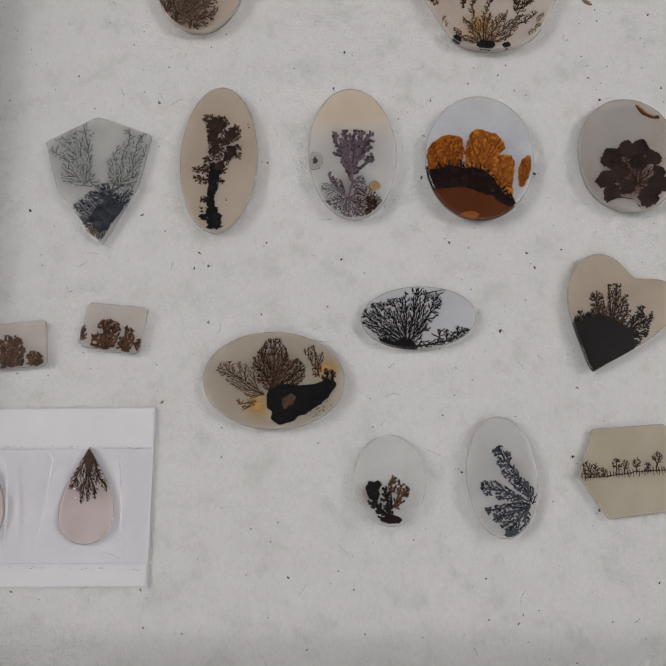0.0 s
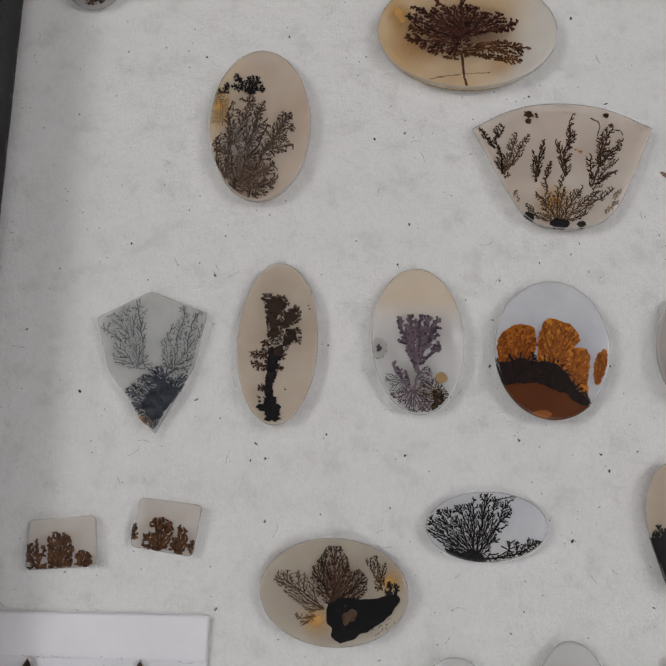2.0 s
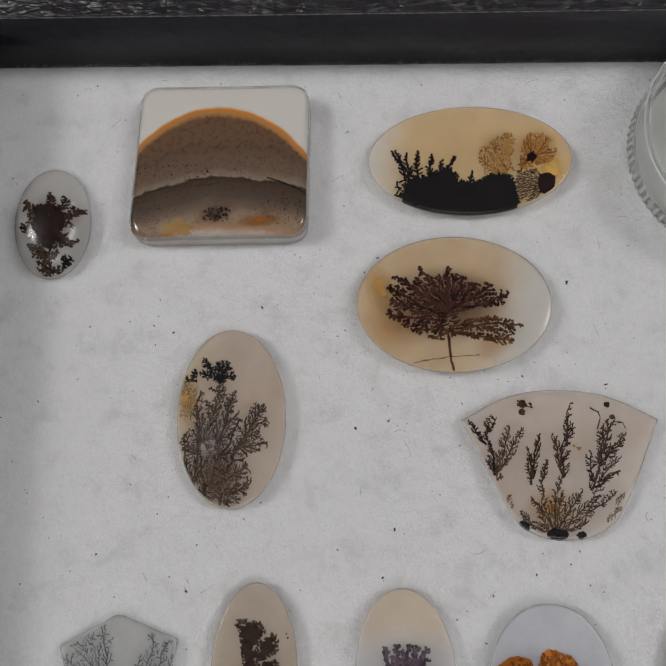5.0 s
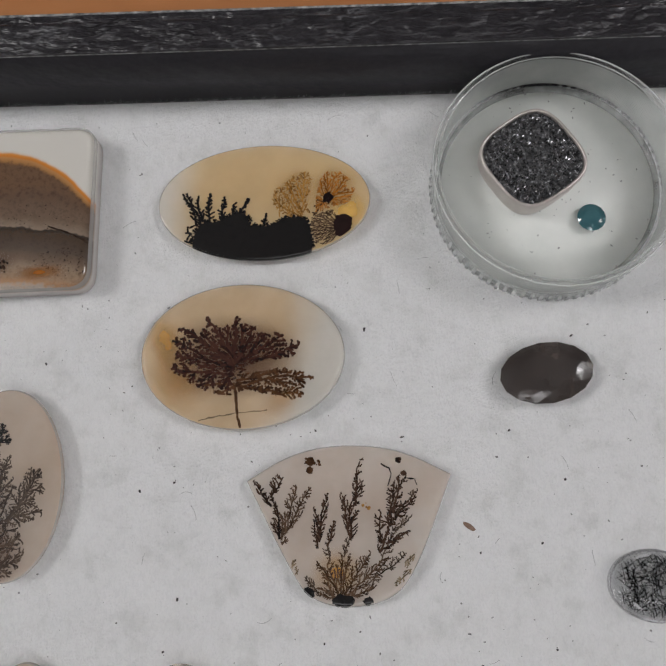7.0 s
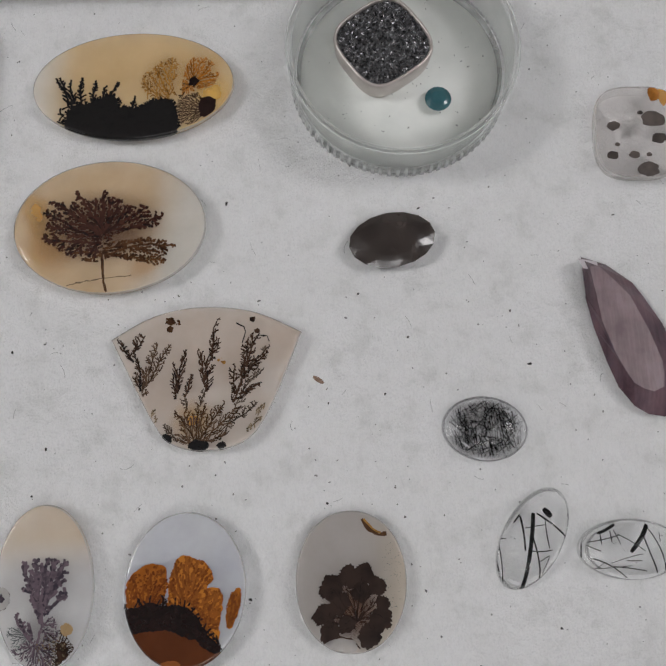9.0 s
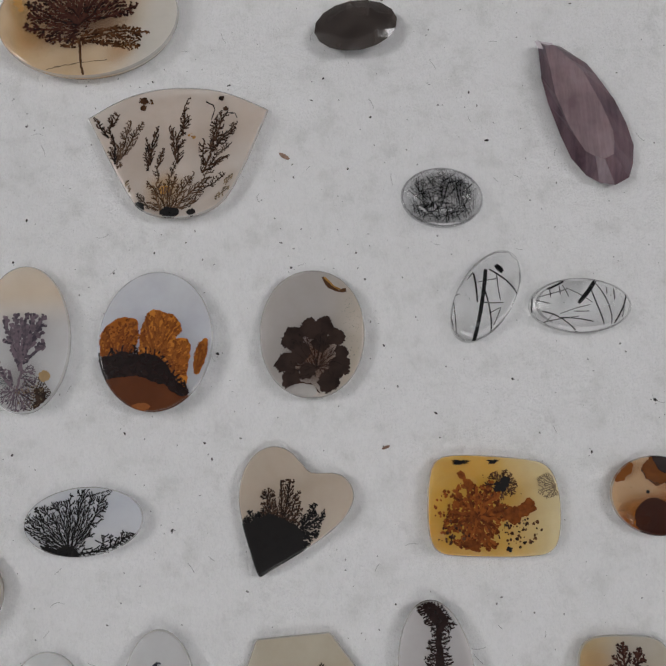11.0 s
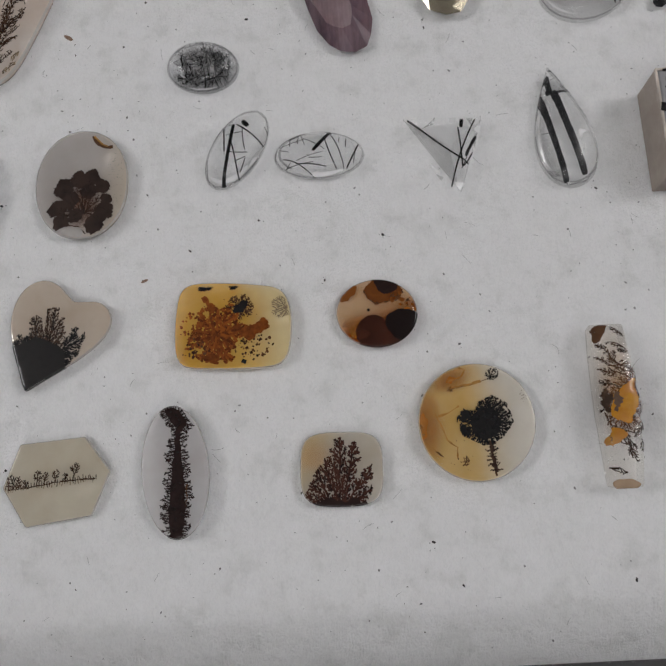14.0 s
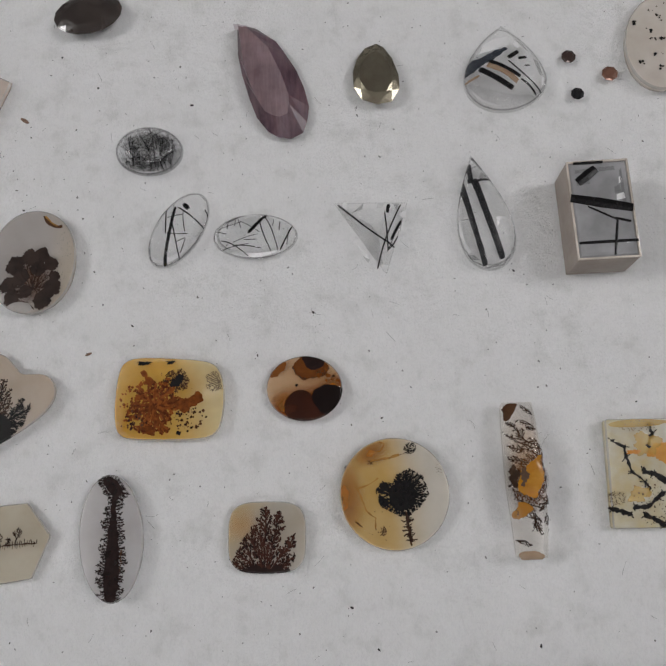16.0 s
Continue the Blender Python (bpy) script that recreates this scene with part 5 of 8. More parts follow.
s.dendrite(INK_PURPLE, [(-25.4, -68.8, 128, 6), (-25.4, -67.9, 140, 5)], [[(-29.2, -62.7), (-27.3, -63.4), (-26.2, -65.4), (-24.9, -68.9), (-26.2, -68.3), (-28.4, -64.7)]], 0.6, 0.4, 0.32, 45, 0.2, 2)
s.line(INK_PURPLE, [(-24.2, -64.0), (-24.1, -66.4), (-24.9, -69.5)], 0.42, 0.3)
s.dendrite(INK_PURPLE, [(-24.9, -68.9, 215, 5), (-24.9, -68.9, 235, 5), (-24.9, -68.9, 255, 5), (-24.9, -68.9, 272, 5), (-24.9, -68.9, 290, 5), (-24.9, -68.9, 310, 5), (-24.2, -66.4, 20, 3), (-24.2, -67.2, 340, 4)], [[(-29.5, -69.4), (-26.2, -67.9), (-24.2, -66.0), (-22.6, -64.8), (-21.2, -66.4), (-21.9, -69.5), (-22.7, -73.0), (-26.3, -72.5), (-27.7, -71.0)]], 0.5, 0.26, 0.16, 45, 0.2, 3)
s.dendrite(INK_GREY, [(-26.2, -67.9, 150, 4), (-26.2, -67.9, 170, 4), (-26.2, -67.9, 190, 4), (-26.2, -67.9, 210, 4)], [[(-29.8, -66.3), (-26.2, -66.3), (-26.2, -70.2), (-28.4, -70.2)]], 0.5, 0.16, 0.1, 45, 0.2, 2)
brown = [(-21.8, -68.4), (-20.5, -68.8), (-20.2, -71.1), (-21.3, -72.8), (-22.7, -72.7), (-21.6, -71.1)]
s.patch(INK_DARKBROWN, brown, 0.3, 0.2)
s.shore(INK_DARKBROWN, brown, [[(-23.7, -67.6), (-21.2, -66.4), (-19.1, -69.6), (-19.5, -71.9), (-22.0, -73.2), (-26.3, -72.7), (-24.1, -70.3)]], 0.4, 3.0, 0.5, width=0.18, tip=0.12, clear=0.15)
s.specks(INK_OLIVE, (-22.6, -69.9), 2.4, 2.2, 90, 0.1)
s.blob(OCHRE_DISC, (-20.3, -67.0), 0.95, 0.95, 0.12)
s.line(INK_DARKBROWN, [(-25.7, -72.3), (-24.1, -72.9), (-22.0, -73.1), (-19.8, -71.9)], 0.3, 0.7)
s.blob(BEVEL, (-30.4, -62.2), 1.3, 1.7, 0.05, fine=0.02)
eye = (-30.4, -62.2)
for r in (1.5, 1.05, 0.6):
    s.line(INK_DARKBROWN, [(eye[0] + r * math.cos(a) * 0.8, eye[1] + r * math.sin(a) * 1.1) for a in [i * 0.35 for i in range(19)]], 0.17, 0.3)
s.blob(INK_PURPLE, eye, 0.5, 0.6, 0.3)
s.done()

# orange fan agate
s = Stone("orange_plume_agate", "round bluish agate with orange plumes above dark brown base", -2.3, -62.0, ellipse(11.5, 9.3, 87), 3.6, FLAT, BLUISH, seed=12)
RED_BASE = inked("red_brown_base", (0.085, 0.024, 0.008), (0.12, 0.036, 0.012), 0.14, 150)
PLUME = inked("orange_plume", (0.27, 0.08, 0.01), (0.46, 0.165, 0.022), 0.14, 700)
PLUME_EDGE = inked("dark_orange_plume", (0.11, 0.026, 0.005), (0.2, 0.055, 0.008), 0.14, 700)
PLUME_HEART = inked("rust_plume_heart", (0.15, 0.042, 0.008), (0.27, 0.085, 0.014), 0.14, 700)
s.wrap = 1.09
s.patch(RED_BASE, [(-12.9, -67.4), (-8.3, -67.2), (-4.7, -67.6), (-1.2, -68.7), (1.9, -70.6), (4.3, -71.6), (1.2, -76.8), (-3.8, -77.9), (-8.7, -77.0), (-13.1, -73.6)], 0.03, 0.01)
s.patch(RED_LIGHT, [(-6.3, -72.3), (-4.5, -71.9), (-2.7, -72.5), (-3.6, -73.4), (-5.7, -73.2)], 0.1, 0.05, 0.02)
s.wrap = 1.02
lobes = [[(-11.2, -61.6), (-10.7, -59.8), (-9.0, -58.4), (-7.1, -57.8), (-5.3, -58.4), (-4.9, -60.5), (-5.4, -63.7), (-8.1, -64.6), (-11.2, -64.2)], [(-5.0, -64.1), (-4.5, -59.7), (-3.5, -57.3), (-2.0, -56.8), (-0.6, -57.5), (0.6, -57.8), (1.9, -59.4), (2.1, -60.6), (0.8, -62.0), (2.8, -61.7), (3.5, -63.0), (2.9, -67.7), (3.0, -69.4), (2.0, -70.3), (0.3, -68.1), (-1.7, -65.5), (-3.9, -65.3)], [(4.8, -62.7), (6.3, -61.7), (6.2, -64.7), (5.2, -67.1), (4.0, -68.1), (4.1, -64.6)]]
for poly in lobes:
    s.patch(PLUME, poly, 0.16, 0.07)
s.dendrite(PLUME_EDGE, [(-8.3, -64.6, 150, 6), (-8.3, -64.6, 128, 6), (-8.3, -64.6, 110, 6), (-8.3, -64.6, 94, 6), (-8.3, -64.6, 78, 6), (-8.3, -64.6, 60, 6), (-8.3, -64.6, 44, 6), (-10.7, -64.4, 120, 4), (-10.7, -64.4, 95, 4), (-10.7, -64.4, 70, 4)], lobes, 0.6, 0.34, 0.3, 34, 0.16, 3, 6.0, raise_by=0.05, short=0.6)
s.dendrite(PLUME_HEART, [(-2.5, -64.5, 122, 8), (-2.5, -64.5, 108, 8), (-2.5, -64.5, 96, 8), (-2.5, -64.5, 84, 8), (-2.5, -64.5, 72, 8), (-2.5, -64.5, 58, 8), (-2.5, -64.5, 44, 8), (0.7, -67.7, 105, 6), (0.7, -67.7, 88, 6), (0.7, -67.7, 70, 6), (0.7, -67.7, 52, 6), (4.2, -67.7, 95, 5), (4.2, -67.7, 75, 5), (4.2, -67.7, 55, 5)], lobes, 0.6, 0.34, 0.3, 34, 0.16, 3, 6.0, raise_by=0.05, short=0.6)
band = [(-11.9, -64.5), (-9.6, -64.1), (-7.4, -63.6), (-4.5, -64.2), (-2.4, -64.2), (-1.0, -65.3), (0.9, -68.1), (2.5, -69.9), (3.1, -71.0), (1.5, -71.2), (-1.2, -69.0), (-4.7, -67.9), (-8.3, -67.6), (-12.0, -68.4)]
s.patch(INK_UMBER, band, 0.15, 0.08, 0.06)
s.shore(INK_UMBER, band, [[(-11.8, -65.3), (-11.3, -62.8), (-7.3, -62.2), (-4.5, -62.9), (-1.6, -63.0), (0.4, -66.1), (2.7, -68.9), (3.3, -70.8), (1.9, -70.8), (-1.1, -67.7), (-4.6, -66.0)]], 0.4, 1.5, 0.45, width=0.34, tip=0.22, clear=0.13, levels=2, raise_by=0.06)
s.done()

# grey oval with a dark flower
s = Stone("dark_flower_cabochon", "grey oval agate with dark brown flower-like growth", 23.1, -61.9, ellipse(10.5, 8.5, 88, power=2.1), 3.2, LOW, agate("grey_agate", (0.498, 0.47, 0.456), (0.585, 0.544, 0.517), 50, 0.8, grad=(-10, 0, 8, (0.59, 0.52, 0.437))), seed=13)
PETAL = inked("brown_petal", (0.012, 0.008, 0.0075), (0.036, 0.023, 0.019), 0.15, 400)
s.smoke(SMOKE_BROWN, (22.9, -66.1), 4.2, 4.2)
s.smoke(SMOKE_BROWN, (23.2, -65.6), 4.6, 5.0)
for at, rx, ry in (((19.9, -62.6), 2.0, 1.7), ((18.8, -66.4), 1.9, 1.4), ((19.5, -69.0), 1.9, 1.4), ((22.9, -61.3), 1.7, 1.8), ((25.2, -60.8), 1.5, 1.5), ((27.0, -62.7), 1.3, 1.5), ((27.8, -65.2), 1.1, 1.1), ((27.3, -67.6), 1.8, 1.7), ((25.6, -69.6), 2.0, 1.7), ((21.2, -64.9), 1.7, 1.5), ((24.6, -63.4), 1.6, 1.5), ((22.2, -68.0), 1.5, 1.2)):
    s.blob(PETAL, at, rx, ry, 0.14, s.rng.uniform(0, 90), 6, 48, fine=0.12)
s.dendrite(PETAL, [(23.7, -67.8, 168, 6.4), (23.7, -67.8, 150, 6.4), (23.7, -67.8, 128, 6.4), (23.7, -67.8, 112, 6.4), (23.7, -67.8, 96, 6.4), (23.7, -67.8, 82, 6.4), (23.7, -67.8, 66, 6.4), (23.7, -67.8, 48, 6.4), (23.7, -67.8, 30, 6.4), (23.7, -67.8, 200, 6.4), (23.7, -67.8, 185, 6.4)], [[(18.9, -62.3), (21.4, -61.1), (24.6, -60.3), (27.0, -63.4), (27.9, -67.1), (26.1, -69.2), (20.6, -69.0), (18.1, -68.2)]], 1.1, 0.13, 0.09, 34, 0.5, 2, 7.0, raise_by=0.06)
s.blob(BEVEL, (21.0, -71.2), 2.6, 1.1, 0.1, 0, fine=0.02, raise_by=0.03)
s.line(INK_DARKBROWN, [(18.1, -71.2), (19.3, -70.1), (21.0, -69.8), (22.6, -70.2), (24.0, -71.6)], 0.22, 0.4)
s.line(INK_BROWN, [(25.1, -52.7), (26.2, -54.3), (27.7, -55.2), (28.9, -55.0)], 0.5, 0.4)
s.line(INK_GOLD, [(25.5, -52.7), (26.7, -54.1), (28.0, -54.9)], 0.3, 0.3)
s.specks(INK_GREY, (29.4, -61.4), 1.6, 5.0, 110, 0.045)
s.done()

# heart
HC = (18.3, -87.6)


def heart_outline():
    ctrl = [(10.6, -87.5), (11.3, -83.6), (13.3, -80.6), (16.2, -79.4), (19.0, -80.3), (21.0, -82.8), (21.9, -84.0), (24.0, -84.1), (26.6, -84.2), (28.4, -85.8), (28.9, -88.2), (27.4, -91.0), (24.0, -93.8), (19.8, -96.2), (16.0, -98.2), (13.9, -99.4), (13.2, -98.4), (12.4, -95.4), (11.2, -91.2)]
    return smooth_outline(local(*HC, ctrl[::-1]), (3, 13))


s = Stone("heart_shaped_agate", "beige heart-shaped agate with a black bush", *HC, heart_outline(), 2.8, FLAT, WARM, seed=14)
s.wrap = 1.08
core = [(10.8, -91.3), (12.7, -91.1), (14.1, -90.6), (15.5, -89.8), (17.5, -90.7), (20.2, -92.3), (20.8, -93.6), (20.6, -95.6), (20.8, -97.5), (17.4, -99.8), (13.3, -101.0), (11.5, -96.6), (10.8, -93.3)]
s.patch(INK, core, 0.1, 0.06)
s.wrap = 0.985
area = [[(10.6, -92.6), (12.2, -89.2), (14.1, -89.4), (14.1, -86.5), (15.5, -85.9), (16.5, -86.6), (16.8, -89.3), (17.4, -84.9), (19.6, -84.7), (21.1, -87.4), (20.2, -89.5), (21.3, -88.5), (22.6, -88.5), (24.8, -89.9), (23.7, -91.6), (23.3, -93.0), (22.6, -94.6), (23.3, -96.3), (20.8, -97.6), (17.4, -99.2), (13.8, -100.1), (12.0, -96.7)]]
s.dendrite(INK_DARKBROWN, [(15.5, -90.5, 95, 5.2), (15.7, -90.5, 80, 4.5), (17.6, -90.9, 88, 6.6), (17.9, -90.9, 75, 6.2), (18.2, -91.1, 60, 4.5)], area, 0.42, 0.34, 0.18, 48, 0.16, 3)
s.dendrite(INK, [(20.2, -92.3, 50, 5), (20.3, -92.5, 32, 6), (20.5, -93.5, 12, 4), (20.5, -95.2, 10, 3), (19.2, -91.5, 72, 3), (13.4, -90.9, 125, 2.6), (12.4, -91.3, 150, 2.4)], area, 0.45, 0.36, 0.2, 50, 0.17, 3)
s.shore(INK, core, area, 0.42, 1.3, 0.5, width=0.34, tip=0.2, clear=0.15, levels=2)
s.done()

# two small rectangles
RA, RB = (-79.9, -93.6), (-63.7, -90.8)
TH = agate("thin_agate", (0.735, 0.676, 0.632), (0.74, 0.699, 0.672), 80, 0.6)
s = Stone("small_rectangular_agate", "small thin rectangular agate with rust-brown tufts", *RA, rounded(local(*RA, [(-85.5, -98.1), (-74.2, -97.3), (-75.0, -89.5), (-85.5, -90.5)]), 1.0), 2.0, FLAT, TH, seed=15)
s.wrap = 1.0
s.dendrite(INK_RUSTY, [(-79.9, -97.5, 160, 5.4), (-79.9, -97.5, 140, 5.4), (-79.9, -97.5, 122, 5.4), (-79.9, -97.5, 105, 5.4), (-79.9, -97.5, 88, 5.4), (-79.9, -97.5, 70, 5.4), (-79.9, -97.5, 50, 5.4), (-79.9, -97.5, 30, 5.4)], [[(-82.3, -93.0), (-81.7, -92.2), (-80.3, -91.9), (-78.7, -92.8), (-77.8, -94.8), (-78.0, -97.4), (-81.8, -97.8)]], 0.5, 0.4, 0.28, 36, 0.16, 3)
s.dendrite(INK_RUSTY, [(-76.8, -97.3, 125, 2.6), (-76.8, -97.3, 100, 2.6), (-76.8, -97.3, 75, 2.6), (-76.8, -97.3, 50, 2.6), (-75.5, -97.2, 120, 2.4), (-75.5, -97.2, 90, 2.4), (-75.5, -97.2, 60, 2.4), (-83.4, -97.8, 150, 4.6), (-83.4, -97.8, 120, 4.6), (-83.4, -97.8, 95, 4.6), (-83.4, -97.8, 75, 4.6), (-83.4, -97.8, 45, 4.6)], [[(-77.8, -97.4), (-77.7, -95.5), (-76.5, -94.4), (-75.0, -95.5), (-74.6, -97.4)], [(-85.3, -97.9), (-85.4, -94.0), (-83.7, -92.9), (-82.1, -95.1), (-81.8, -97.9)]], 0.5, 0.36, 0.26, 36, 0.16, 2)
s.done()
s = Stone("small_rectangular_agate", "small tilted rectangular agate with three brown shrubs", *RB, rounded(local(*RB, [(-69.2, -94.2), (-59.3, -95.6), (-58.1, -87.7), (-68.2, -86.6)]), 1.0), 2.0, FLAT, TH, seed=16)
s.wrap = 1.0
s.dendrite(INK_RUSTY, [(-64.6, -94.7, 158, 5.6), (-64.6, -94.7, 140, 5.6), (-64.6, -94.7, 124, 5.6), (-64.6, -94.7, 108, 5.6), (-64.6, -94.7, 92, 5.6), (-64.6, -94.7, 76, 5.6), (-64.6, -94.7, 60, 5.6), (-64.6, -94.7, 44, 5.6)], [[(-67.3, -94.0), (-67.1, -91.3), (-65.8, -89.7), (-64.1, -89.6), (-62.7, -90.3), (-62.4, -91.8), (-63.2, -94.2), (-65.3, -95.1)]], 0.5, 0.4, 0.28, 36, 0.16, 3)
s.dendrite(INK_RUSTY, [(-61.5, -95.2, 130, 4.8), (-61.5, -95.2, 112, 4.8), (-61.5, -95.2, 95, 4.8), (-61.5, -95.2, 78, 4.8), (-61.5, -95.2, 60, 4.8), (-59.3, -95.5, 120, 3), (-59.3, -95.5, 95, 3), (-59.3, -95.5, 70, 3), (-68.6, -93.1, 110, 3), (-68.6, -93.1, 85, 3), (-68.6, -93.1, 60, 3)], [[(-63.1, -94.6), (-62.4, -91.8), (-61.4, -90.6), (-59.9, -91.8), (-60.1, -93.4), (-60.9, -95.5)], [(-60.0, -95.5), (-60.0, -93.2), (-58.8, -92.9), (-58.9, -95.4)], [(-69.2, -93.1), (-69.0, -90.6), (-68.1, -90.6), (-67.9, -92.8)]], 0.5, 0.38, 0.28, 36, 0.16, 2)
s.done()

# scenic oval with a black hillside
s = Stone("scenic_oval_cabochon", "grey-beige oval agate with black hillside and brown trees", -37.1, -100.2, ellipse(11.4, 7.95, -2), 3.2, LOW, agate("smoky_agate", (0.527, 0.471, 0.402), (0.613, 0.558, 0.488), 50, 0.8), seed=17)
s.smoke(SMOKE_GOLD, (-39.6, -104.4), 2.6, 2.4, 0)
s.smoke(SMOKE_GOLD, (-28.5, -98.5), 2.4, 2.0, 0)
s.smoke(SMOKE_BROWN, (-36.8, -98.7), 4.4, 4.0, 0)
s.dendrite(INK_SPONGE, [(-38.5, -102.7, 176, 10), (-38.5, -102.7, 164, 10), (-38.5, -102.7, 152, 10), (-38.5, -102.7, 141, 10), (-38.5, -102.7, 130, 10), (-38.5, -102.7, 118, 10), (-38.5, -102.7, 106, 10)], [[(-46.4, -98.6), (-45.1, -95.8), (-42.9, -94.2), (-40.7, -94.1), (-40.1, -97.2), (-39.9, -100.6), (-38.5, -102.7), (-40.7, -103.3), (-42.8, -101.8), (-44.7, -100.4)]], 0.5, 0.22, 0.11, 36, 0.17, 3)
s.dendrite(INK_DARKBROWN, [(-37.2, -102.1, 122, 10), (-37.2, -102.1, 112, 10), (-37.2, -102.1, 102, 10), (-37.2, -102.1, 93, 10), (-37.2, -102.1, 84, 10), (-37.2, -102.1, 74, 10), (-37.2, -102.1, 64, 10), (-37.2, -102.1, 50, 10), (-37.2, -102.1, 36, 10), (-37.2, -102.1, 20, 10)], [[(-40.6, -100.6), (-40.4, -96.1), (-39.1, -94.9), (-38.3, -93.4), (-35.7, -93.4), (-35.2, -94.8), (-34.5, -97.2), (-33.3, -96.7), (-31.8, -97.9), (-32.1, -100.5), (-33.9, -101.4), (-37.3, -102.4)]], 0.45, 0.34, 0.15, 36, 0.15, 3)
s.dendrite(INK_DARKBROWN, [(-29.7, -99.9, 105, 6), (-29.9, -99.3, 128, 6), (-30.0, -98.7, 80, 3)], [[(-33.3, -94.4), (-30.6, -94.6), (-28.7, -96.2), (-29.4, -98.0), (-29.1, -99.9), (-30.9, -100.0), (-31.2, -97.3)]], 0.48, 0.22, 0.12, 44, 0.18, 3)
s.dendrite(INK_BROWN, [(-39.7, -103.7, 178, 4), (-40.0, -103.9, 200, 3)], [[(-43.3, -103.3), (-40.0, -102.8), (-39.2, -104.2), (-42.0, -105.1)]], 0.42, 0.18, 0.1, 44, 0.17, 2)
hill = [(-38.3, -104.4), (-38.0, -101.9), (-36.5, -101.0), (-33.9, -101.2), (-31.9, -101.1), (-29.2, -100.7), (-27.4, -100.3), (-27.0, -101.1), (-28.4, -103.5), (-31.2, -105.2), (-33.9, -106.8), (-36.2, -107.7), (-37.5, -106.6), (-37.3, -105.4)]
s.patch(INK, hill, 0.12, 0.06)
s.patch(INK_SPONGE, [(-35.8, -103.7), (-34.6, -102.4), (-33.3, -102.6), (-33.9, -104.1), (-35.4, -105.1)], 0.2, 0.1, 0.03)
s.dendrite(INK, [(-28.2, -100.9, 75, 2.6), (-28.5, -100.9, 105, 2.2), (-27.5, -100.7, 100, 2.0)], [[(-29.5, -98.5), (-27.2, -98.1), (-26.8, -101.1), (-29.5, -101.1)]], 0.4, 0.34, 0.18, 40, 0.15, 2)
s.specks(INK, (-30.8, -104.8), 3.4, 1.4, 90, 0.08)
s.done()

# black-tree oval
s = Stone("black_tree_cabochon", "white oval agate with spreading black tree", -13.6, -90.1, ellipse(9.4, 5.3, 2), 2.8, LOW, agate("blue_white_agate", (0.746, 0.776, 0.836), (0.86, 0.86, 0.86), 60, 0.7), seed=18)
s.wrap = 1.0
s.dendrite(INK, [(-15.4, -94.9, 176, 10.5), (-15.4, -94.9, 167, 10.5), (-15.4, -94.9, 158, 10.5), (-15.4, -94.9, 150, 10.5), (-15.4, -94.9, 142, 10.5), (-15.4, -94.9, 134, 10.5), (-15.4, -94.9, 126, 10.5), (-15.4, -94.9, 118, 10.5), (-15.4, -94.9, 110, 10.5), (-15.4, -94.9, 102, 10.5), (-15.4, -94.9, 94, 10.5), (-15.4, -94.9, 86, 10.5), (-15.4, -94.9, 78, 10.5), (-15.4, -94.9, 70, 10.5), (-15.4, -94.9, 62, 10.5), (-15.4, -94.9, 54, 10.5)], [[(-23.1, -90.1), (-22.7, -89.1), (-21.5, -87.7), (-18.4, -86.9), (-16.0, -86.6), (-15.7, -85.0), (-12.5, -85.1), (-11.8, -86.3), (-8.1, -85.4), (-9.9, -86.5), (-9.6, -87.4), (-10.2, -89.8), (-11.2, -90.5), (-11.6, -91.9), (-12.2, -93.3), (-14.6, -94.9), (-18.8, -94.1), (-21.3, -92.4), (-22.8, -91.0)]], 0.5, 0.27, 0.14, 28, 0.15, 3, 6.0)
s.dendrite(INK, [(-15.2, -95.0, 14, 11)], [[(-15.0, -95.2), (-11.9, -93.1), (-10.9, -92.2), (-9.2, -91.9), (-7.9, -91.3), (-6.5, -90.5), (-5.1, -89.6), (-4.4, -92.1), (-6.4, -94.1), (-9.1, -94.5), (-13.2, -95.4)]], 0.5, 0.34, 0.18, 62, 0.18, 2)
s.dendrite(INK, [(-13.1, -86.3, 12, 4.5)], [[(-13.5, -86.8), (-10.8, -85.5), (-7.7, -85.2), (-7.6, -85.9), (-10.8, -86.2)]], 0.4, 0.18, 0.1, 50, 0.15, 1)
s.patch(INK, [(-20.5, -93.1), (-18.4, -94.0), (-16.0, -93.6), (-14.0, -94.4), (-13.8, -95.5), (-16.6, -95.8), (-19.4, -94.7)], 0.2, 0.1)
s.done()

# small white oval
s = Stone("small_white_cabochon", "small milk-white oval agate with black and brown sprig", -18.9, -116.1, ellipse(7.0, 5.6, 89), 2.8, LOW, MILK, seed=19)
s.smoke(SMOKE_BROWN, (-21.6, -118.3), 1.7, 1.9)
s.patch(INK, [(-22.7, -117.0), (-22.0, -116.1), (-21.2, -116.4), (-20.5, -116.0), (-20.1, -116.9), (-20.7, -118.1), (-20.4, -119.2), (-21.3, -119.4), (-22.7, -118.5)], 0.25, 0.12)
s.dendrite(INK, [(-19.0, -122.2, 118, 4.2), (-19.0, -122.2, 100, 6), (-19.3, -121.5, 150, 3.6), (-19.2, -121.2, 75, 2.6)], [[(-22.7, -119.2), (-20.4, -118.7), (-19.9, -115.8), (-18.7, -118.7), (-18.2, -122.5), (-20.2, -122.4)]], 0.55, 0.5, 0.3, 45, 0.22, 2)
s.dendrite(INK_BROWN, [(-19.0, -120.9, 82, 6), (-18.8, -120.5, 64, 5.5), (-18.6, -120.3, 45, 4.5)], [[(-19.5, -121.2), (-19.3, -116.8), (-18.4, -115.3), (-17.1, -116.1), (-15.8, -117.4), (-15.9, -119.3), (-17.7, -120.7)]], 0.5, 0.34, 0.24, 40, 0.2, 2)
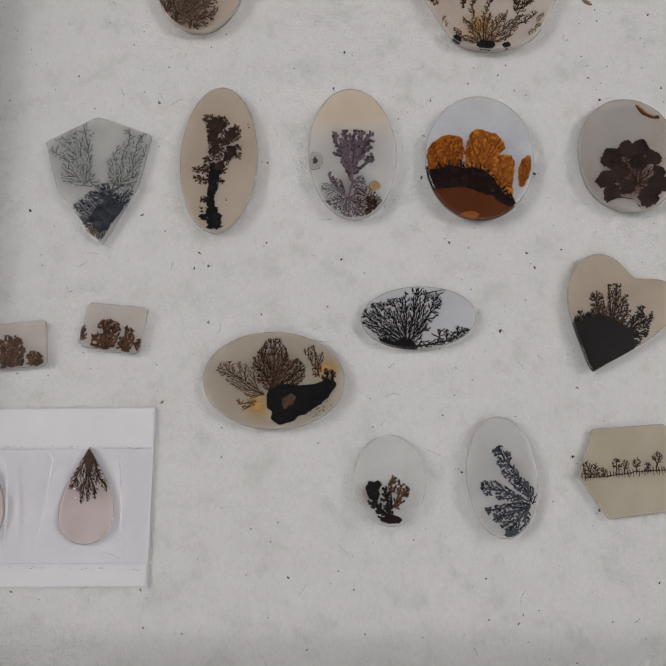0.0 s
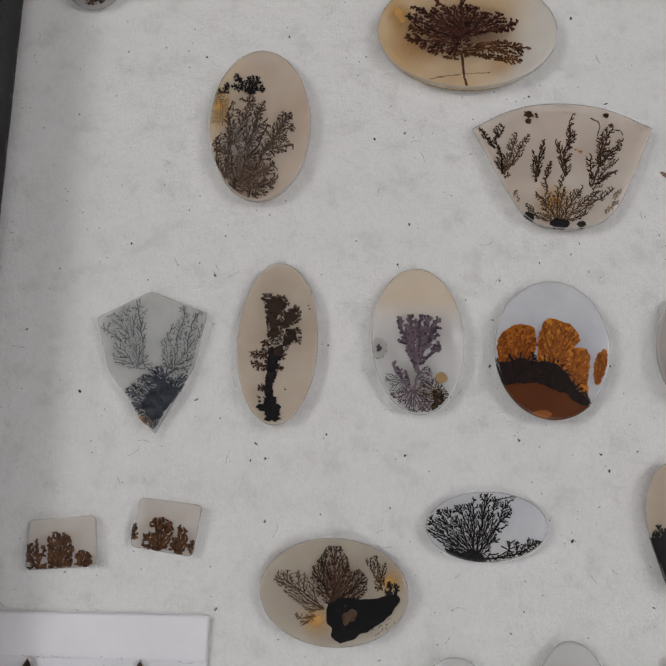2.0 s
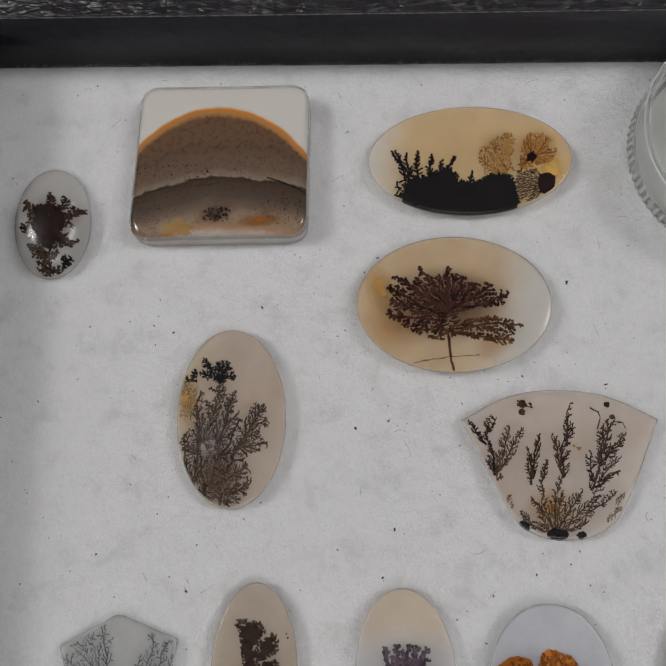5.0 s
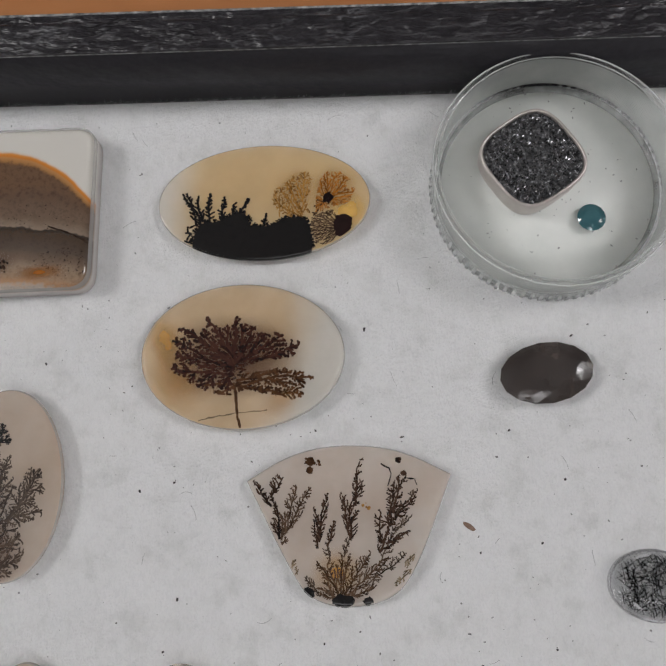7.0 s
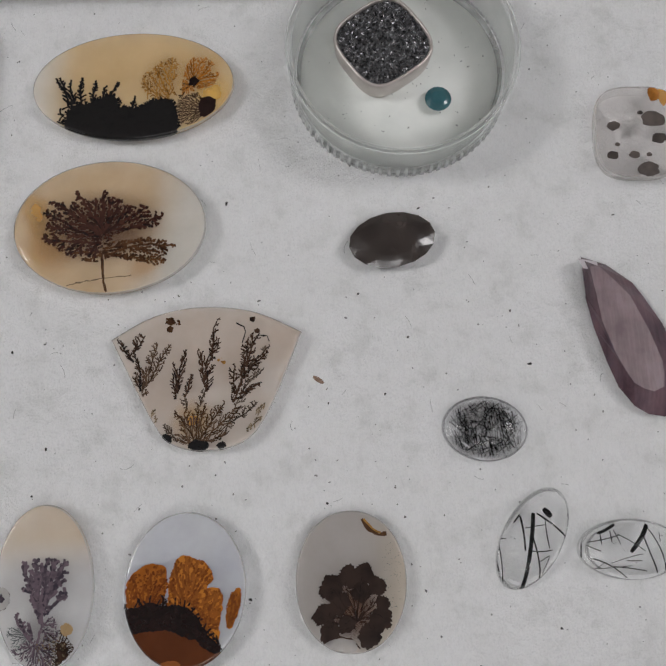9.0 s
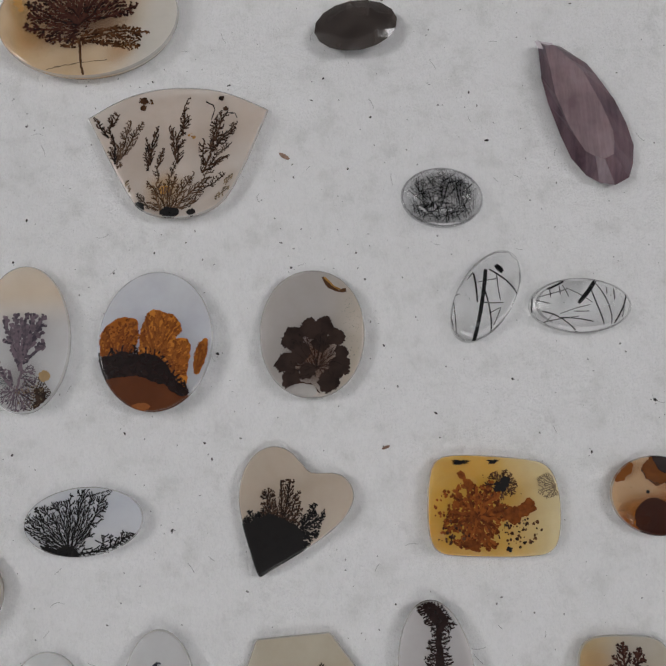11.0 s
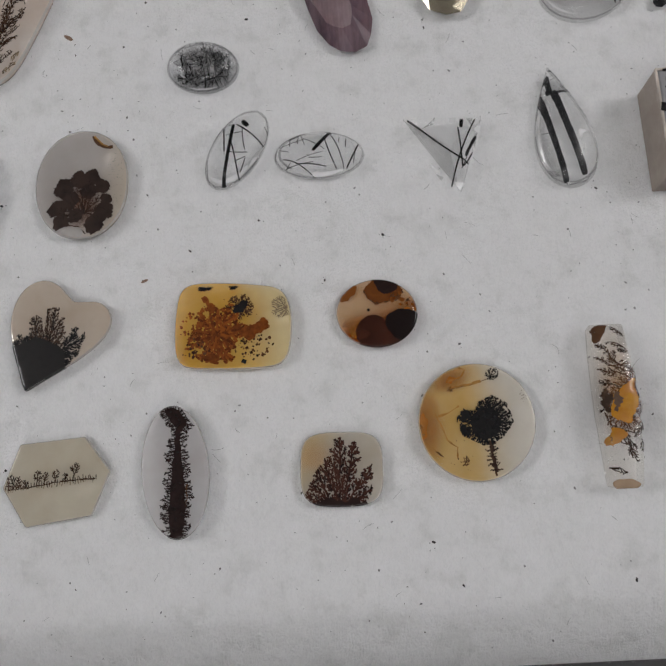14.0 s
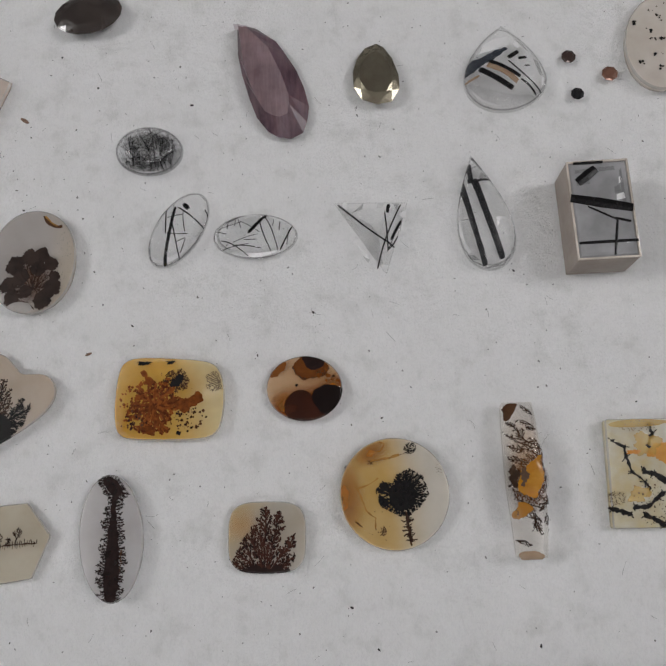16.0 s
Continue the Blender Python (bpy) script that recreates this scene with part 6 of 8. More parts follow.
s.patch(INK_UMBER, [(-20.5, -122.2), (-19.6, -121.2), (-18.3, -121.2), (-17.2, -122.0), (-17.7, -122.7), (-19.6, -122.7)], 0.2, 0.1)
s.done()

# white oval with a blue-grey fern
s = Stone("blue_fern_cabochon", "milky oval agate with branching blue-black fern", -1.6, -115.7, ellipse(9.3, 5.5, 91), 3.2, LOW, agate("milky_fern_agate", (0.726, 0.726, 0.726), (0.815, 0.815, 0.815), 60, 0.6), seed=20)
s.dendrite(INK_BLUE, [(2.7, -119.3, 124, 11.5), (2.7, -119.1, 110, 10.5), (2.5, -119.4, 142, 10), (2.5, -119.5, 160, 9), (2.4, -119.9, 188, 8), (2.4, -120.0, 205, 8), (2.3, -120.1, 236, 8), (2.3, -120.1, 254, 6)], [[(-4.7, -112.4), (-3.9, -111.1), (-2.7, -111.5), (-1.8, -110.8), (-0.6, -111.2), (0.6, -112.8), (0.9, -115.3), (3.2, -117.4), (2.7, -119.5), (-0.2, -117.3), (-2.8, -115.5)], [(-5.7, -116.4), (-3.8, -115.6), (-1.0, -117.3), (2.4, -119.4), (1.8, -120.3), (-1.8, -119.4), (-4.6, -118.5)], [(-4.7, -120.4), (-1.8, -119.7), (2.4, -120.1), (2.2, -122.3), (0.8, -123.8), (-0.7, -124.9), (-2.4, -123.2), (-4.2, -121.6)]], 0.58, 0.36, 0.22, 44, 0.2, 3)
s.patch(INK_BLUE, [(-2.0, -124.2), (-0.7, -123.7), (0.8, -123.8), (-0.1, -124.9), (-1.4, -125.0)], 0.2, 0.15)
s.dendrite(INK, [(2.7, -119.8, 100, 2.6), (2.7, -119.9, 60, 1.4)], [[(1.5, -116.9), (3.6, -117.0), (3.5, -120.4), (1.8, -120.4)]], 0.4, 0.22, 0.14, 45, 0.15, 2)
s.done()

# hexagon
XC = (19.5, -115.0)
s = Stone("hexagonal_agate", "thin greenish-beige hexagonal agate with a row of dark shrubs", *XC, rounded(local(*XC, [(10.2, -115.6), (14.3, -122.3), (25.5, -120.9), (28.6, -113.7), (24.2, -107.7), (13.0, -108.4)]), 0.7), 2.0, FLAT, GREENISH, seed=22)
s.line(INK_DARKBROWN, [(11.1, -116.0), (15.3, -115.6), (20.4, -115.0), (26.1, -114.8)], 0.2, 0.5)
for root, reg in (((12.7, -115.9), [((12.2, -114.6), 1.6, 1.3, 0)]), ((11.4, -116.0), [((11.4, -115.2), 0.8, 1.2, 0)]), ((16.0, -115.5), [((16.3, -114.0), 0.8, 1.1, 0)]), ((17.3, -115.3), [((17.5, -114.0), 0.7, 0.8, 0)]), ((19.2, -115.2), [((19.3, -113.7), 0.7, 0.9, 0)]), ((22.2, -114.9), [((22.5, -112.9), 1.0, 1.0, 0)]), ((20.7, -115.0), [((20.9, -114.1), 0.6, 0.6, 0)]), ((14.3, -115.8), [((14.1, -115.0), 0.7, 0.7, 0)])):
    s.grow(INK_DARKBROWN, [root], reg, 70, 0.24, 0.3, kill=0.24)
for i in range(36):
    px = 10.8 + i * 0.44
    s.branch(INK_DARKBROWN, px - XC[0], -115.9 + i * 0.033 - XC[1], radians(90 + s.rng.uniform(-15, 15)), s.rng.uniform(0.4, 1.0), 0.16, 0, 0.3, 40, 0.3)
    s.branch(INK_OLIVE, px - XC[0], -115.9 + i * 0.033 - XC[1], radians(-90 + s.rng.uniform(-15, 15)), s.rng.uniform(0.2, 0.7), 0.14, 0, 0.3, 40, 0.3)
s.done()

# tall white oval with a centipede-like stripe
s = Stone("striped_oval_cabochon", "tall milky oval agate with ragged black stripe", 39.8, -114.5, ellipse(11.0, 5.7, 93), 3.6, LOW, agate("stripe_agate", (0.708, 0.68, 0.68), (0.782, 0.768, 0.768), 60, 0.6), seed=23)
s.wrap = 1.03
stripe = [(38.0, -104.2), (39.5, -103.7), (41.2, -104.8), (42.2, -106.9), (40.9, -107.5), (40.8, -109.9), (41.2, -113.1), (41.4, -116.9), (41.6, -121.3), (41.3, -123.4), (40.7, -125.9), (39.5, -126.0), (38.8, -123.8), (38.7, -120.6), (39.2, -116.2), (39.6, -112.4), (40.0, -108.6), (39.9, -106.8), (38.7, -105.5)]
s.patch(INK_UMBER, stripe, 0.12, 0.08)
s.shore(INK_UMBER, stripe, [[(37.2, -103.3), (40.5, -103.3), (43.3, -107.1), (42.2, -108.0), (42.7, -110.6), (43.2, -114.4), (43.2, -120.7), (42.3, -125.0), (39.4, -126.1), (37.1, -123.6), (36.6, -119.3), (37.5, -114.3), (38.3, -109.2), (38.7, -107.3), (37.4, -105.6)]], 0.5, 1.4, 0.36, width=0.19, tip=0.19, clear=0.12, levels=1, knob=1.2)
s.line(INK_BROWN, [(41.8, -116.6), (41.8, -119.1), (41.3, -121.3)], 0.22, 0.5)
s.done()

# amber cushion
AC = (50.2, -90.0)
s = Stone("amber_cushion_agate", "amber-yellow cushion agate with rust and black moss", *AC, smooth_outline(local(*AC, [(40.2, -86.0), (39.7, -93.2), (40.6, -96.8), (44.4, -97.5), (55.0, -98.0), (58.9, -97.3), (60.2, -93.6), (60.4, -87.4), (58.9, -84.0), (55.0, -83.0), (45.0, -82.0), (41.4, -82.6)])), 3.0, FLAT, AMBER, seed=24)
MOSS = inked("rust_moss", (0.075, 0.019, 0.005), (0.24, 0.066, 0.012), 0.15, 900)
s.dendrite(MOSS, [(47.4, -91.6, 0, 6), (47.4, -91.6, 16, 6), (47.4, -91.6, 32, 6), (47.4, -91.6, 70, 6), (47.4, -91.6, 90, 6), (47.4, -91.6, 112, 6), (47.4, -91.6, 130, 6), (47.4, -91.6, 150, 6), (47.4, -91.6, 170, 6), (47.4, -91.6, 190, 6), (47.4, -91.6, 208, 6), (47.4, -91.6, 226, 6), (47.4, -91.6, 244, 6), (47.4, -91.6, 262, 6), (47.4, -91.6, 280, 6), (47.4, -91.6, 300, 6), (47.4, -91.6, 322, 6), (47.4, -91.6, 342, 6), (47.7, -91.7, 18, 10), (47.1, -91.3, 118, 9)], [[(44.4, -84.6), (46.5, -84.9), (48.0, -87.6), (48.8, -85.2), (50.8, -85.6), (51.3, -87.7), (50.9, -89.7), (53.8, -90.6), (55.6, -88.9), (56.8, -89.9), (56.1, -91.6), (53.7, -92.9), (50.5, -93.2), (51.1, -96.1), (48.8, -96.9), (44.8, -96.4), (42.9, -95.0), (41.6, -94.2), (42.2, -92.2), (43.8, -89.5), (44.3, -87.5)]], 0.75, 0.34, 0.36, 42, 0.2, 3, 9.0, knob=1.5)
s.patch(MOSS, [(51.1, -91.1), (53.5, -90.1), (55.4, -89.2), (56.7, -89.8), (56.2, -91.4), (53.7, -92.7), (51.4, -92.6)], 0.25, 0.15)
s.patch(MOSS, [(44.8, -84.9), (46.1, -85.1), (47.3, -87.2), (46.9, -88.1), (45.5, -86.1)], 0.25, 0.15)
s.patch(MOSS, [(44.5, -95.3), (47.6, -94.7), (47.8, -96.5), (45.0, -96.4)], 0.25, 0.15)
s.dendrite(INK_BROWN, [(51.4, -87.0, 0, 2.6), (51.4, -87.0, 40, 2.6), (51.4, -87.0, 75, 2.6), (51.4, -87.0, 110, 2.6), (51.4, -87.0, 150, 2.6), (51.4, -87.0, 190, 2.6), (51.4, -87.0, 230, 2.6), (51.4, -87.0, 270, 2.6), (51.4, -87.0, 310, 2.6), (51.4, -87.0, 340, 2.6)], [[(48.7, -86.2), (50.2, -84.9), (52.5, -84.6), (54.1, -86.4), (53.6, -88.4), (51.2, -89.4), (48.9, -88.3)]], 0.4, 0.2, 0.16, 40, 0.14, 2)
s.patch(INK, [(50.4, -86.6), (51.4, -86.0), (52.8, -86.2), (52.8, -87.4), (51.3, -88.0), (50.3, -87.7)], 0.35, 0.25)
s.dendrite(INK_OLIVE, [(59.7, -87.6, 105, 3.2), (59.7, -87.6, 125, 3.2), (59.7, -87.6, 145, 3.2), (59.7, -87.6, 165, 3.2), (59.7, -87.6, 185, 3.2), (59.7, -87.6, 205, 3.2), (59.7, -87.6, 225, 3.2), (59.7, -87.6, 245, 3.2)], [[(56.9, -86.2), (58.6, -85.2), (60.1, -86.6), (60.1, -89.0), (58.2, -89.4), (57.0, -88.6)]], 0.4, 0.16, 0.1, 36, 0.14, 2)
s.specks(INK_RUSTY, (53.6, -93.9), 3.4, 2.2, 44, 0.2)
s.specks(INK_RUSTY, (43.6, -94.2), 2.4, 2.2, 34, 0.2)
s.specks(MOSS, (43.8, -90.2), 3.0, 3.0, 40, 0.22)
s.blob(INK, (45.5, -83.3), 1.2, 0.4, 0.4, fine=0.3)
s.blob(INK, (50.4, -83.4), 0.8, 0.3, 0.4, fine=0.3)
s.blob(INK, (51.9, -96.6), 0.5, 0.38, 0.3)
s.specks(INK_DARKBROWN, (53.3, -94.0), 2.0, 2.6, 34, 0.15)
s.specks(INK_DARKBROWN, (49.3, -90.0), 7.0, 5.0, 40, 0.08)
s.done()

# brown spotted oval
s = Stone("spotted_brown_cabochon", "small brown spotted agate oval, orange bands and black eyes", 75.1, -89.5, ellipse(7.0, 6.0, -3), 2.6, LOW, agate("tortoise_agate", (0.58, 0.4, 0.25), (0.64, 0.49, 0.36), 90, 0.95, grad=(-70, -2, 2, (0.26, 0.07, 0.008))), seed=25)
TORT = inked("tortoise_brown", (0.07, 0.02, 0.006), (0.2, 0.065, 0.014), 0.08, 260, 0.88)
MAHOGANY = inked("mahogany_area", (0.032, 0.01, 0.007), (0.08, 0.025, 0.013), 0.08, 260, 0.9)
DEEP = inked("tortoise_deep_brown", (0.03, 0.009, 0.004), (0.055, 0.015, 0.006), 0.08, 300, 0.9)
s.wrap = 1.06
s.smoke(SMOKE_RUST, (72.8, -92.1), 5.4, 3.4, 5)
s.smoke(SMOKE_RUST, (76.8, -86.2), 3.6, 2.6)
s.smoke(SMOKE_RUST, (70.8, -85.6), 2.2, 1.4, 30)
s.smoke(SMOKE_RUST, (80.3, -89.8), 2.6, 2.6)
s.smoke(SMOKE_RUST, (72.7, -93.3), 4.6, 2.8, 5)
s.smoke(SMOKE_BROWN, (75.4, -94.3), 4.6, 2.6, 5)
s.smoke(SMOKE_BROWN, (79.0, -92.5), 3.6, 3.4)
s.patch(MAHOGANY, [(71.3, -92.4), (72.2, -90.7), (73.6, -89.8), (75.2, -89.9), (76.4, -90.8), (77.0, -92.6), (79.4, -94.2), (78.0, -95.8), (74.4, -96.0), (71.6, -94.6)], 0.1, 0.04, 0.01)
s.patch(TORT, [(72.9, -86.0), (73.9, -87.4), (75.7, -88.0), (77.6, -87.7), (79.2, -86.8), (80.0, -85.4), (78.6, -84.0), (74.6, -83.4), (73.2, -84.4)], 0.3, 0.16, 0.01)
s.patch(TORT, [(69.0, -87.0), (70.4, -87.0), (71.9, -85.6), (72.0, -84.4), (70.6, -84.6), (69.2, -86.0)], 0.3, 0.18, 0.01)
s.patch(INK_UMBER, [(76.3, -91.5), (77.2, -89.6), (79.6, -89.0), (81.9, -89.6), (83.1, -91.9), (81.2, -94.8), (77.8, -94.4)], 0.12, 0.04, 0.09)
s.patch(INK_UMBER, [(74.8, -84.4), (75.1, -82.8), (77.5, -82.4), (79.3, -83.9), (78.7, -85.9), (76.2, -86.4)], 0.12, 0.04, 0.09)
s.specks(TORT, (80.1, -87.1), 2.4, 2.0, 24, 0.3)
s.wrap = 0.975
s.blob(INK, (73.7, -88.9), 0.28, 0.28, 0.1)
s.specks(INK_DARKBROWN, (70.8, -88.3), 1.5, 1.5, 3, 0.1)
s.specks(DEEP, (80.6, -88.2), 1.2, 0.8, 12, 0.1)
s.done()

# fern cushion
FC = (67.5, -115.6)
s = Stone("fern_cushion_agate", "small grey-beige cushion agate with dark fern", *FC, ellipse(6.9, 6.1, -2, power=3.6), 2.6, FLAT, agate("fern_cushion_body", (0.565, 0.508, 0.423), (0.652, 0.609, 0.552), 70, 0.78, grad=(150, 1, 7, (0.586, 0.471, 0.286))), seed=26)
s.smoke(SMOKE_HONEY, (63.0, -113.3), 3.0, 3.0)
s.wrap = 0.99
s.dendrite(INK_PLUM, [(66.7, -121.7, 104, 13), (66.7, -121.7, 117, 12), (66.4, -121.7, 131, 11), (66.1, -121.7, 148, 8), (65.8, -121.7, 166, 6), (67.0, -121.8, 88, 12), (67.3, -121.8, 72, 11), (67.7, -121.8, 54, 8), (68.0, -121.8, 30, 6)], [[(60.8, -121.4), (61.3, -119.0), (63.0, -115.9), (64.7, -114.0), (65.1, -111.2), (67.4, -110.3), (71.9, -110.7), (73.1, -113.0), (72.7, -118.3), (71.7, -121.5), (67.6, -122.1)]], 0.62, 0.4, 0.24, 40, 0.2, 3)
s.patch(INK_UMBER, [(61.7, -121.1), (64.0, -120.3), (66.5, -120.6), (69.0, -120.6), (71.5, -121.1), (70.8, -122.1), (62.6, -121.9)], 0.35, 0.2)
s.done()

# round agate with one tree
s = Stone("round_tree_cabochon", "round honey-edged agate disc with a single black tree", 90.4, -109.2, ellipse(9.7, 9.8, 0), 3.2, FLAT, HONEY, seed=27)
core = [(89.2, -108.3), (90.8, -107.0), (92.8, -106.7), (94.3, -108.3), (94.4, -110.3), (93.1, -112.0), (91.2, -112.4), (89.4, -111.1)]
s.patch(INK, core, 0.2, 0.12)
for poly in ([(87.3, -108.5), (88.0, -107.2), (89.3, -107.3), (89.4, -108.8), (88.4, -109.5)], [(87.3, -109.8), (88.4, -109.7), (89.5, -110.3), (89.0, -111.4), (87.8, -111.2)]):
    s.patch(INK, poly, 0.25, 0.15)
s.shore(INK, core, [[(87.1, -108.3), (88.2, -106.9), (90.1, -107.4), (90.9, -105.9), (93.3, -104.9), (95.9, -106.6), (96.4, -109.6), (94.8, -111.7), (92.7, -113.2), (91.2, -113.3), (87.9, -111.5), (87.1, -110.2)]], 0.42, 2.8, 0.55, width=0.34, tip=0.2, clear=0.15, levels=3)
s.smoke(SMOKE_RUST, (81.6, -109.6), 3.4, 7.4, 0)
s.smoke(SMOKE_RUST, (86.6, -101.9), 3.6, 2.2, 20)
s.line(INK_BROWN, [(92.2, -112.4), (92.4, -115.0), (92.8, -118.2)], 0.42, 0.2)
s.grow(INK, [(93.3, -101.9)], [((93.6, -101.4), 1.3, 1.0, 30)], 80, 0.2, 0.3, kill=0.26)
s.line(INK_GOLD, [(86.3, -103.3), (88.9, -103.1), (91.6, -102.5)], 0.4, 0.5)
s.line(INK_BROWN, [(87.4, -103.4), (89.7, -103.1), (92.8, -102.2)], 0.15, 0.5)
s.grow(INK_BROWN, [(87.4, -103.3)], [((86.7, -103.6), 1.0, 0.5, 0)], 30, 0.12)
s.line(INK_GOLD, [(86.0, -102.2), (88.3, -101.7), (89.1, -100.5), (88.1, -100.0)], 0.3, 0.6)
s.line(INK_GOLD, [(84.1, -108.0), (86.0, -107.5), (87.6, -106.4)], 0.28, 0.6)
s.line(INK_GOLD, [(83.6, -107.6), (84.4, -109.5), (85.3, -112.1)], 0.18, 0.6)
s.line(INK_GOLD, [(85.4, -112.1), (86.8, -113.3), (86.7, -115.1)], 0.22, 0.6)
s.line(INK_BROWN, [(83.1, -113.7), (84.4, -114.7)], 0.2, 0.6)
s.grow(INK_BROWN, [(87.4, -116.3)], [((88.0, -115.5), 0.7, 0.9, 0)], 36, 0.1)
s.specks(INK_DARKBROWN, (87.1, -114.4), 3.0, 3.0, 12, 0.08)
s.specks(INK, (98.6, -105.4), 0.8, 1.2, 20, 0.06)
trunk = [(92.2, -112.7), (92.4, -114.4), (92.6, -116.0), (92.9, -117.6)]
s.line(INK_DARKBROWN, trunk, 0.55, 0.3)
for a, b in zip(trunk, trunk[1:]):
    for k in range(4):
        px, py = a[0] + (b[0] - a[0]) * k / 4, a[1] + (b[1] - a[1]) * k / 4
        for sd in (-1, 1):
            s.branch(INK_DARKBROWN, px - s.x, py - s.y, radians(90 - sd * 80 + s.rng.uniform(-15, 25)), s.rng.uniform(0.5, 1.3), 0.2, 1, 0.35, 45, 0.45, knob=0.2)
s.done()

# ---- clear and faceted stones ----
TAN = inked("tan_end", (0.3, 0.19, 0.11), (0.42, 0.28, 0.17), 0.1, 400, 0.85)
FLECKED = inked("flecked_black_needle", (0.008, 0.008, 0.009), (0.06, 0.06, 0.064), 0.3, 1400)
QUARTZ = clear("clear_quartz", (1.0, 1.0, 1.0), 0.74, 0.0, 1.6)
QUARTZ_GREY = clear("smoky_quartz", (0.97, 0.97, 0.975), 0.66, 0.0, 1.7)


def needle(ob, a, b, z0, z1, width, mat, label="black needle"):
    """A thin prism between two points of the plan, inside a clear stone."""
    bm = bmesh.new()
    p, q = Vector((*a, z0)), Vector((*b, z1))
    d = (q - p).normalized()
    u = d.cross(Vector((0, 0, 1))).normalized() * width / 2
    v = Vector((0, 0, width * 0.07))
    rows = []
    for f in (0.0, 0.25, 0.5, 0.75, 1.0):
        c = p.lerp(q, f)
        e = 1 - 0.35 * abs(f - 0.5)
        rows.append([bm.verts.new(c + (sx * u + sy * v) * e) for sx, sy in ((-1, 0), (0, -1), (1, 0), (0, 1))])
    for r0, r1 in zip(rows, rows[1:]):
        for i in range(4):
            bm.faces.new((r0[i], r0[(i + 1) % 4], r1[(i + 1) % 4], r1[i]))
    bm.faces.new(rows[0][::-1])
    bm.faces.new(rows[-1])
    return part("needle", bm, mat, ob, smooth=False)


def needles(st, items, mat=INK, under=0.22):
    """Crystal needles just under a clear stone's skin: from, to, width."""
    for a, b, wd in items:
        bm = bmesh.new()
        n = max(3, int(math.hypot(b[0] - a[0], b[1] - a[1]) / 0.45))
        dx, dy = b[0] - a[0], b[1] - a[1]
        d = math.hypot(dx, dy)
        bow = st.rng.gauss(0, 0.02) * d
        last = None
        for i in range(n + 1):
            f = i / n
            o = bow * math.sin(math.pi * f) + st.rng.gauss(0, 0.012 * min(1.0, wd))
            x, y = a[0] - st.x + dx * f - dy / d * o, a[1] - st.y + dy * f + dx / d * o
            h = wd / 2 * st.rng.uniform(0.93, 1.06) * (0.7 if i in (0, n) else 1.0)
            cur = []
            for sd, z in ((-1, 0.0), (0, 0.06), (1, 0.0)):
                px, py, pz = st.lift(x - sd * dy / d * h, y + sd * dx / d * h, -under + z)
                cur.append(bm.verts.new((px, py, max(0.1, pz))))
            if last:
                for k in range(2):
                    bm.faces.new((last[k], last[k + 1], cur[k + 1], cur[k]))
            last = cur
        part("needle", bm, mat, st.ob)


def facet_paint(st, polys, mat, up=-0.1):
    """Small planes under the skin that paint glints and dark facets in colour."""
    for poly in polys:
        bm = bmesh.new()
        bm.faces.new([bm.verts.new(st.lift(x - st.x, y - st.y, up)) for x, y in poly])
        part("facet", bm, mat, st.ob, smooth=False)


s = Stone("needle_quartz_cabochon", "domed grey quartz oval packed with fine black needles", 45.6, -39.6, ellipse(6.9, 5.2, -7), 4.2, DOME, QUARTZ_GREY, seed=30)
mat_stone = s
rng = random.Random(30)
vs, fs = [], []
for _ in range(220):
    a, r = rng.random() * 6.283, math.sqrt(rng.random()) * 0.78
    px, py = 6.9 * r * math.cos(a), 5.2 * r * math.sin(a)
    an = rng.choice((rng.gauss(1.9, 0.3), rng.gauss(0.5, 0.4), rng.random() * 3))
    ln = rng.uniform(1.2, 4.0)
    w2 = rng.uniform(0.03, 0.08)
    zz = rng.uniform(0.3, 2.0)
    ends = []
    for sg in (-1, 1):
        ex, ey = px + sg * ln / 2 * math.cos(an), py + sg * ln / 2 * math.sin(an)
        q = s.rho(ex, ey)
        if q > 0.85:
            ex, ey = ex * 0.85 / q, ey * 0.85 / q
        ends.append((ex, ey))
    k = len(vs)
    ux, uy = -math.sin(an) * w2, math.cos(an) * w2
    for ex, ey in ends:
        vs += [((ex - ux) * MM, (ey - uy) * MM, zz * MM), ((ex + ux) * MM, (ey + uy) * MM, zz * MM), (ex * MM, ey * MM, (zz + w2) * MM)]
    fs += [(k, k + 1, k + 4, k + 3), (k + 1, k + 2, k + 5, k + 4), (k + 2, k, k + 3, k + 5), (k, k + 2, k + 1), (k + 3, k + 4, k + 5)]
me = bpy.data.meshes.new("needle_mat")
me.from_pydata(vs, [], fs)
me.materials.append(INK)
ob = new("needle_mat", me)
ob.parent = s.ob
tagged(ob, "tangle of fine black needles", kind="stuff")

# White and grey that paint the clear stones' glints and shaded edges.
PALE_GLINT = gem("white_inner_fracture", (0.93, 0.93, 0.94), 0.0, 0.1, 0.75, (0.98, 0.98, 0.98), 700)
GLASS_SHADE = gem("grey_inner_shade", (0.1, 0.1, 0.105), 0.0, 0.1, 0.36, (0.3, 0.3, 0.31), 900)


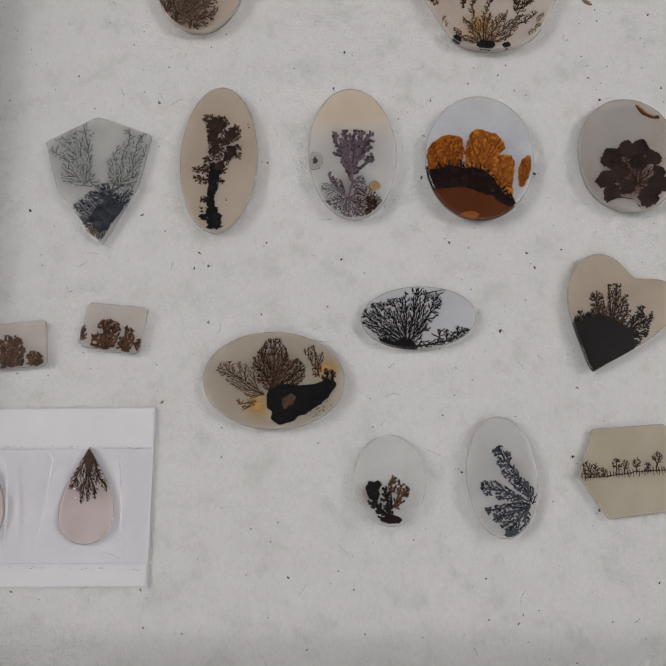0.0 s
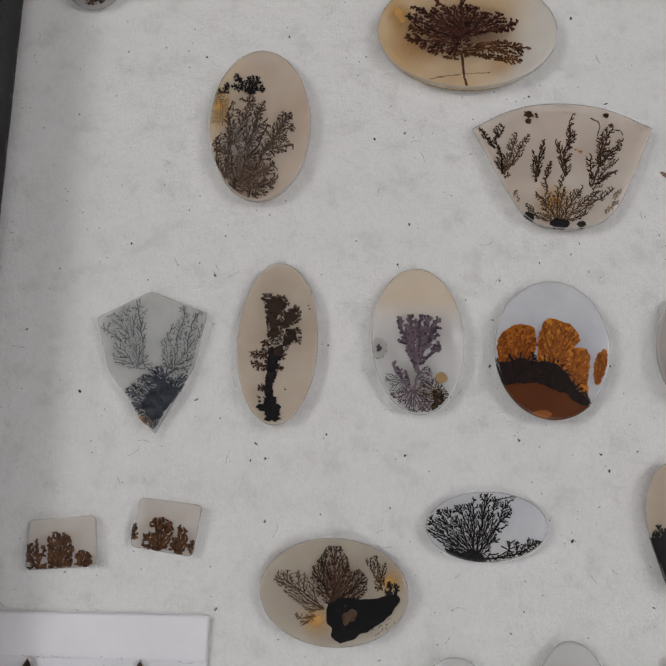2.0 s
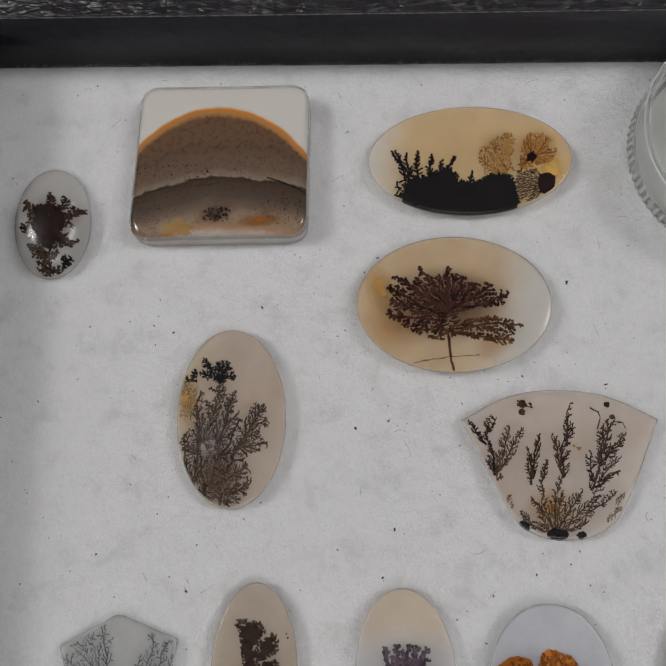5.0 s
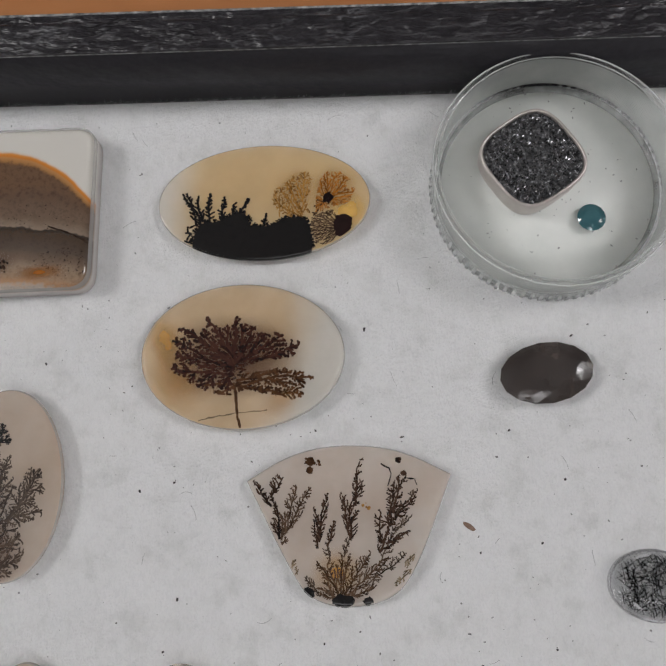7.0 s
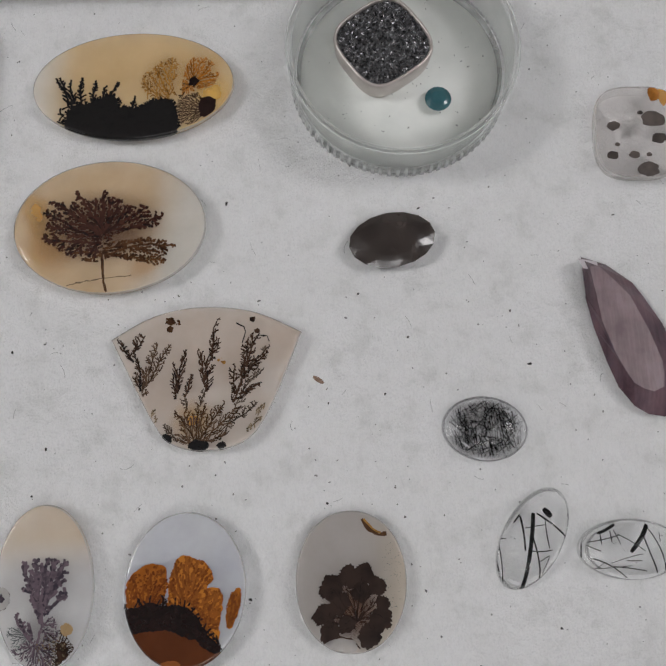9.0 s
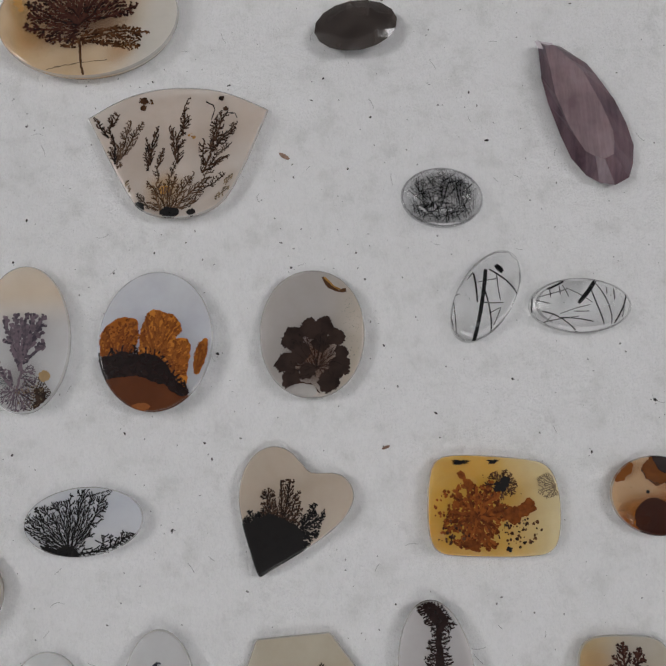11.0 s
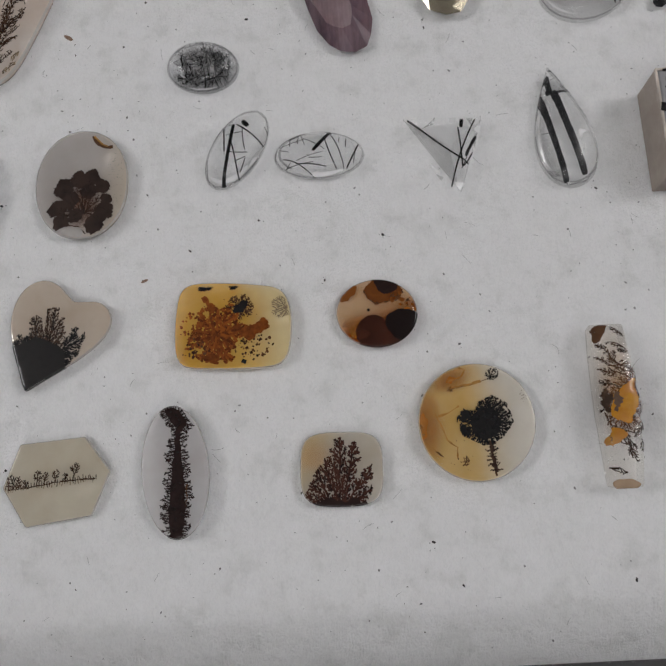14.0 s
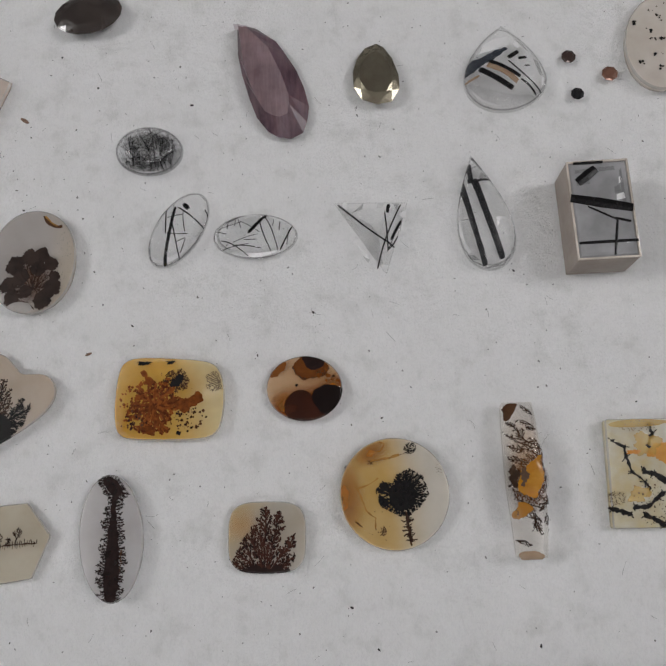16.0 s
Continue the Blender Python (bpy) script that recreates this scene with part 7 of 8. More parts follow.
def rim_paint(st, items):
    """Strips along the rim that paint its glints and dark edge: from angle, to angle, relative radius, width, material.
    """
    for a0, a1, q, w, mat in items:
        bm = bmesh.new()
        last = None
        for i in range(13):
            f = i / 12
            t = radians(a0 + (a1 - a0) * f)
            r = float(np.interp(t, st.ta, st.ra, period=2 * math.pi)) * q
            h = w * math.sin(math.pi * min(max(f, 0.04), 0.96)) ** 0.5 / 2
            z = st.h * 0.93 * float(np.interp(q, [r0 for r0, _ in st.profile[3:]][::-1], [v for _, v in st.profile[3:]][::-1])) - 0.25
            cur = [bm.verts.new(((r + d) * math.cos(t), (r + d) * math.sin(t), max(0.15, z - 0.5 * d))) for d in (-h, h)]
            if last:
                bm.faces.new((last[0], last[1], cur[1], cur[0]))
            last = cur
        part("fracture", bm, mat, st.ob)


rim_paint(mat_stone, [(0, 180, 0.96, 0.4, GLASS_SHADE), (180, 360, 0.96, 0.4, GLASS_SHADE), (205, 225, 0.72, 0.35, PALE_GLINT), (25, 45, 0.7, 0.4, PALE_GLINT), (100, 128, 0.84, 0.35, PALE_GLINT), (60, 80, 0.86, 0.3, PALE_GLINT), (240, 300, 0.93, 0.25, PALE_GLINT), (-20, 10, 0.7, 0.2, PALE_GLINT)])
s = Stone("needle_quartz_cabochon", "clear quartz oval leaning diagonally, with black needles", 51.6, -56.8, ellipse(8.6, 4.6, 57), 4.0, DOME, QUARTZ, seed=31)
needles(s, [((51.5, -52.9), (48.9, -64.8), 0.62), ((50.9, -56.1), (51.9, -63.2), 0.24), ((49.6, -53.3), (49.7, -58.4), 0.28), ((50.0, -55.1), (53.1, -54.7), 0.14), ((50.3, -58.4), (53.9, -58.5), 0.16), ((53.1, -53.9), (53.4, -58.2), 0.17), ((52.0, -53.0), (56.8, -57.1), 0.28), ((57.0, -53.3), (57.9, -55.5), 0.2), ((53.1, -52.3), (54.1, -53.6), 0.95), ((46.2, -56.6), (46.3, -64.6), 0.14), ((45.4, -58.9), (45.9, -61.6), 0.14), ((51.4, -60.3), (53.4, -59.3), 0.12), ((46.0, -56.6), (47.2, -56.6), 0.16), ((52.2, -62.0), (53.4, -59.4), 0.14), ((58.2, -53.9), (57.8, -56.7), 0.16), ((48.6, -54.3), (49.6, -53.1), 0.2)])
rim_paint(s, [(0, 180, 0.965, 0.3, GLASS_SHADE), (180, 360, 0.965, 0.3, GLASS_SHADE), (232, 300, 0.86, 0.8, PALE_GLINT), (302, 330, 0.9, 0.5, PALE_GLINT), (75, 95, 0.84, 0.5, PALE_GLINT), (60, 160, 0.93, 0.35, GLASS_SHADE), (250, 350, 0.95, 0.3, GLASS_SHADE)])
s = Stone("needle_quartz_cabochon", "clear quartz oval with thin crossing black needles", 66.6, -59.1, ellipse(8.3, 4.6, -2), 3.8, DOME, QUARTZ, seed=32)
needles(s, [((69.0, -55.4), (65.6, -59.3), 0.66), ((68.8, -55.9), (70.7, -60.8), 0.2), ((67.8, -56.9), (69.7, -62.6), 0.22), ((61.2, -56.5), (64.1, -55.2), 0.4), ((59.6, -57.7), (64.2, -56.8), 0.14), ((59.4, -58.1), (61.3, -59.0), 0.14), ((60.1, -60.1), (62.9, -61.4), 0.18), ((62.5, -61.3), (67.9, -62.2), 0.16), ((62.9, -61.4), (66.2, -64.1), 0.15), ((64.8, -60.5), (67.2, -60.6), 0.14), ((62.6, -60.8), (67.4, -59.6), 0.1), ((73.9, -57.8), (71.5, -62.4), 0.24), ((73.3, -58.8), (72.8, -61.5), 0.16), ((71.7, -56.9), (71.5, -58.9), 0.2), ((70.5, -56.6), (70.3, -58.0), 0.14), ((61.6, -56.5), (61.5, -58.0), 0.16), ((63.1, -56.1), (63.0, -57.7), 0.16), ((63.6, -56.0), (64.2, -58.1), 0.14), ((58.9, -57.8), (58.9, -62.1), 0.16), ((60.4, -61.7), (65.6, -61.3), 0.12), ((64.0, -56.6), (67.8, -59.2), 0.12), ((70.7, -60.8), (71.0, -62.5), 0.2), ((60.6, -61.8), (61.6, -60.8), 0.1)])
rim_paint(s, [(0, 180, 0.965, 0.3, GLASS_SHADE), (180, 360, 0.965, 0.3, GLASS_SHADE), (215, 322, 0.88, 0.75, PALE_GLINT), (70, 120, 0.9, 0.35, PALE_GLINT), (-15, 12, 0.8, 0.25, PALE_GLINT), (40, 170, 0.94, 0.3, GLASS_SHADE), (150, 210, 0.86, 0.5, GLASS_SHADE)])

TC = (90.4, -58.4)
s = Stone("triangular_quartz", "clear faceted quartz triangle with thin black needles", *TC, rounded(local(*TC, [(82.1, -53.6), (91.5, -68.8), (96.5, -54.4)]), 0.3, 4), 3.0, [(0.0, 0.0), (0.15, 0.0), (0.55, 0.3), (0.97, 0.6), (1.0, 0.68), (0.95, 0.75), (0.74, 1.0), (0.4, 1.0), (0.0, 1.0)], QUARTZ, smooth=False, seed=33)
needles(s, [((83.0, -54.2), (93.7, -63.7), 0.32), ((91.9, -56.4), (92.1, -64.1), 0.28), ((95.1, -55.0), (89.9, -67.5), 0.28), ((92.8, -54.7), (92.4, -56.6), 0.7), ((94.9, -58.5), (92.8, -62.1), 0.55), ((94.1, -61.4), (92.2, -64.0), 0.22), ((93.0, -62.1), (91.9, -64.4), 0.16)], under=0.1)
facet_paint(s, [[(90.7, -54.2), (91.9, -54.2), (91.5, -55.5), (90.4, -55.6)], [(83.8, -53.9), (84.9, -54.0), (84.0, -56.2), (83.7, -54.7)], [(94.6, -57.1), (96.0, -56.0), (95.7, -58.0)], [(86.6, -62.8), (87.9, -64.4), (88.3, -65.4), (86.9, -64.0)], [(90.4, -66.9), (91.4, -66.6), (92.1, -67.4), (91.4, -68.5)]], PALE_GLINT)
facet_paint(s, [[(85.5, -56.3), (87.0, -55.2), (88.0, -54.2), (87.6, -55.6)], [(93.7, -54.6), (94.8, -54.7), (94.2, -56.3)], [(94.8, -57.9), (95.3, -57.9), (94.6, -60.7), (94.3, -59.4)], [(82.6, -55.1), (83.3, -56.3), (83.6, -57.6), (82.9, -56.5)], [(87.2, -64.8), (88.6, -65.7), (88.2, -66.2)]], GLASS_SHADE)
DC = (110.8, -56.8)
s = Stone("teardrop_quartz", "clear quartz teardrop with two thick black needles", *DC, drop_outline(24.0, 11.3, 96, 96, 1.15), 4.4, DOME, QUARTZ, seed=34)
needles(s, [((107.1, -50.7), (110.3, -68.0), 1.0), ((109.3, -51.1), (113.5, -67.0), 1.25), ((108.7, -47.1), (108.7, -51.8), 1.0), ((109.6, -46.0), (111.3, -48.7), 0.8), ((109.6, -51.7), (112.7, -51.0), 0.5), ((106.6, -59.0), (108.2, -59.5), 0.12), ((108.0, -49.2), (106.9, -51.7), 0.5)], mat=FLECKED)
rim_paint(s, [(0, 180, 0.965, 0.3, GLASS_SHADE), (180, 360, 0.965, 0.3, GLASS_SHADE), (205, 250, 0.9, 0.5, PALE_GLINT), (330, 372, 0.88, 0.35, PALE_GLINT), (150, 185, 0.9, 0.35, PALE_GLINT), (270, 320, 0.93, 0.35, GLASS_SHADE)])
facet_paint(s, [[(107.8, -49.8), (108.4, -49.0), (108.4, -50.6), (107.9, -51.0)], [(105.8, -56.0), (106.4, -55.8), (105.9, -58.9), (105.6, -58.7)], [(112.7, -59.0), (114.6, -59.3), (113.4, -59.9), (113.1, -61.4)]], PALE_GLINT)
facet_paint(s, [[(106.9, -65.8), (108.3, -66.0), (109.3, -67.0), (107.8, -66.8)], [(110.9, -49.4), (112.4, -50.9), (111.4, -51.7), (110.2, -51.1)]], GLASS_SHADE)

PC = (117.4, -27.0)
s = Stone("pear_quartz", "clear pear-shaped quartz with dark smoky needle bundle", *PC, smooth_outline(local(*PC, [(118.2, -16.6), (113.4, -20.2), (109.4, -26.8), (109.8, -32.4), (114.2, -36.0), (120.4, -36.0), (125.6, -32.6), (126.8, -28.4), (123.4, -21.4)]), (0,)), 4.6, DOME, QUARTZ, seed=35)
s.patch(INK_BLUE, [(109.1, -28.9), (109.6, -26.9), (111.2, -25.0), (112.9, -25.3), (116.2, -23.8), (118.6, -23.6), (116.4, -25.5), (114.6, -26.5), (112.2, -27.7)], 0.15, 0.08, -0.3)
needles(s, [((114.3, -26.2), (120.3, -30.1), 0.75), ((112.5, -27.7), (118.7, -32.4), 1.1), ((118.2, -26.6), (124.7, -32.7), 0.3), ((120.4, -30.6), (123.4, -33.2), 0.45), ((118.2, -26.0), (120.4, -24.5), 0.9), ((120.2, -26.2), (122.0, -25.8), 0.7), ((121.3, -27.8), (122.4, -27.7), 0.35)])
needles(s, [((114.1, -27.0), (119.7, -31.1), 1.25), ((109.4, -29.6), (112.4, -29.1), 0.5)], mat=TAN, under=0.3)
facet_paint(s, [[(112.8, -24.1), (114.3, -21.5), (116.5, -20.6), (119.0, -20.9), (118.9, -22.9), (116.2, -23.8)], [(119.6, -22.1), (120.6, -22.0), (120.8, -23.4), (119.9, -23.8)]], PALE_GLINT)
facet_paint(s, [[(110.0, -26.5), (111.5, -24.7), (112.2, -25.4), (111.0, -27.0)], [(123.3, -25.9), (124.4, -26.3), (125.3, -29.8), (124.3, -29.5)], [(120.0, -21.2), (121.8, -22.5), (122.6, -24.4), (121.5, -23.5)]], GLASS_SHADE)
rim_paint(s, [(0, 180, 0.965, 0.35, GLASS_SHADE), (180, 360, 0.965, 0.3, GLASS_SHADE), (215, 260, 0.9, 0.3, PALE_GLINT), (-40, 10, 0.93, 0.5, GLASS_SHADE), (330, 350, 0.88, 0.4, PALE_GLINT)])
s.done()

# tall block with cloudy sides
def block():
    ob = thing("quartz_block", "tall clear quartz block with frosted sides and black needles", "gemstone", 131.0, -60.8, 0, "cut stones in the tray")
    frosted = agate("frosted_quartz_side", (0.4, 0.35, 0.31), (0.47, 0.42, 0.38), 200, 1.1, 0.5)
    window = gem("polished_quartz_window", (0.24, 0.24, 0.245), 0.0, 0.04, 1.0, (0.36, 0.36, 0.37), 160)
    w2, d2, h = 5.6, 9.5, 9.3
    part("body", box_bm(-w2, w2, -d2, d2, 0.0, h - 1.0, 0.35), frosted, ob, "frosted grey-pink sides")
    bm = bmesh.new()
    rows = []
    for ix, iz in ((w2 - 0.15, h - 1.0), (w2 - 0.2, h - 0.75), (w2 - 0.7, h - 0.3), (w2 - 1.2, h - 0.2)):
        k = ix - w2
        rows.append([bm.verts.new((sx * ix, sy * (d2 + k), iz)) for sx, sy in ((-1, -1), (1, -1), (1, 1), (-1, 1))])
    for r0, r1 in zip(rows, rows[1:]):
        for i in range(4):
            bm.faces.new((r0[i], r0[(i + 1) % 4], r1[(i + 1) % 4], r1[i]))
    bm.faces.new(rows[-1])
    part("window", bm, window, ob, "polished grey top face", smooth=False)
    z = h - 0.17
    cx, cy = 131.0, -60.8
    for a, b, wd in (((125.4, -58.5), (136.3, -61.0), 1.9), ((125.9, -67.2), (136.4, -67.2), 0.6), ((133.3, -62.7), (132.0, -69.8), 0.5), ((128.3, -60.3), (133.2, -63.1), 0.4), ((132.9, -62.8), (135.6, -63.6), 0.5), ((127.0, -55.6), (130.6, -53.0), 1.9), ((126.6, -51.8), (132.0, -51.8), 0.6)):
        needle(ob, (a[0] - cx, a[1] - cy), (b[0] - cx, b[1] - cy), z, z, wd, INK)
    # Bright and dark quads paint the reflections in the top face.
    for x0, x1, y0, y1, m in ((2.6, 4.2, 1.4, 2.9, PALE_GLINT), (3.4, 4.1, 4.6, 6.2, PALE_GLINT), (3.2, 4.3, -6.9, -6.3, PALE_GLINT), (3.0, 4.3, -0.6, 0.3, PALE_GLINT), (3.6, 4.3, 0.4, 7.6, GLASS_SHADE), (-4.3, 3.0, 7.0, 8.1, GLASS_SHADE), (2.4, 3.6, 2.6, 4.4, GLASS_SHADE), (-4.2, -1.8, 4.6, 6.2, GLASS_SHADE)):
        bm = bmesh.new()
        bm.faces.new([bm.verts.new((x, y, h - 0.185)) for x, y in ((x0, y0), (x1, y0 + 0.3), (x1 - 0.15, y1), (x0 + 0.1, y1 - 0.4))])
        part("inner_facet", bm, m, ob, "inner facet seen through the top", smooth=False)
    rim = gem("block_edge", (0.46, 0.41, 0.36), 0.0, 0.2)
    for x0, x1, y0, y1 in ((-w2, -w2 + 0.35, -d2, d2), (w2 - 0.35, w2, -d2, d2), (-w2 + 0.35, w2 - 0.35, -d2, -d2 + 0.35), (-w2 + 0.35, w2 - 0.35, d2 - 0.35, d2)):
        part("edge", box_bm(x0, x1, y0, y1, h - 0.9, h - 0.25, 0.1), rim, ob, "pale bevelled edge")
    return ob


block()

# long step-cut stone
LC = (113.3, -107.7)
s = Stone("long_baguette_agate", "long narrow clear agate bar with golden band and black moss", *LC, local(*LC, [(110.4, -94.3), (110.2, -97.6), (110.1, -103.0), (110.1, -109.2), (110.4, -114.7), (110.7, -121.2), (113.1, -121.3), (115.7, -121.2), (116.4, -115.4), (116.5, -110.3), (116.4, -105.1), (116.2, -99.8), (115.7, -94.4), (113.0, -94.3)]), 5.0, [(0.0, 0.0), (0.9, 0.0), (0.97, 0.05), (1.0, 0.6), (0.97, 0.75), (0.8, 0.98), (0.5, 1.0), (0.0, 1.0)], clear("clear_bar", (0.985, 0.975, 0.96), 0.8, 0.0, 1.5), smooth=False, seed=36)
GOLDEN = inked("golden_band", (0.42, 0.17, 0.012), (0.58, 0.29, 0.03), 0.08, 500, 0.8)
s.smoke(SMOKE_HONEY, (113.2, -104.5), 3.4, 9.0, 0)
s.smoke(SMOKE_RUST, (114.2, -107.4), 3.0, 5.0, 10)
s.smoke(SMOKE_BROWN, (112.4, -108.7), 2.6, 6.0, 5)
s.wrap = 1.0
s.shore(INK_RUSTY, [(112.0, -106.8), (114.2, -104.8), (116.1, -103.7), (116.3, -105.5), (116.2, -107.7), (115.3, -109.5), (114.4, -111.3), (111.3, -110.4)], [[(110.6, -103.6), (113.6, -103.0), (116.3, -102.4), (116.4, -112.4), (110.6, -112.0)]], 0.4, 1.5, 0.5, width=0.22, tip=0.13, clear=0.14, levels=2)
s.ferns(INK_ASH, [((112.2, -110.0), (110.5, -106.4), 0.7), ((112.0, -112.6), (110.6, -109.0), 0.6), ((113.6, -114.6), (111.6, -112.2), 0.7), ((115.8, -107.4), (113.4, -105.6), 0.5), ((114.9, -110.6), (116.2, -107.2), 0.5)], 0.4, 0.6, 0.13)
s.patch(GOLDEN, [(112.0, -106.8), (114.2, -104.8), (116.1, -103.7), (116.3, -105.5), (116.2, -107.7), (115.3, -109.5), (114.4, -111.3), (111.3, -110.4)], 0.2, 0.08)
s.patch(GOLDEN, [(110.3, -114.1), (111.1, -111.9), (112.5, -111.7), (113.9, -112.4), (113.7, -113.4), (111.9, -114.2), (110.6, -114.6)], 0.25, 0.12)
s.patch(INK_SPONGE, [(112.0, -106.8), (113.2, -105.7), (113.6, -106.7), (113.0, -109.1), (112.1, -109.4)], 0.35, 0.2, 0.03)
s.patch(INK_SPONGE, [(110.4, -105.3), (111.5, -105.6), (111.9, -106.9), (111.4, -109.0), (110.2, -109.3)], 0.4, 0.3)
s.patch(INK_BROWN, [(110.5, -94.5), (113.3, -94.5), (112.4, -95.9), (110.8, -97.8), (110.2, -97.7)], 0.1, 0.06)
s.patch(TAN, [(110.7, -119.9), (113.9, -119.8), (115.6, -121.2), (110.8, -121.2)], 0.05, 0.03)
s.ferns(INK_DARKBROWN, [((116.1, -102.8), (110.4, -97.6), 0.9), ((116.2, -103.0), (110.3, -100.0), 0.9), ((114.8, -103.4), (110.3, -102.2), 0.8), ((113.4, -105.2), (110.3, -104.1), 0.8), ((115.3, -99.1), (111.8, -97.8), 0.6), ((115.6, -101.5), (112.3, -101.1), 0.5), ((115.2, -96.9), (113.3, -95.0), 0.5), ((115.6, -99.4), (113.9, -99.3), 0.4)], 0.4, 0.6, 0.12)
s.ferns(INK_DARKBROWN, [((113.5, -112.1), (113.9, -116.8), 0.7), ((113.9, -113.6), (115.1, -117.4), 0.8), ((115.8, -113.7), (115.8, -117.1), 0.5), ((116.3, -108.0), (114.1, -106.5), 0.5), ((116.0, -109.3), (113.1, -109.9), 0.5), ((111.4, -111.4), (115.5, -112.3), 0.7), ((110.4, -118.0), (113.5, -119.3), 0.4), ((116.1, -111.8), (114.6, -113.3), 0.6), ((111.0, -106.6), (110.4, -109.3), 0.8), ((112.1, -112.1), (110.6, -114.1), 0.6)], 0.4, 0.55, 0.16)
s.line(INK_DARKBROWN, [(116.2, -102.3), (116.3, -105.5), (116.3, -109.3), (116.3, -112.3)], 0.25, 0.8)
s.done()

# moss agate square at the edge of the view
MC = (136.6, -107.6)
s = Stone("moss_agate_square", "square yellow moss agate with black cracks and orange patch", *MC, rounded(local(*MC, [(127.6, -117.0), (144.6, -117.4), (146.0, -98.6), (128.5, -98.1)]), 0.6), 2.6, SLAB, agate("yellow_moss_agate", (0.74, 0.62, 0.36), (0.8, 0.75, 0.6), 170, 0.72, c3=(0.8, 0.78, 0.7)), seed=37)
for pts, wd in (([(129.1, -101.9), (131.2, -103.1), (131.2, -104.9), (131.9, -107.4), (133.9, -109.3), (134.6, -110.4)], 0.4), ([(127.5, -113.6), (129.0, -114.0), (130.5, -114.6)], 0.6), ([(131.5, -113.6), (133.7, -113.5), (136.7, -111.4)], 0.6), ([(133.9, -107.5), (135.7, -108.0), (137.5, -109.3)], 0.8), ([(133.1, -114.8), (134.6, -115.5), (136.3, -116.8)], 0.65), ([(135.3, -103.2), (136.3, -101.0), (136.0, -99.5)], 0.5)):
    s.line(INK, pts, wd, 0.7)
    for px, py in pts:
        s.blob(INK, (px, py), wd * 0.8, wd * 0.5, 0.5, s.rng.uniform(0, 180), 2, 16, fine=0.25)
        for _ in range(3):
            s.leaflet(INK, px - s.x, py - s.y, s.rng.uniform(0, 6.28), s.rng.uniform(0.4, 1.1), 0.2)
ORANGE = inked("orange_patch", (0.5, 0.17, 0.02), (0.62, 0.3, 0.05), 0.12, 300, 0.75)
s.blob(ORANGE, (137.4, -104.4), 2.6, 1.8, 0.4, -15, fine=0.1)
s.blob(ORANGE, (132.7, -104.1), 1.5, 0.4, 0.4, -5, fine=0.15)
HAZE = agate("honey_haze", (0.7, 0.42, 0.1), (0.78, 0.55, 0.2), 300, 0.5)
s.blob(HAZE, (135.0, -102.8), 2.6, 1.8, 0.4, fine=0.08)
s.blob(HAZE, (132.6, -111.4), 1.8, 1.4, 0.4, fine=0.08)
s.blob(HAZE, (134.0, -99.1), 5.2, 0.7, 0.1, -1, fine=0.03)
s.specks(INK_OLIVE, (128.7, -111.8), 1.6, 1.2, 110, 0.09)
s.specks(INK_OLIVE, (133.9, -99.5), 3.5, 0.9, 90, 0.1)
s.specks(INK_DARKBROWN, (135.2, -114.1), 3.0, 3.0, 60, 0.1)
s.specks(INK_BROWN, (134.4, -111.9), 3.0, 4.0, 40, 0.12)
s.done()

# cushion with bubbles
BC = (75.8, 9.4)
s = Stone("bubbled_quartz_cushion", "clear rounded cushion quartz with grey discs and orange streak", *BC, ellipse(7.6, 8.4, -3, power=3.2), 4.4, LOW, clear("cloudy_quartz", (0.97, 0.96, 0.955), 0.78, 0.05), seed=38)
SPOT = inked("grey_disc", (0.05, 0.043, 0.04), (0.12, 0.1, 0.09), 0.2, 500)
for at, r in (((71.4, 10.5), 1.1), ((70.7, 5.2), 1.0), ((74.3, 5.1), 0.9), ((71.7, 7.1), 0.45), ((76.2, 12.7), 0.5), ((78.3, 11.4), 2.0), ((78.9, 7.9), 1.3), ((76.5, 2.4), 1.8), ((76.8, 5.0), 0.5)):
    s.blob(SPOT, at, r, r * 0.75, 0.15, 0, 3, 24, fine=0.03)
s.blob(INK_RUST, (78.9, 16.2), 1.0, 1.5, 0.2)
s.blob(GOLDEN, (80.6, 15.7), 1.0, 1.8, 0.2)
s.done()

# dotted oval at the edge
s = Stone("dotted_oval_cabochon", "pale grey oval agate with scattered black dots", 149.6, -23.4, ellipse(10.6, 7.4, 80), 4.0, LOW, PALE, seed=39)
for at in ((144.7, -19.0), (147.2, -21.2), (147.5, -22.8), (147.4, -26.5), (148.3, -29.4), (144.7, -28.2), (149.3, -17.9), (149.6, -22.8), (148.0, -16.3)):
    s.specks(INK, at, 0.5, 0.5, 3, 0.28)
s.specks(INK_DARKBROWN, (151, -22), 5, 8, 40, 0.14)
s.done()


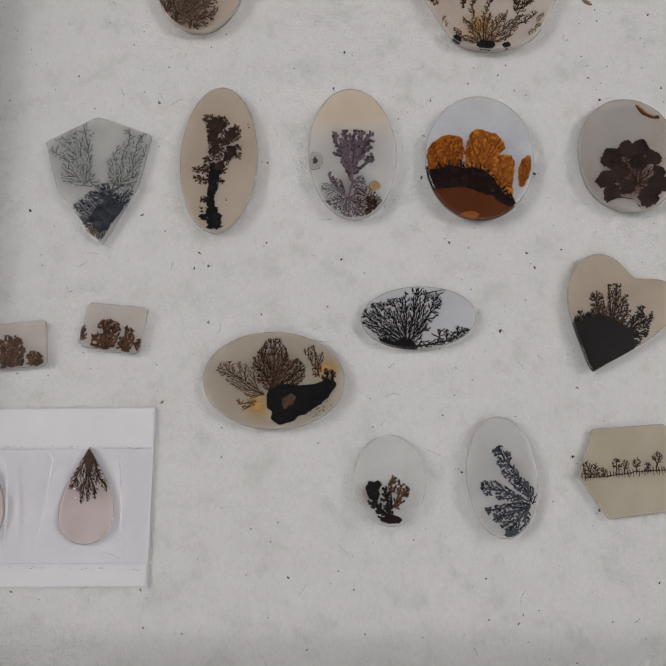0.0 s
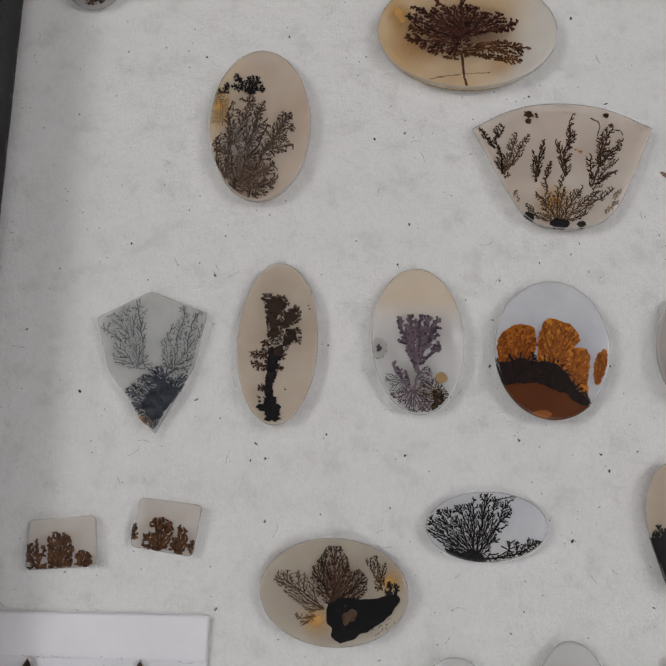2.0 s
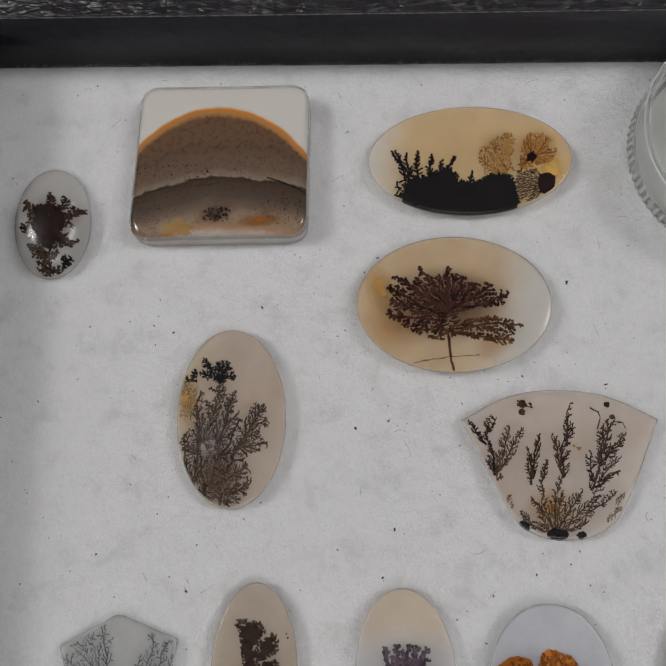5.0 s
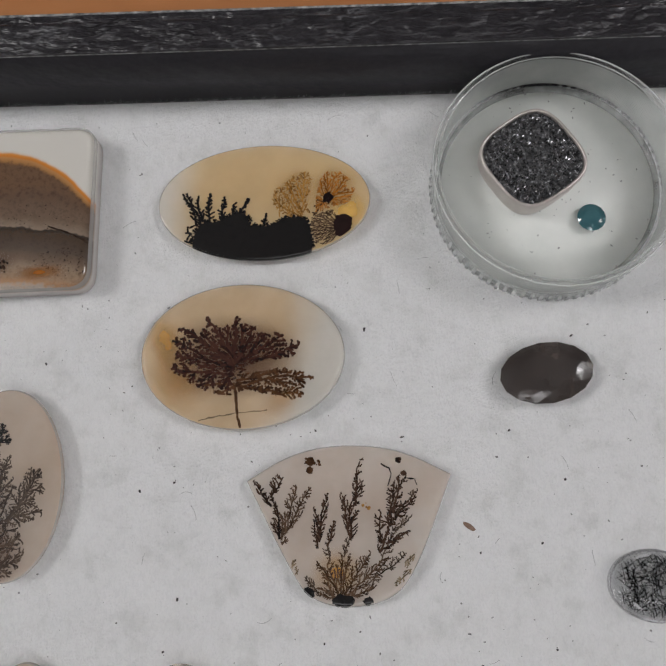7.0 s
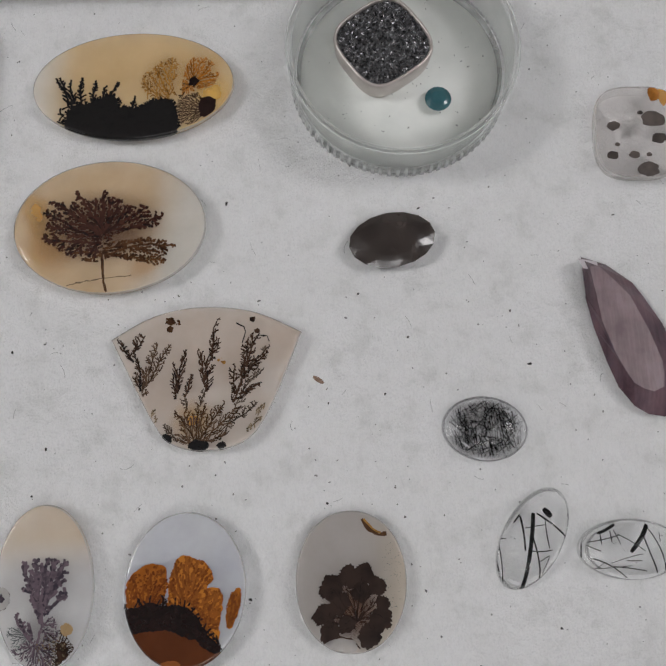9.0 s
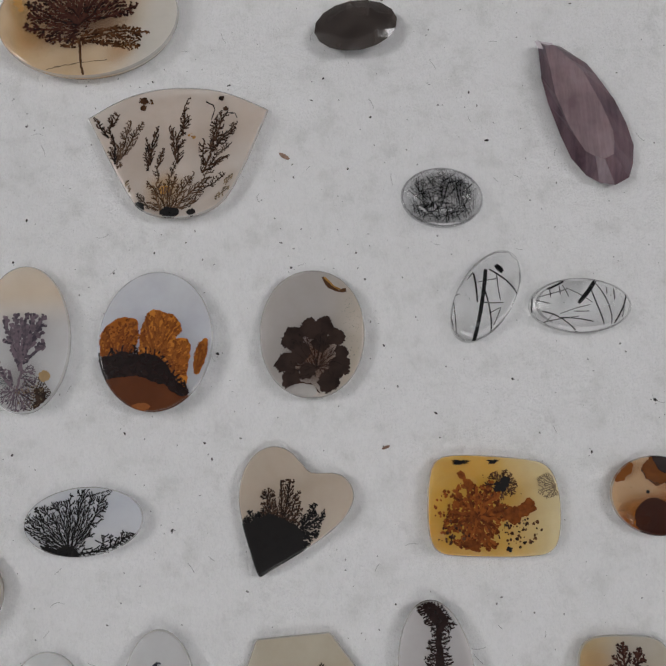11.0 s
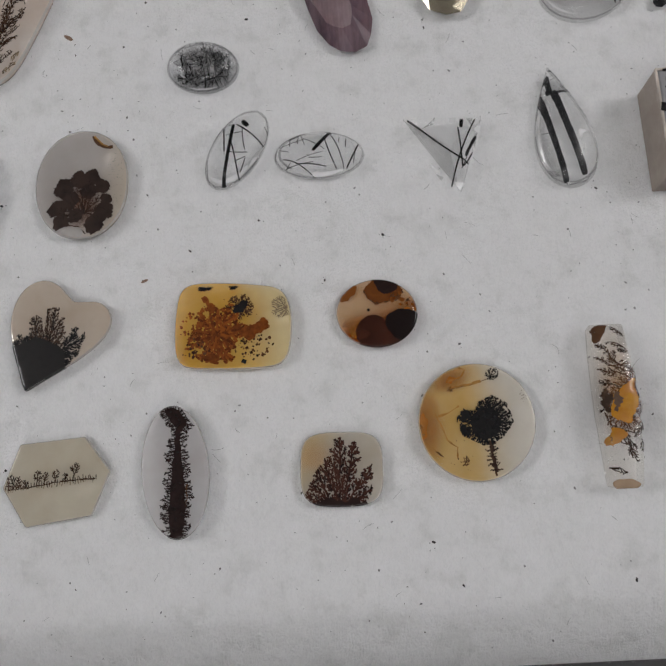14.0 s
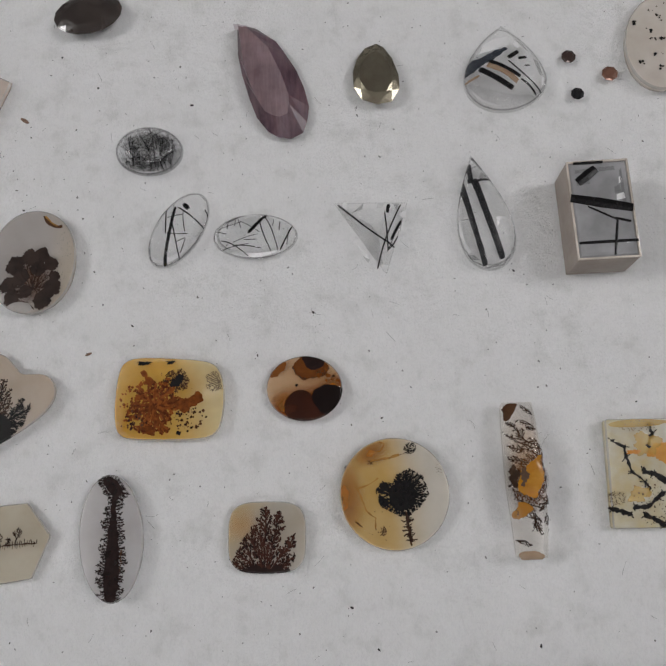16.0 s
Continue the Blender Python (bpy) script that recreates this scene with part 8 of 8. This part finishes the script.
def facet_stone(name, label, x, y, outline, height, mat, table=0.6, girdle=0.45, z=0.0, mid=None):
    """A faceted gem: pavilion, girdle, two rows of crown facets turned against each other, table."""
    ob = thing(name, label, "gemstone", x, y, z, "cut stones in the tray")
    n = len(outline)
    bm = bmesh.new()
    mid = mid or (1 + table) / 2
    g0 = [bm.verts.new((a * 0.97, b * 0.97, girdle * height - 0.12)) for a, b in outline]
    g1 = [bm.verts.new((a, b, girdle * height)) for a, b in outline]
    half = [((outline[i][0] + outline[(i + 1) % n][0]) / 2, (outline[i][1] + outline[(i + 1) % n][1]) / 2) for i in range(n)]
    m = [bm.verts.new((a * mid, b * mid, height * (girdle + (1 - girdle) * 0.62))) for a, b in half]
    t = [bm.verts.new((a * table, b * table, height)) for a, b in outline]
    base = [bm.verts.new((a * 0.3, b * 0.3, 0)) for a, b in outline]
    for i in range(n):
        j = (i + 1) % n
        bm.faces.new((base[i], base[j], g0[j], g0[i]))
        bm.faces.new((g0[i], g0[j], g1[j], g1[i]))
        bm.faces.new((g1[i], g1[j], m[i]))
        bm.faces.new((m[i], g1[j], m[j], t[j]))
        bm.faces.new((m[i], t[j], t[i]))
    bm.faces.new(t)
    bm.faces.new(base[::-1])
    bmesh.ops.recalc_face_normals(bm, faces=bm.faces)
    part("body", bm, mat, ob, smooth=False)
    return ob


facet_stone("dark_faceted_oval", "dark brown faceted oval gemstone, nearly black", 32.6, -7.7, ellipse(7.3, 4.8, 8, 16, 2.0), 3.0, gem("dark_brown_gem", (0.034, 0.027, 0.025), 0.0, 0.16, 0.92, (0.07, 0.056, 0.05)), 0.62, 0.74)
PY = (91.9, -26.3)
facet_stone("pyrite_faceted_oval", "olive-grey metallic faceted pear-shaped gemstone", *PY, local(*PY, [(92.5, -19.3), (90.1, -20.2), (88.4, -22.5), (87.4, -25.4), (87.4, -28.8), (89.0, -31.8), (92.0, -33.0), (94.8, -32.6), (96.6, -29.8), (96.6, -26.7), (95.5, -22.8), (93.9, -20.2)]), 2.8, gem("olive_metal_gem", (0.3, 0.265, 0.2), 0.8, 0.22, 1.0, (0.4, 0.36, 0.27)), 0.68, 0.7)
facet_stone("teal_round_gem", "small round teal faceted gemstone in the glass dish", 42.0, 17.2, ellipse(2.3, 2.3, 0, 16), 1.8, gem("teal_gem", (0.03, 0.1, 0.12), 0.0, 0.06, 0.9, (0.06, 0.17, 0.19)), 0.55, 0.74, 1.4)
for gx, gy, rr, col, lab in ((131.1, -24.6, 1.5, (0.06, 0.04, 0.035), "tiny dark brown round faceted gem"), (138.8, -29.0, 1.65, (0.2, 0.1, 0.07), "tiny salmon-brown round faceted gem"), (131.9, -33.0, 1.35, (0.02, 0.02, 0.022), "tiny black round faceted gem")):
    facet_stone("tiny_round_gem", lab, gx, gy, ellipse(rr, rr, 10, 8), 1.5, gem("tiny_gem", col, 0.35, 0.05), 0.5, 0.74)

# purple drop
UC = (70.6, -26.8)
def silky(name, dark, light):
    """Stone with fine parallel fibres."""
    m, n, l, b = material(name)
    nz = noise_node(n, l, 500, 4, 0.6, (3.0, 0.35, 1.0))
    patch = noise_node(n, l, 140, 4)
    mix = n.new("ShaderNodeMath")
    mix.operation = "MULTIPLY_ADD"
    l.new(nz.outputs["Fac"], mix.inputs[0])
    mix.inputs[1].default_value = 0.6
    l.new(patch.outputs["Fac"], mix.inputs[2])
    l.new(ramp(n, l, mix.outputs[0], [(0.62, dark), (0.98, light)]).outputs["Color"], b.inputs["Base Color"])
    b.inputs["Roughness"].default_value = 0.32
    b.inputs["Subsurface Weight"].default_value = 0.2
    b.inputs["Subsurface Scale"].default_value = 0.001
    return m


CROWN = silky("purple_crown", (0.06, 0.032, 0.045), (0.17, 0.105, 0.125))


def purple_drop():
    """A teardrop cut in flat facets round a long table; facet shading is put into their colours."""
    ob = thing("purple_drop_gem", "dusky purple faceted teardrop stone with silky sheen", "gemstone", *UC, 0.0, "cut stones in the tray")
    girdle = local(*UC, [(63.9, -11.9), (64.0, -18.5)] + [(63.9, -18.8), (64.7, -23.8), (66.2, -29.7), (67.6, -33.9), (69.8, -37.1), (71.9, -38.5), (74.4, -39.0), (76.8, -37.8), (77.7, -35.4), (78.2, -32.1), (77.4, -28.0), (75.9, -23.7), (73.4, -19.1)] + [(71.9, -16.7), (67.9, -13.4)])
    table = local(*UC, [(64.5, -14.2)] + [(65.0, -18.4), (65.5, -23.4), (67.1, -28.8), (68.3, -31.5), (69.4, -33.6), (70.9, -34.6), (72.4, -35.1), (74.0, -34.4), (74.3, -32.3), (74.3, -30.3), (72.9, -25.4), (70.5, -19.4)] + [(68.1, -16.5), (65.9, -14.1)])
    bm = bmesh.new()
    low = [bm.verts.new((x * 0.82, y * 0.88, 0.0)) for x, y in girdle]
    edge = [bm.verts.new((x, y, 1.25)) for x, y in girdle]
    n, m = len(girdle), len(table)
    for i in range(n):
        bm.faces.new((low[i], low[(i + 1) % n], edge[(i + 1) % n], edge[i]))
    bm.faces.new(low[::-1])
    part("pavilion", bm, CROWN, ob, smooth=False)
    bm = bmesh.new()
    edge = [bm.verts.new((x, y, 1.25)) for x, y in girdle]
    top = [bm.verts.new((x, y, 3.3)) for x, y in table]
    near = [min(range(m), key=lambda k: (k * n / m - i) ** 2) for i in range(n)]
    for i in range(n):
        j = (i + 1) % n
        a, b = near[i], near[j]
        if a == b:
            bm.faces.new((edge[i], edge[j], top[a]))
        else:
            bm.faces.new((edge[i], edge[j], top[b], top[a]))
    bmesh.ops.recalc_face_normals(bm, faces=bm.faces)
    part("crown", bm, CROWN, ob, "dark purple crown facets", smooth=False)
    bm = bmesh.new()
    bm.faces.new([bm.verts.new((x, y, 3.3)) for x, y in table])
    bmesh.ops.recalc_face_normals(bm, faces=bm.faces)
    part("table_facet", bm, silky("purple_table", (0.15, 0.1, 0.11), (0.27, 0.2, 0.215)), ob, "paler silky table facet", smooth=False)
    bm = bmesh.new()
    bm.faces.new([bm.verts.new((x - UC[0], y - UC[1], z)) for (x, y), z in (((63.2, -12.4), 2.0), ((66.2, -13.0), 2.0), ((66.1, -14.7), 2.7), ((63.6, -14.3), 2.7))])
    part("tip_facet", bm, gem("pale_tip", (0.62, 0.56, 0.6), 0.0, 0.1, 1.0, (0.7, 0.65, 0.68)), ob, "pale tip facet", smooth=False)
    return ob


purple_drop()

# ---- the round dish with its stones ----
def dish():
    ob = thing("round_gem_dish", "round clear plastic gem jar base with knurled rim", "jar", 35.7, 23.3, 0.0)
    mat = clear("clear_plastic", (0.99, 0.995, 0.992), 0.62, 0.0, 1.45)
    n = 144
    prof = [(18.1, 0.0), (18.8, 0.25), (19.0, 0.6), (19.0, 3.2), (18.8, 3.5), (19.4, 9.7), (19.15, 10.0), (18.5, 10.0), (18.3, 9.7), (18.1, 1.6), (17.6, 1.2)]
    bm = bmesh.new()
    rows = []
    for k, (r, z) in enumerate(prof):
        row = []
        for i in range(n):
            t = 2 * math.pi * i / n
            rr = r + (0.15 if k in (2, 3) and i % 2 else 0.0)
            row.append(bm.verts.new((rr * math.cos(t), rr * math.sin(t), z)))
        rows.append(row)
    for r0, r1 in zip(rows, rows[1:]):
        for i in range(n):
            bm.faces.new((r0[i], r0[(i + 1) % n], r1[(i + 1) % n], r1[i]))
    bm.faces.new(rows[0][::-1])
    bm.faces.new(rows[-1])
    wall = part("wall", bm, mat, ob, "clear wall with knurled foot")
    # Pale rings and ribs carry the plastic's highlights in their colour.
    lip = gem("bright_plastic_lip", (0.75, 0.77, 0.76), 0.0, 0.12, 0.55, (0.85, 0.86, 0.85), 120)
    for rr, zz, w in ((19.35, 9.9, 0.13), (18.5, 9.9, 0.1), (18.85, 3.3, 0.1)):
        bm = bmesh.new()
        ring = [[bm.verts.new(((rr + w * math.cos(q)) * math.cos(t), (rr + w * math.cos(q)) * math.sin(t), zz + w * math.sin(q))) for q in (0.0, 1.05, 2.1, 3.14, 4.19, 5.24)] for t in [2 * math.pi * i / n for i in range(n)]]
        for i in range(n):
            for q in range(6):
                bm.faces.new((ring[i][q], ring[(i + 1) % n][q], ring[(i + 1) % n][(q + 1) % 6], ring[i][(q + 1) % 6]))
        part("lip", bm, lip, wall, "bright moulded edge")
    bm = bmesh.new()
    for i in range(84):
        t = 2 * math.pi * i / 84
        c, q = math.cos(t), math.sin(t)
        row = []
        for r, zz in ((18.95, 0.4), (19.25, 0.6), (19.25, 2.6), (18.95, 3.0)):
            row.append([bm.verts.new((r * c - sd * q, r * q + sd * c, zz)) for sd in (-0.28, 0.28)])
        for a, b in zip(row, row[1:]):
            bm.faces.new((a[0], a[1], b[1], b[0]))
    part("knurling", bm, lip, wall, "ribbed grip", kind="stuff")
    # Darker grey ring where the wall meets the floor.
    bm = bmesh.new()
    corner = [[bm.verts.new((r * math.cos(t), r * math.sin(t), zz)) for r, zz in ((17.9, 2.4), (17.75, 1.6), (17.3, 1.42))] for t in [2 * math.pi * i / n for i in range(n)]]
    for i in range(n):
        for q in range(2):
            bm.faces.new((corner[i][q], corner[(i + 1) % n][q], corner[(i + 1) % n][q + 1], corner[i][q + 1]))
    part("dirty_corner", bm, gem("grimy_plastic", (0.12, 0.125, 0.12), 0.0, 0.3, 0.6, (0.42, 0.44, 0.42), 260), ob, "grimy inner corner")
    # Added opaque disc for the cotton seen through the clear floor.
    bm = bmesh.new()
    bmesh.ops.create_circle(bm, cap_ends=True, radius=17.5, segments=96)
    for v in bm.verts:
        v.co.z = 1.26
    geo = bmesh.ops.extrude_face_region(bm, geom=list(bm.faces))
    for v in geo["geom"]:
        if isinstance(v, bmesh.types.BMVert):
            v.co.z = 1.36
    liner = bm
    bm = bmesh.new()
    band = [[bm.verts.new((r * math.cos(t), r * math.sin(t), z)) for r, z in ((18.35, 2.6), (18.5, 6.0), (18.6, 9.4))] for t in [2 * math.pi * i / n for i in range(n)]]
    for i in range(n):
        for q in range(2):
            bm.faces.new((band[i][q], band[(i + 1) % n][q], band[(i + 1) % n][q + 1], band[i][q + 1]))
    part("hazy_wall", bm, gem("hazy_plastic", (0.68, 0.71, 0.68), 0.0, 0.2, 0.55, (0.85, 0.87, 0.84), 200), ob, "scuffed hazy inner wall")
    rng = random.Random(9)
    bm = bmesh.new()
    for _ in range(90):
        a, r = rng.random() * 6.283, 17.2 * math.sqrt(rng.random())
        e, x, y = rng.uniform(0.05, 0.2), r * math.cos(a), r * math.sin(a)
        t = rng.random() * 3
        bm.faces.new([bm.verts.new((x + e * k * math.cos(t + o), y + e * k * math.sin(t + o), 1.39)) for o, k in ((0, 1.6), (1.4, 0.6), (3.1, 1.3), (4.7, 0.7))])
    part("grit", bm, DUST, ob, "grey grit on the floor", kind="stuff")
    bm = liner
    part("floor_liner", bm, plain_material("grey_white_liner", (0.72, 0.745, 0.71), (0.82, 0.835, 0.8), 130, 0.5), ob, "greyish white liner")
    return ob


dish()


def druzy():
    ob = thing("druzy_cabochon", "black sparkling druzy square in a silver bezel", "gemstone", 32.9, 26.7, 1.4, "cut stones in the tray")
    silver = gem("silver_bezel", (0.55, 0.5, 0.47), 0.55, 0.35, 1.0, (0.66, 0.6, 0.57), 300)
    out = ellipse(7.85, 7.85, 33, 96, 3.3)
    n = len(out)
    bm = bmesh.new()
    rows = [[bm.verts.new((x * r, y * r, z)) for x, y in out] for r, z in ((0.9, 0.0), (0.93, 0.8), (0.96, 3.8), (0.95, 4.5), (0.91, 4.6), (0.895, 4.4), (0.895, 3.8))]
    for r0, r1 in zip(rows, rows[1:]):
        for i in range(n):
            bm.faces.new((r0[i], r0[(i + 1) % n], r1[(i + 1) % n], r1[i]))
    bm.faces.new(rows[0][::-1])
    part("bezel", bm, silver, ob, "pinkish silver bezel")
    rng = random.Random(8)
    vs, fs = [], []
    crystal = gem("black_druzy", (0.07, 0.07, 0.075), 0.7, 0.1, 1.0, (0.4, 0.4, 0.41), 1500)
    st = [(math.atan2(y, x), math.hypot(x, y)) for x, y in out]
    st.sort()
    ta, ra = [a for a, _ in st], [r for _, r in st]
    g = 0.26
    pts = []
    for j in range(-34, 35):
        for i in range(-34, 35):
            x, y = i * g + (j % 2) * g / 2, j * g
            if math.hypot(x, y) < 0.88 * np.interp(math.atan2(y, x), ta, ra, period=2 * math.pi):
                pts.append((x, y))
    for x, y in pts:
        k = len(vs)
        sz = g * rng.uniform(0.55, 0.85)
        tip = (x + rng.gauss(0, 0.07), y + rng.gauss(0, 0.07), 4.22 + rng.uniform(0.0, 0.36))
        a0 = rng.random() * 2
        for q in range(5):
            a = a0 + q * 1.2566
            vs.append(((x + sz * math.cos(a)) * MM, (y + sz * math.sin(a)) * MM, 4.1 * MM))
        vs.append(tuple(v * MM for v in tip))
        fs += [(k + q, k + (q + 1) % 5, k + 5) for q in range(5)]
    me = bpy.data.meshes.new("crystal_crust")
    me.from_pydata(vs, [], fs)
    me.materials.append(crystal)
    o2 = new("crystal_crust", me)
    o2.parent = ob
    tagged(o2, "crust of tiny sparkling black crystals", kind="stuff")
    return ob


druzy()

# ---- the paper packet with two drops ----
def packet():
    ob = thing("paper_packet", "white paper packet with clear plastic pocket", "packet", -75.8, -118.0, 0.0)
    paper = plain_material("white_paper", (0.72, 0.72, 0.76), (0.78, 0.78, 0.81), 120, 0.7)
    part("sheet", box_bm(-19.4, 19.6, -13.8, 13.8, 0.05, 0.6, 0.12), paper, ob)
    part("flap", box_bm(-19.4, 19.45, 7.2, 13.6, 0.604, 0.85, 0.1), paper, ob, "folded upper flap")
    part("flap", box_bm(-19.4, 19.45, -13.6, -10.2, 0.604, 0.85, 0.1), paper, ob, "folded lower flap")
    film = clear("thin_film", (0.97, 0.97, 0.98), 0.86, 0.05, 1.25)
    bm = bmesh.new()
    nx, ny = 120, 40
    grid = []
    for j in range(ny + 1):
        row = []
        for i in range(nx + 1):
            x, y = -19.3 + 38.7 * i / nx, -10.6 + 18.2 * j / ny
            z = 1.0
            for cx in (-7.4, 9.8):
                z += 1.7 * math.exp(-((x - cx) / 4.2) ** 2 - ((y + 1.5) / 7.0) ** 2)
                for o in (-5.2, 5.0, -6.3):
                    z += 0.45 * math.exp(-((x - cx - o - 0.1 * y) / 0.35) ** 2)
            row.append(bm.verts.new((x, y, z + 0.2 * noise.noise((x * 0.4, y * 0.25, 5)))))
        grid.append(row)
    for j in range(ny):
        for i in range(nx):
            bm.faces.new((grid[j][i], grid[j][i + 1], grid[j + 1][i + 1], grid[j + 1][i]))
    film_part = part("film", bm, film, ob, "clear wrinkled plastic film")
    # White strips stand in for the glints along the film's creases.
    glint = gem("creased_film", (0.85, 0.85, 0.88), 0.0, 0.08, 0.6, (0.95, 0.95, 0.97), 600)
    rng = random.Random(4)
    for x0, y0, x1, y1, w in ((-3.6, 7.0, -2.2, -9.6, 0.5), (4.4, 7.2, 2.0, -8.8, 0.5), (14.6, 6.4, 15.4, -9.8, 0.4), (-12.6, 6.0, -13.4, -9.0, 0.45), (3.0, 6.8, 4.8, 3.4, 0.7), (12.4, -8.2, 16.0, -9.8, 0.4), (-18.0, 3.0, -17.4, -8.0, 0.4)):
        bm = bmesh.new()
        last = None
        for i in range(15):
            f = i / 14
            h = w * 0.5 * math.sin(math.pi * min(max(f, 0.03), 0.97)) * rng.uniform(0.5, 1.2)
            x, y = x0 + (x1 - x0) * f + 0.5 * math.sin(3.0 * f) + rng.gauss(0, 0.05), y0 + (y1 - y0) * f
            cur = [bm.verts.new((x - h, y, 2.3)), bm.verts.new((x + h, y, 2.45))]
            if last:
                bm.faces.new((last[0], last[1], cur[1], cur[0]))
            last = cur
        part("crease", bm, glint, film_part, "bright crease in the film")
    rng = random.Random(2)
    dirt = bmesh.new()
    for y0, y1 in ((7.6, 7.2), (-10.2, -11.2)):
        for _ in range(70):
            x = rng.uniform(-19, 19.3)
            y = y0 + (y1 - y0) * (x + 19) / 38 + rng.gauss(0, 0.12)
            v = [dirt.verts.new((x + rng.uniform(-0.4, 0.4), y + rng.uniform(-0.09, 0.09), 1.35)) for _ in range(3)]
            dirt.faces.new(v)
    part("seam_dirt", dirt, DUST, ob, "grey dirt along the seams", kind="stuff")
    return ob


packet()
for cx in (-83.2, -66.0):
    s = Stone("teardrop_agate", "pinkish teardrop agate with dark fern tip inside packet", cx, -118.0, drop_outline(15.0, 9.0, 91, 96, 1.2), 1.7, LOW, agate("pink_drop_agate", (0.774, 0.675, 0.642), (0.861, 0.779, 0.762), 80, 0.9), z=0.62, seed=41 + int(cx))
    s.ferns(INK_DARKBROWN, [((cx, -110.9), (cx + o, -110.9 - d), 0.7) for o, d in ((-2.9, 6.6), (-1.9, 7.6), (-0.8, 8.3), (0.3, 8.0), (1.3, 7.8), (2.3, 7.2), (3.0, 6.4))], 0.55, 0.5, 0.2, 0.8)
    s.blob(INK_DARKBROWN, (cx, -112.6), 0.8, 1.7, 0.2)
    s.done()

# ---- small debris ----
def chip(x, y, a, b, ang):
    ob = thing("bark_chip", "tiny pale brown chip lying on the cotton", "debris", x, y, 0.05)
    bm = bmesh.new()
    bmesh.ops.create_icosphere(bm, subdivisions=2, radius=1)
    for v in bm.verts:
        v.co = Vector((v.co.x * a * (1 + 0.3 * noise.noise(v.co * 2)), v.co.y * b, v.co.z * 0.16))
    bmesh.ops.rotate(bm, verts=bm.verts, cent=(0, 0, 0), matrix=Matrix.Rotation(radians(ang), 3, "Z"))
    part("flake", bm, CHIP, ob)
    return ob


chip(*(19.3, -30.4), 1.1, 0.4, -35)
chip(*(34.1, -80.5), 0.7, 0.25, 20)
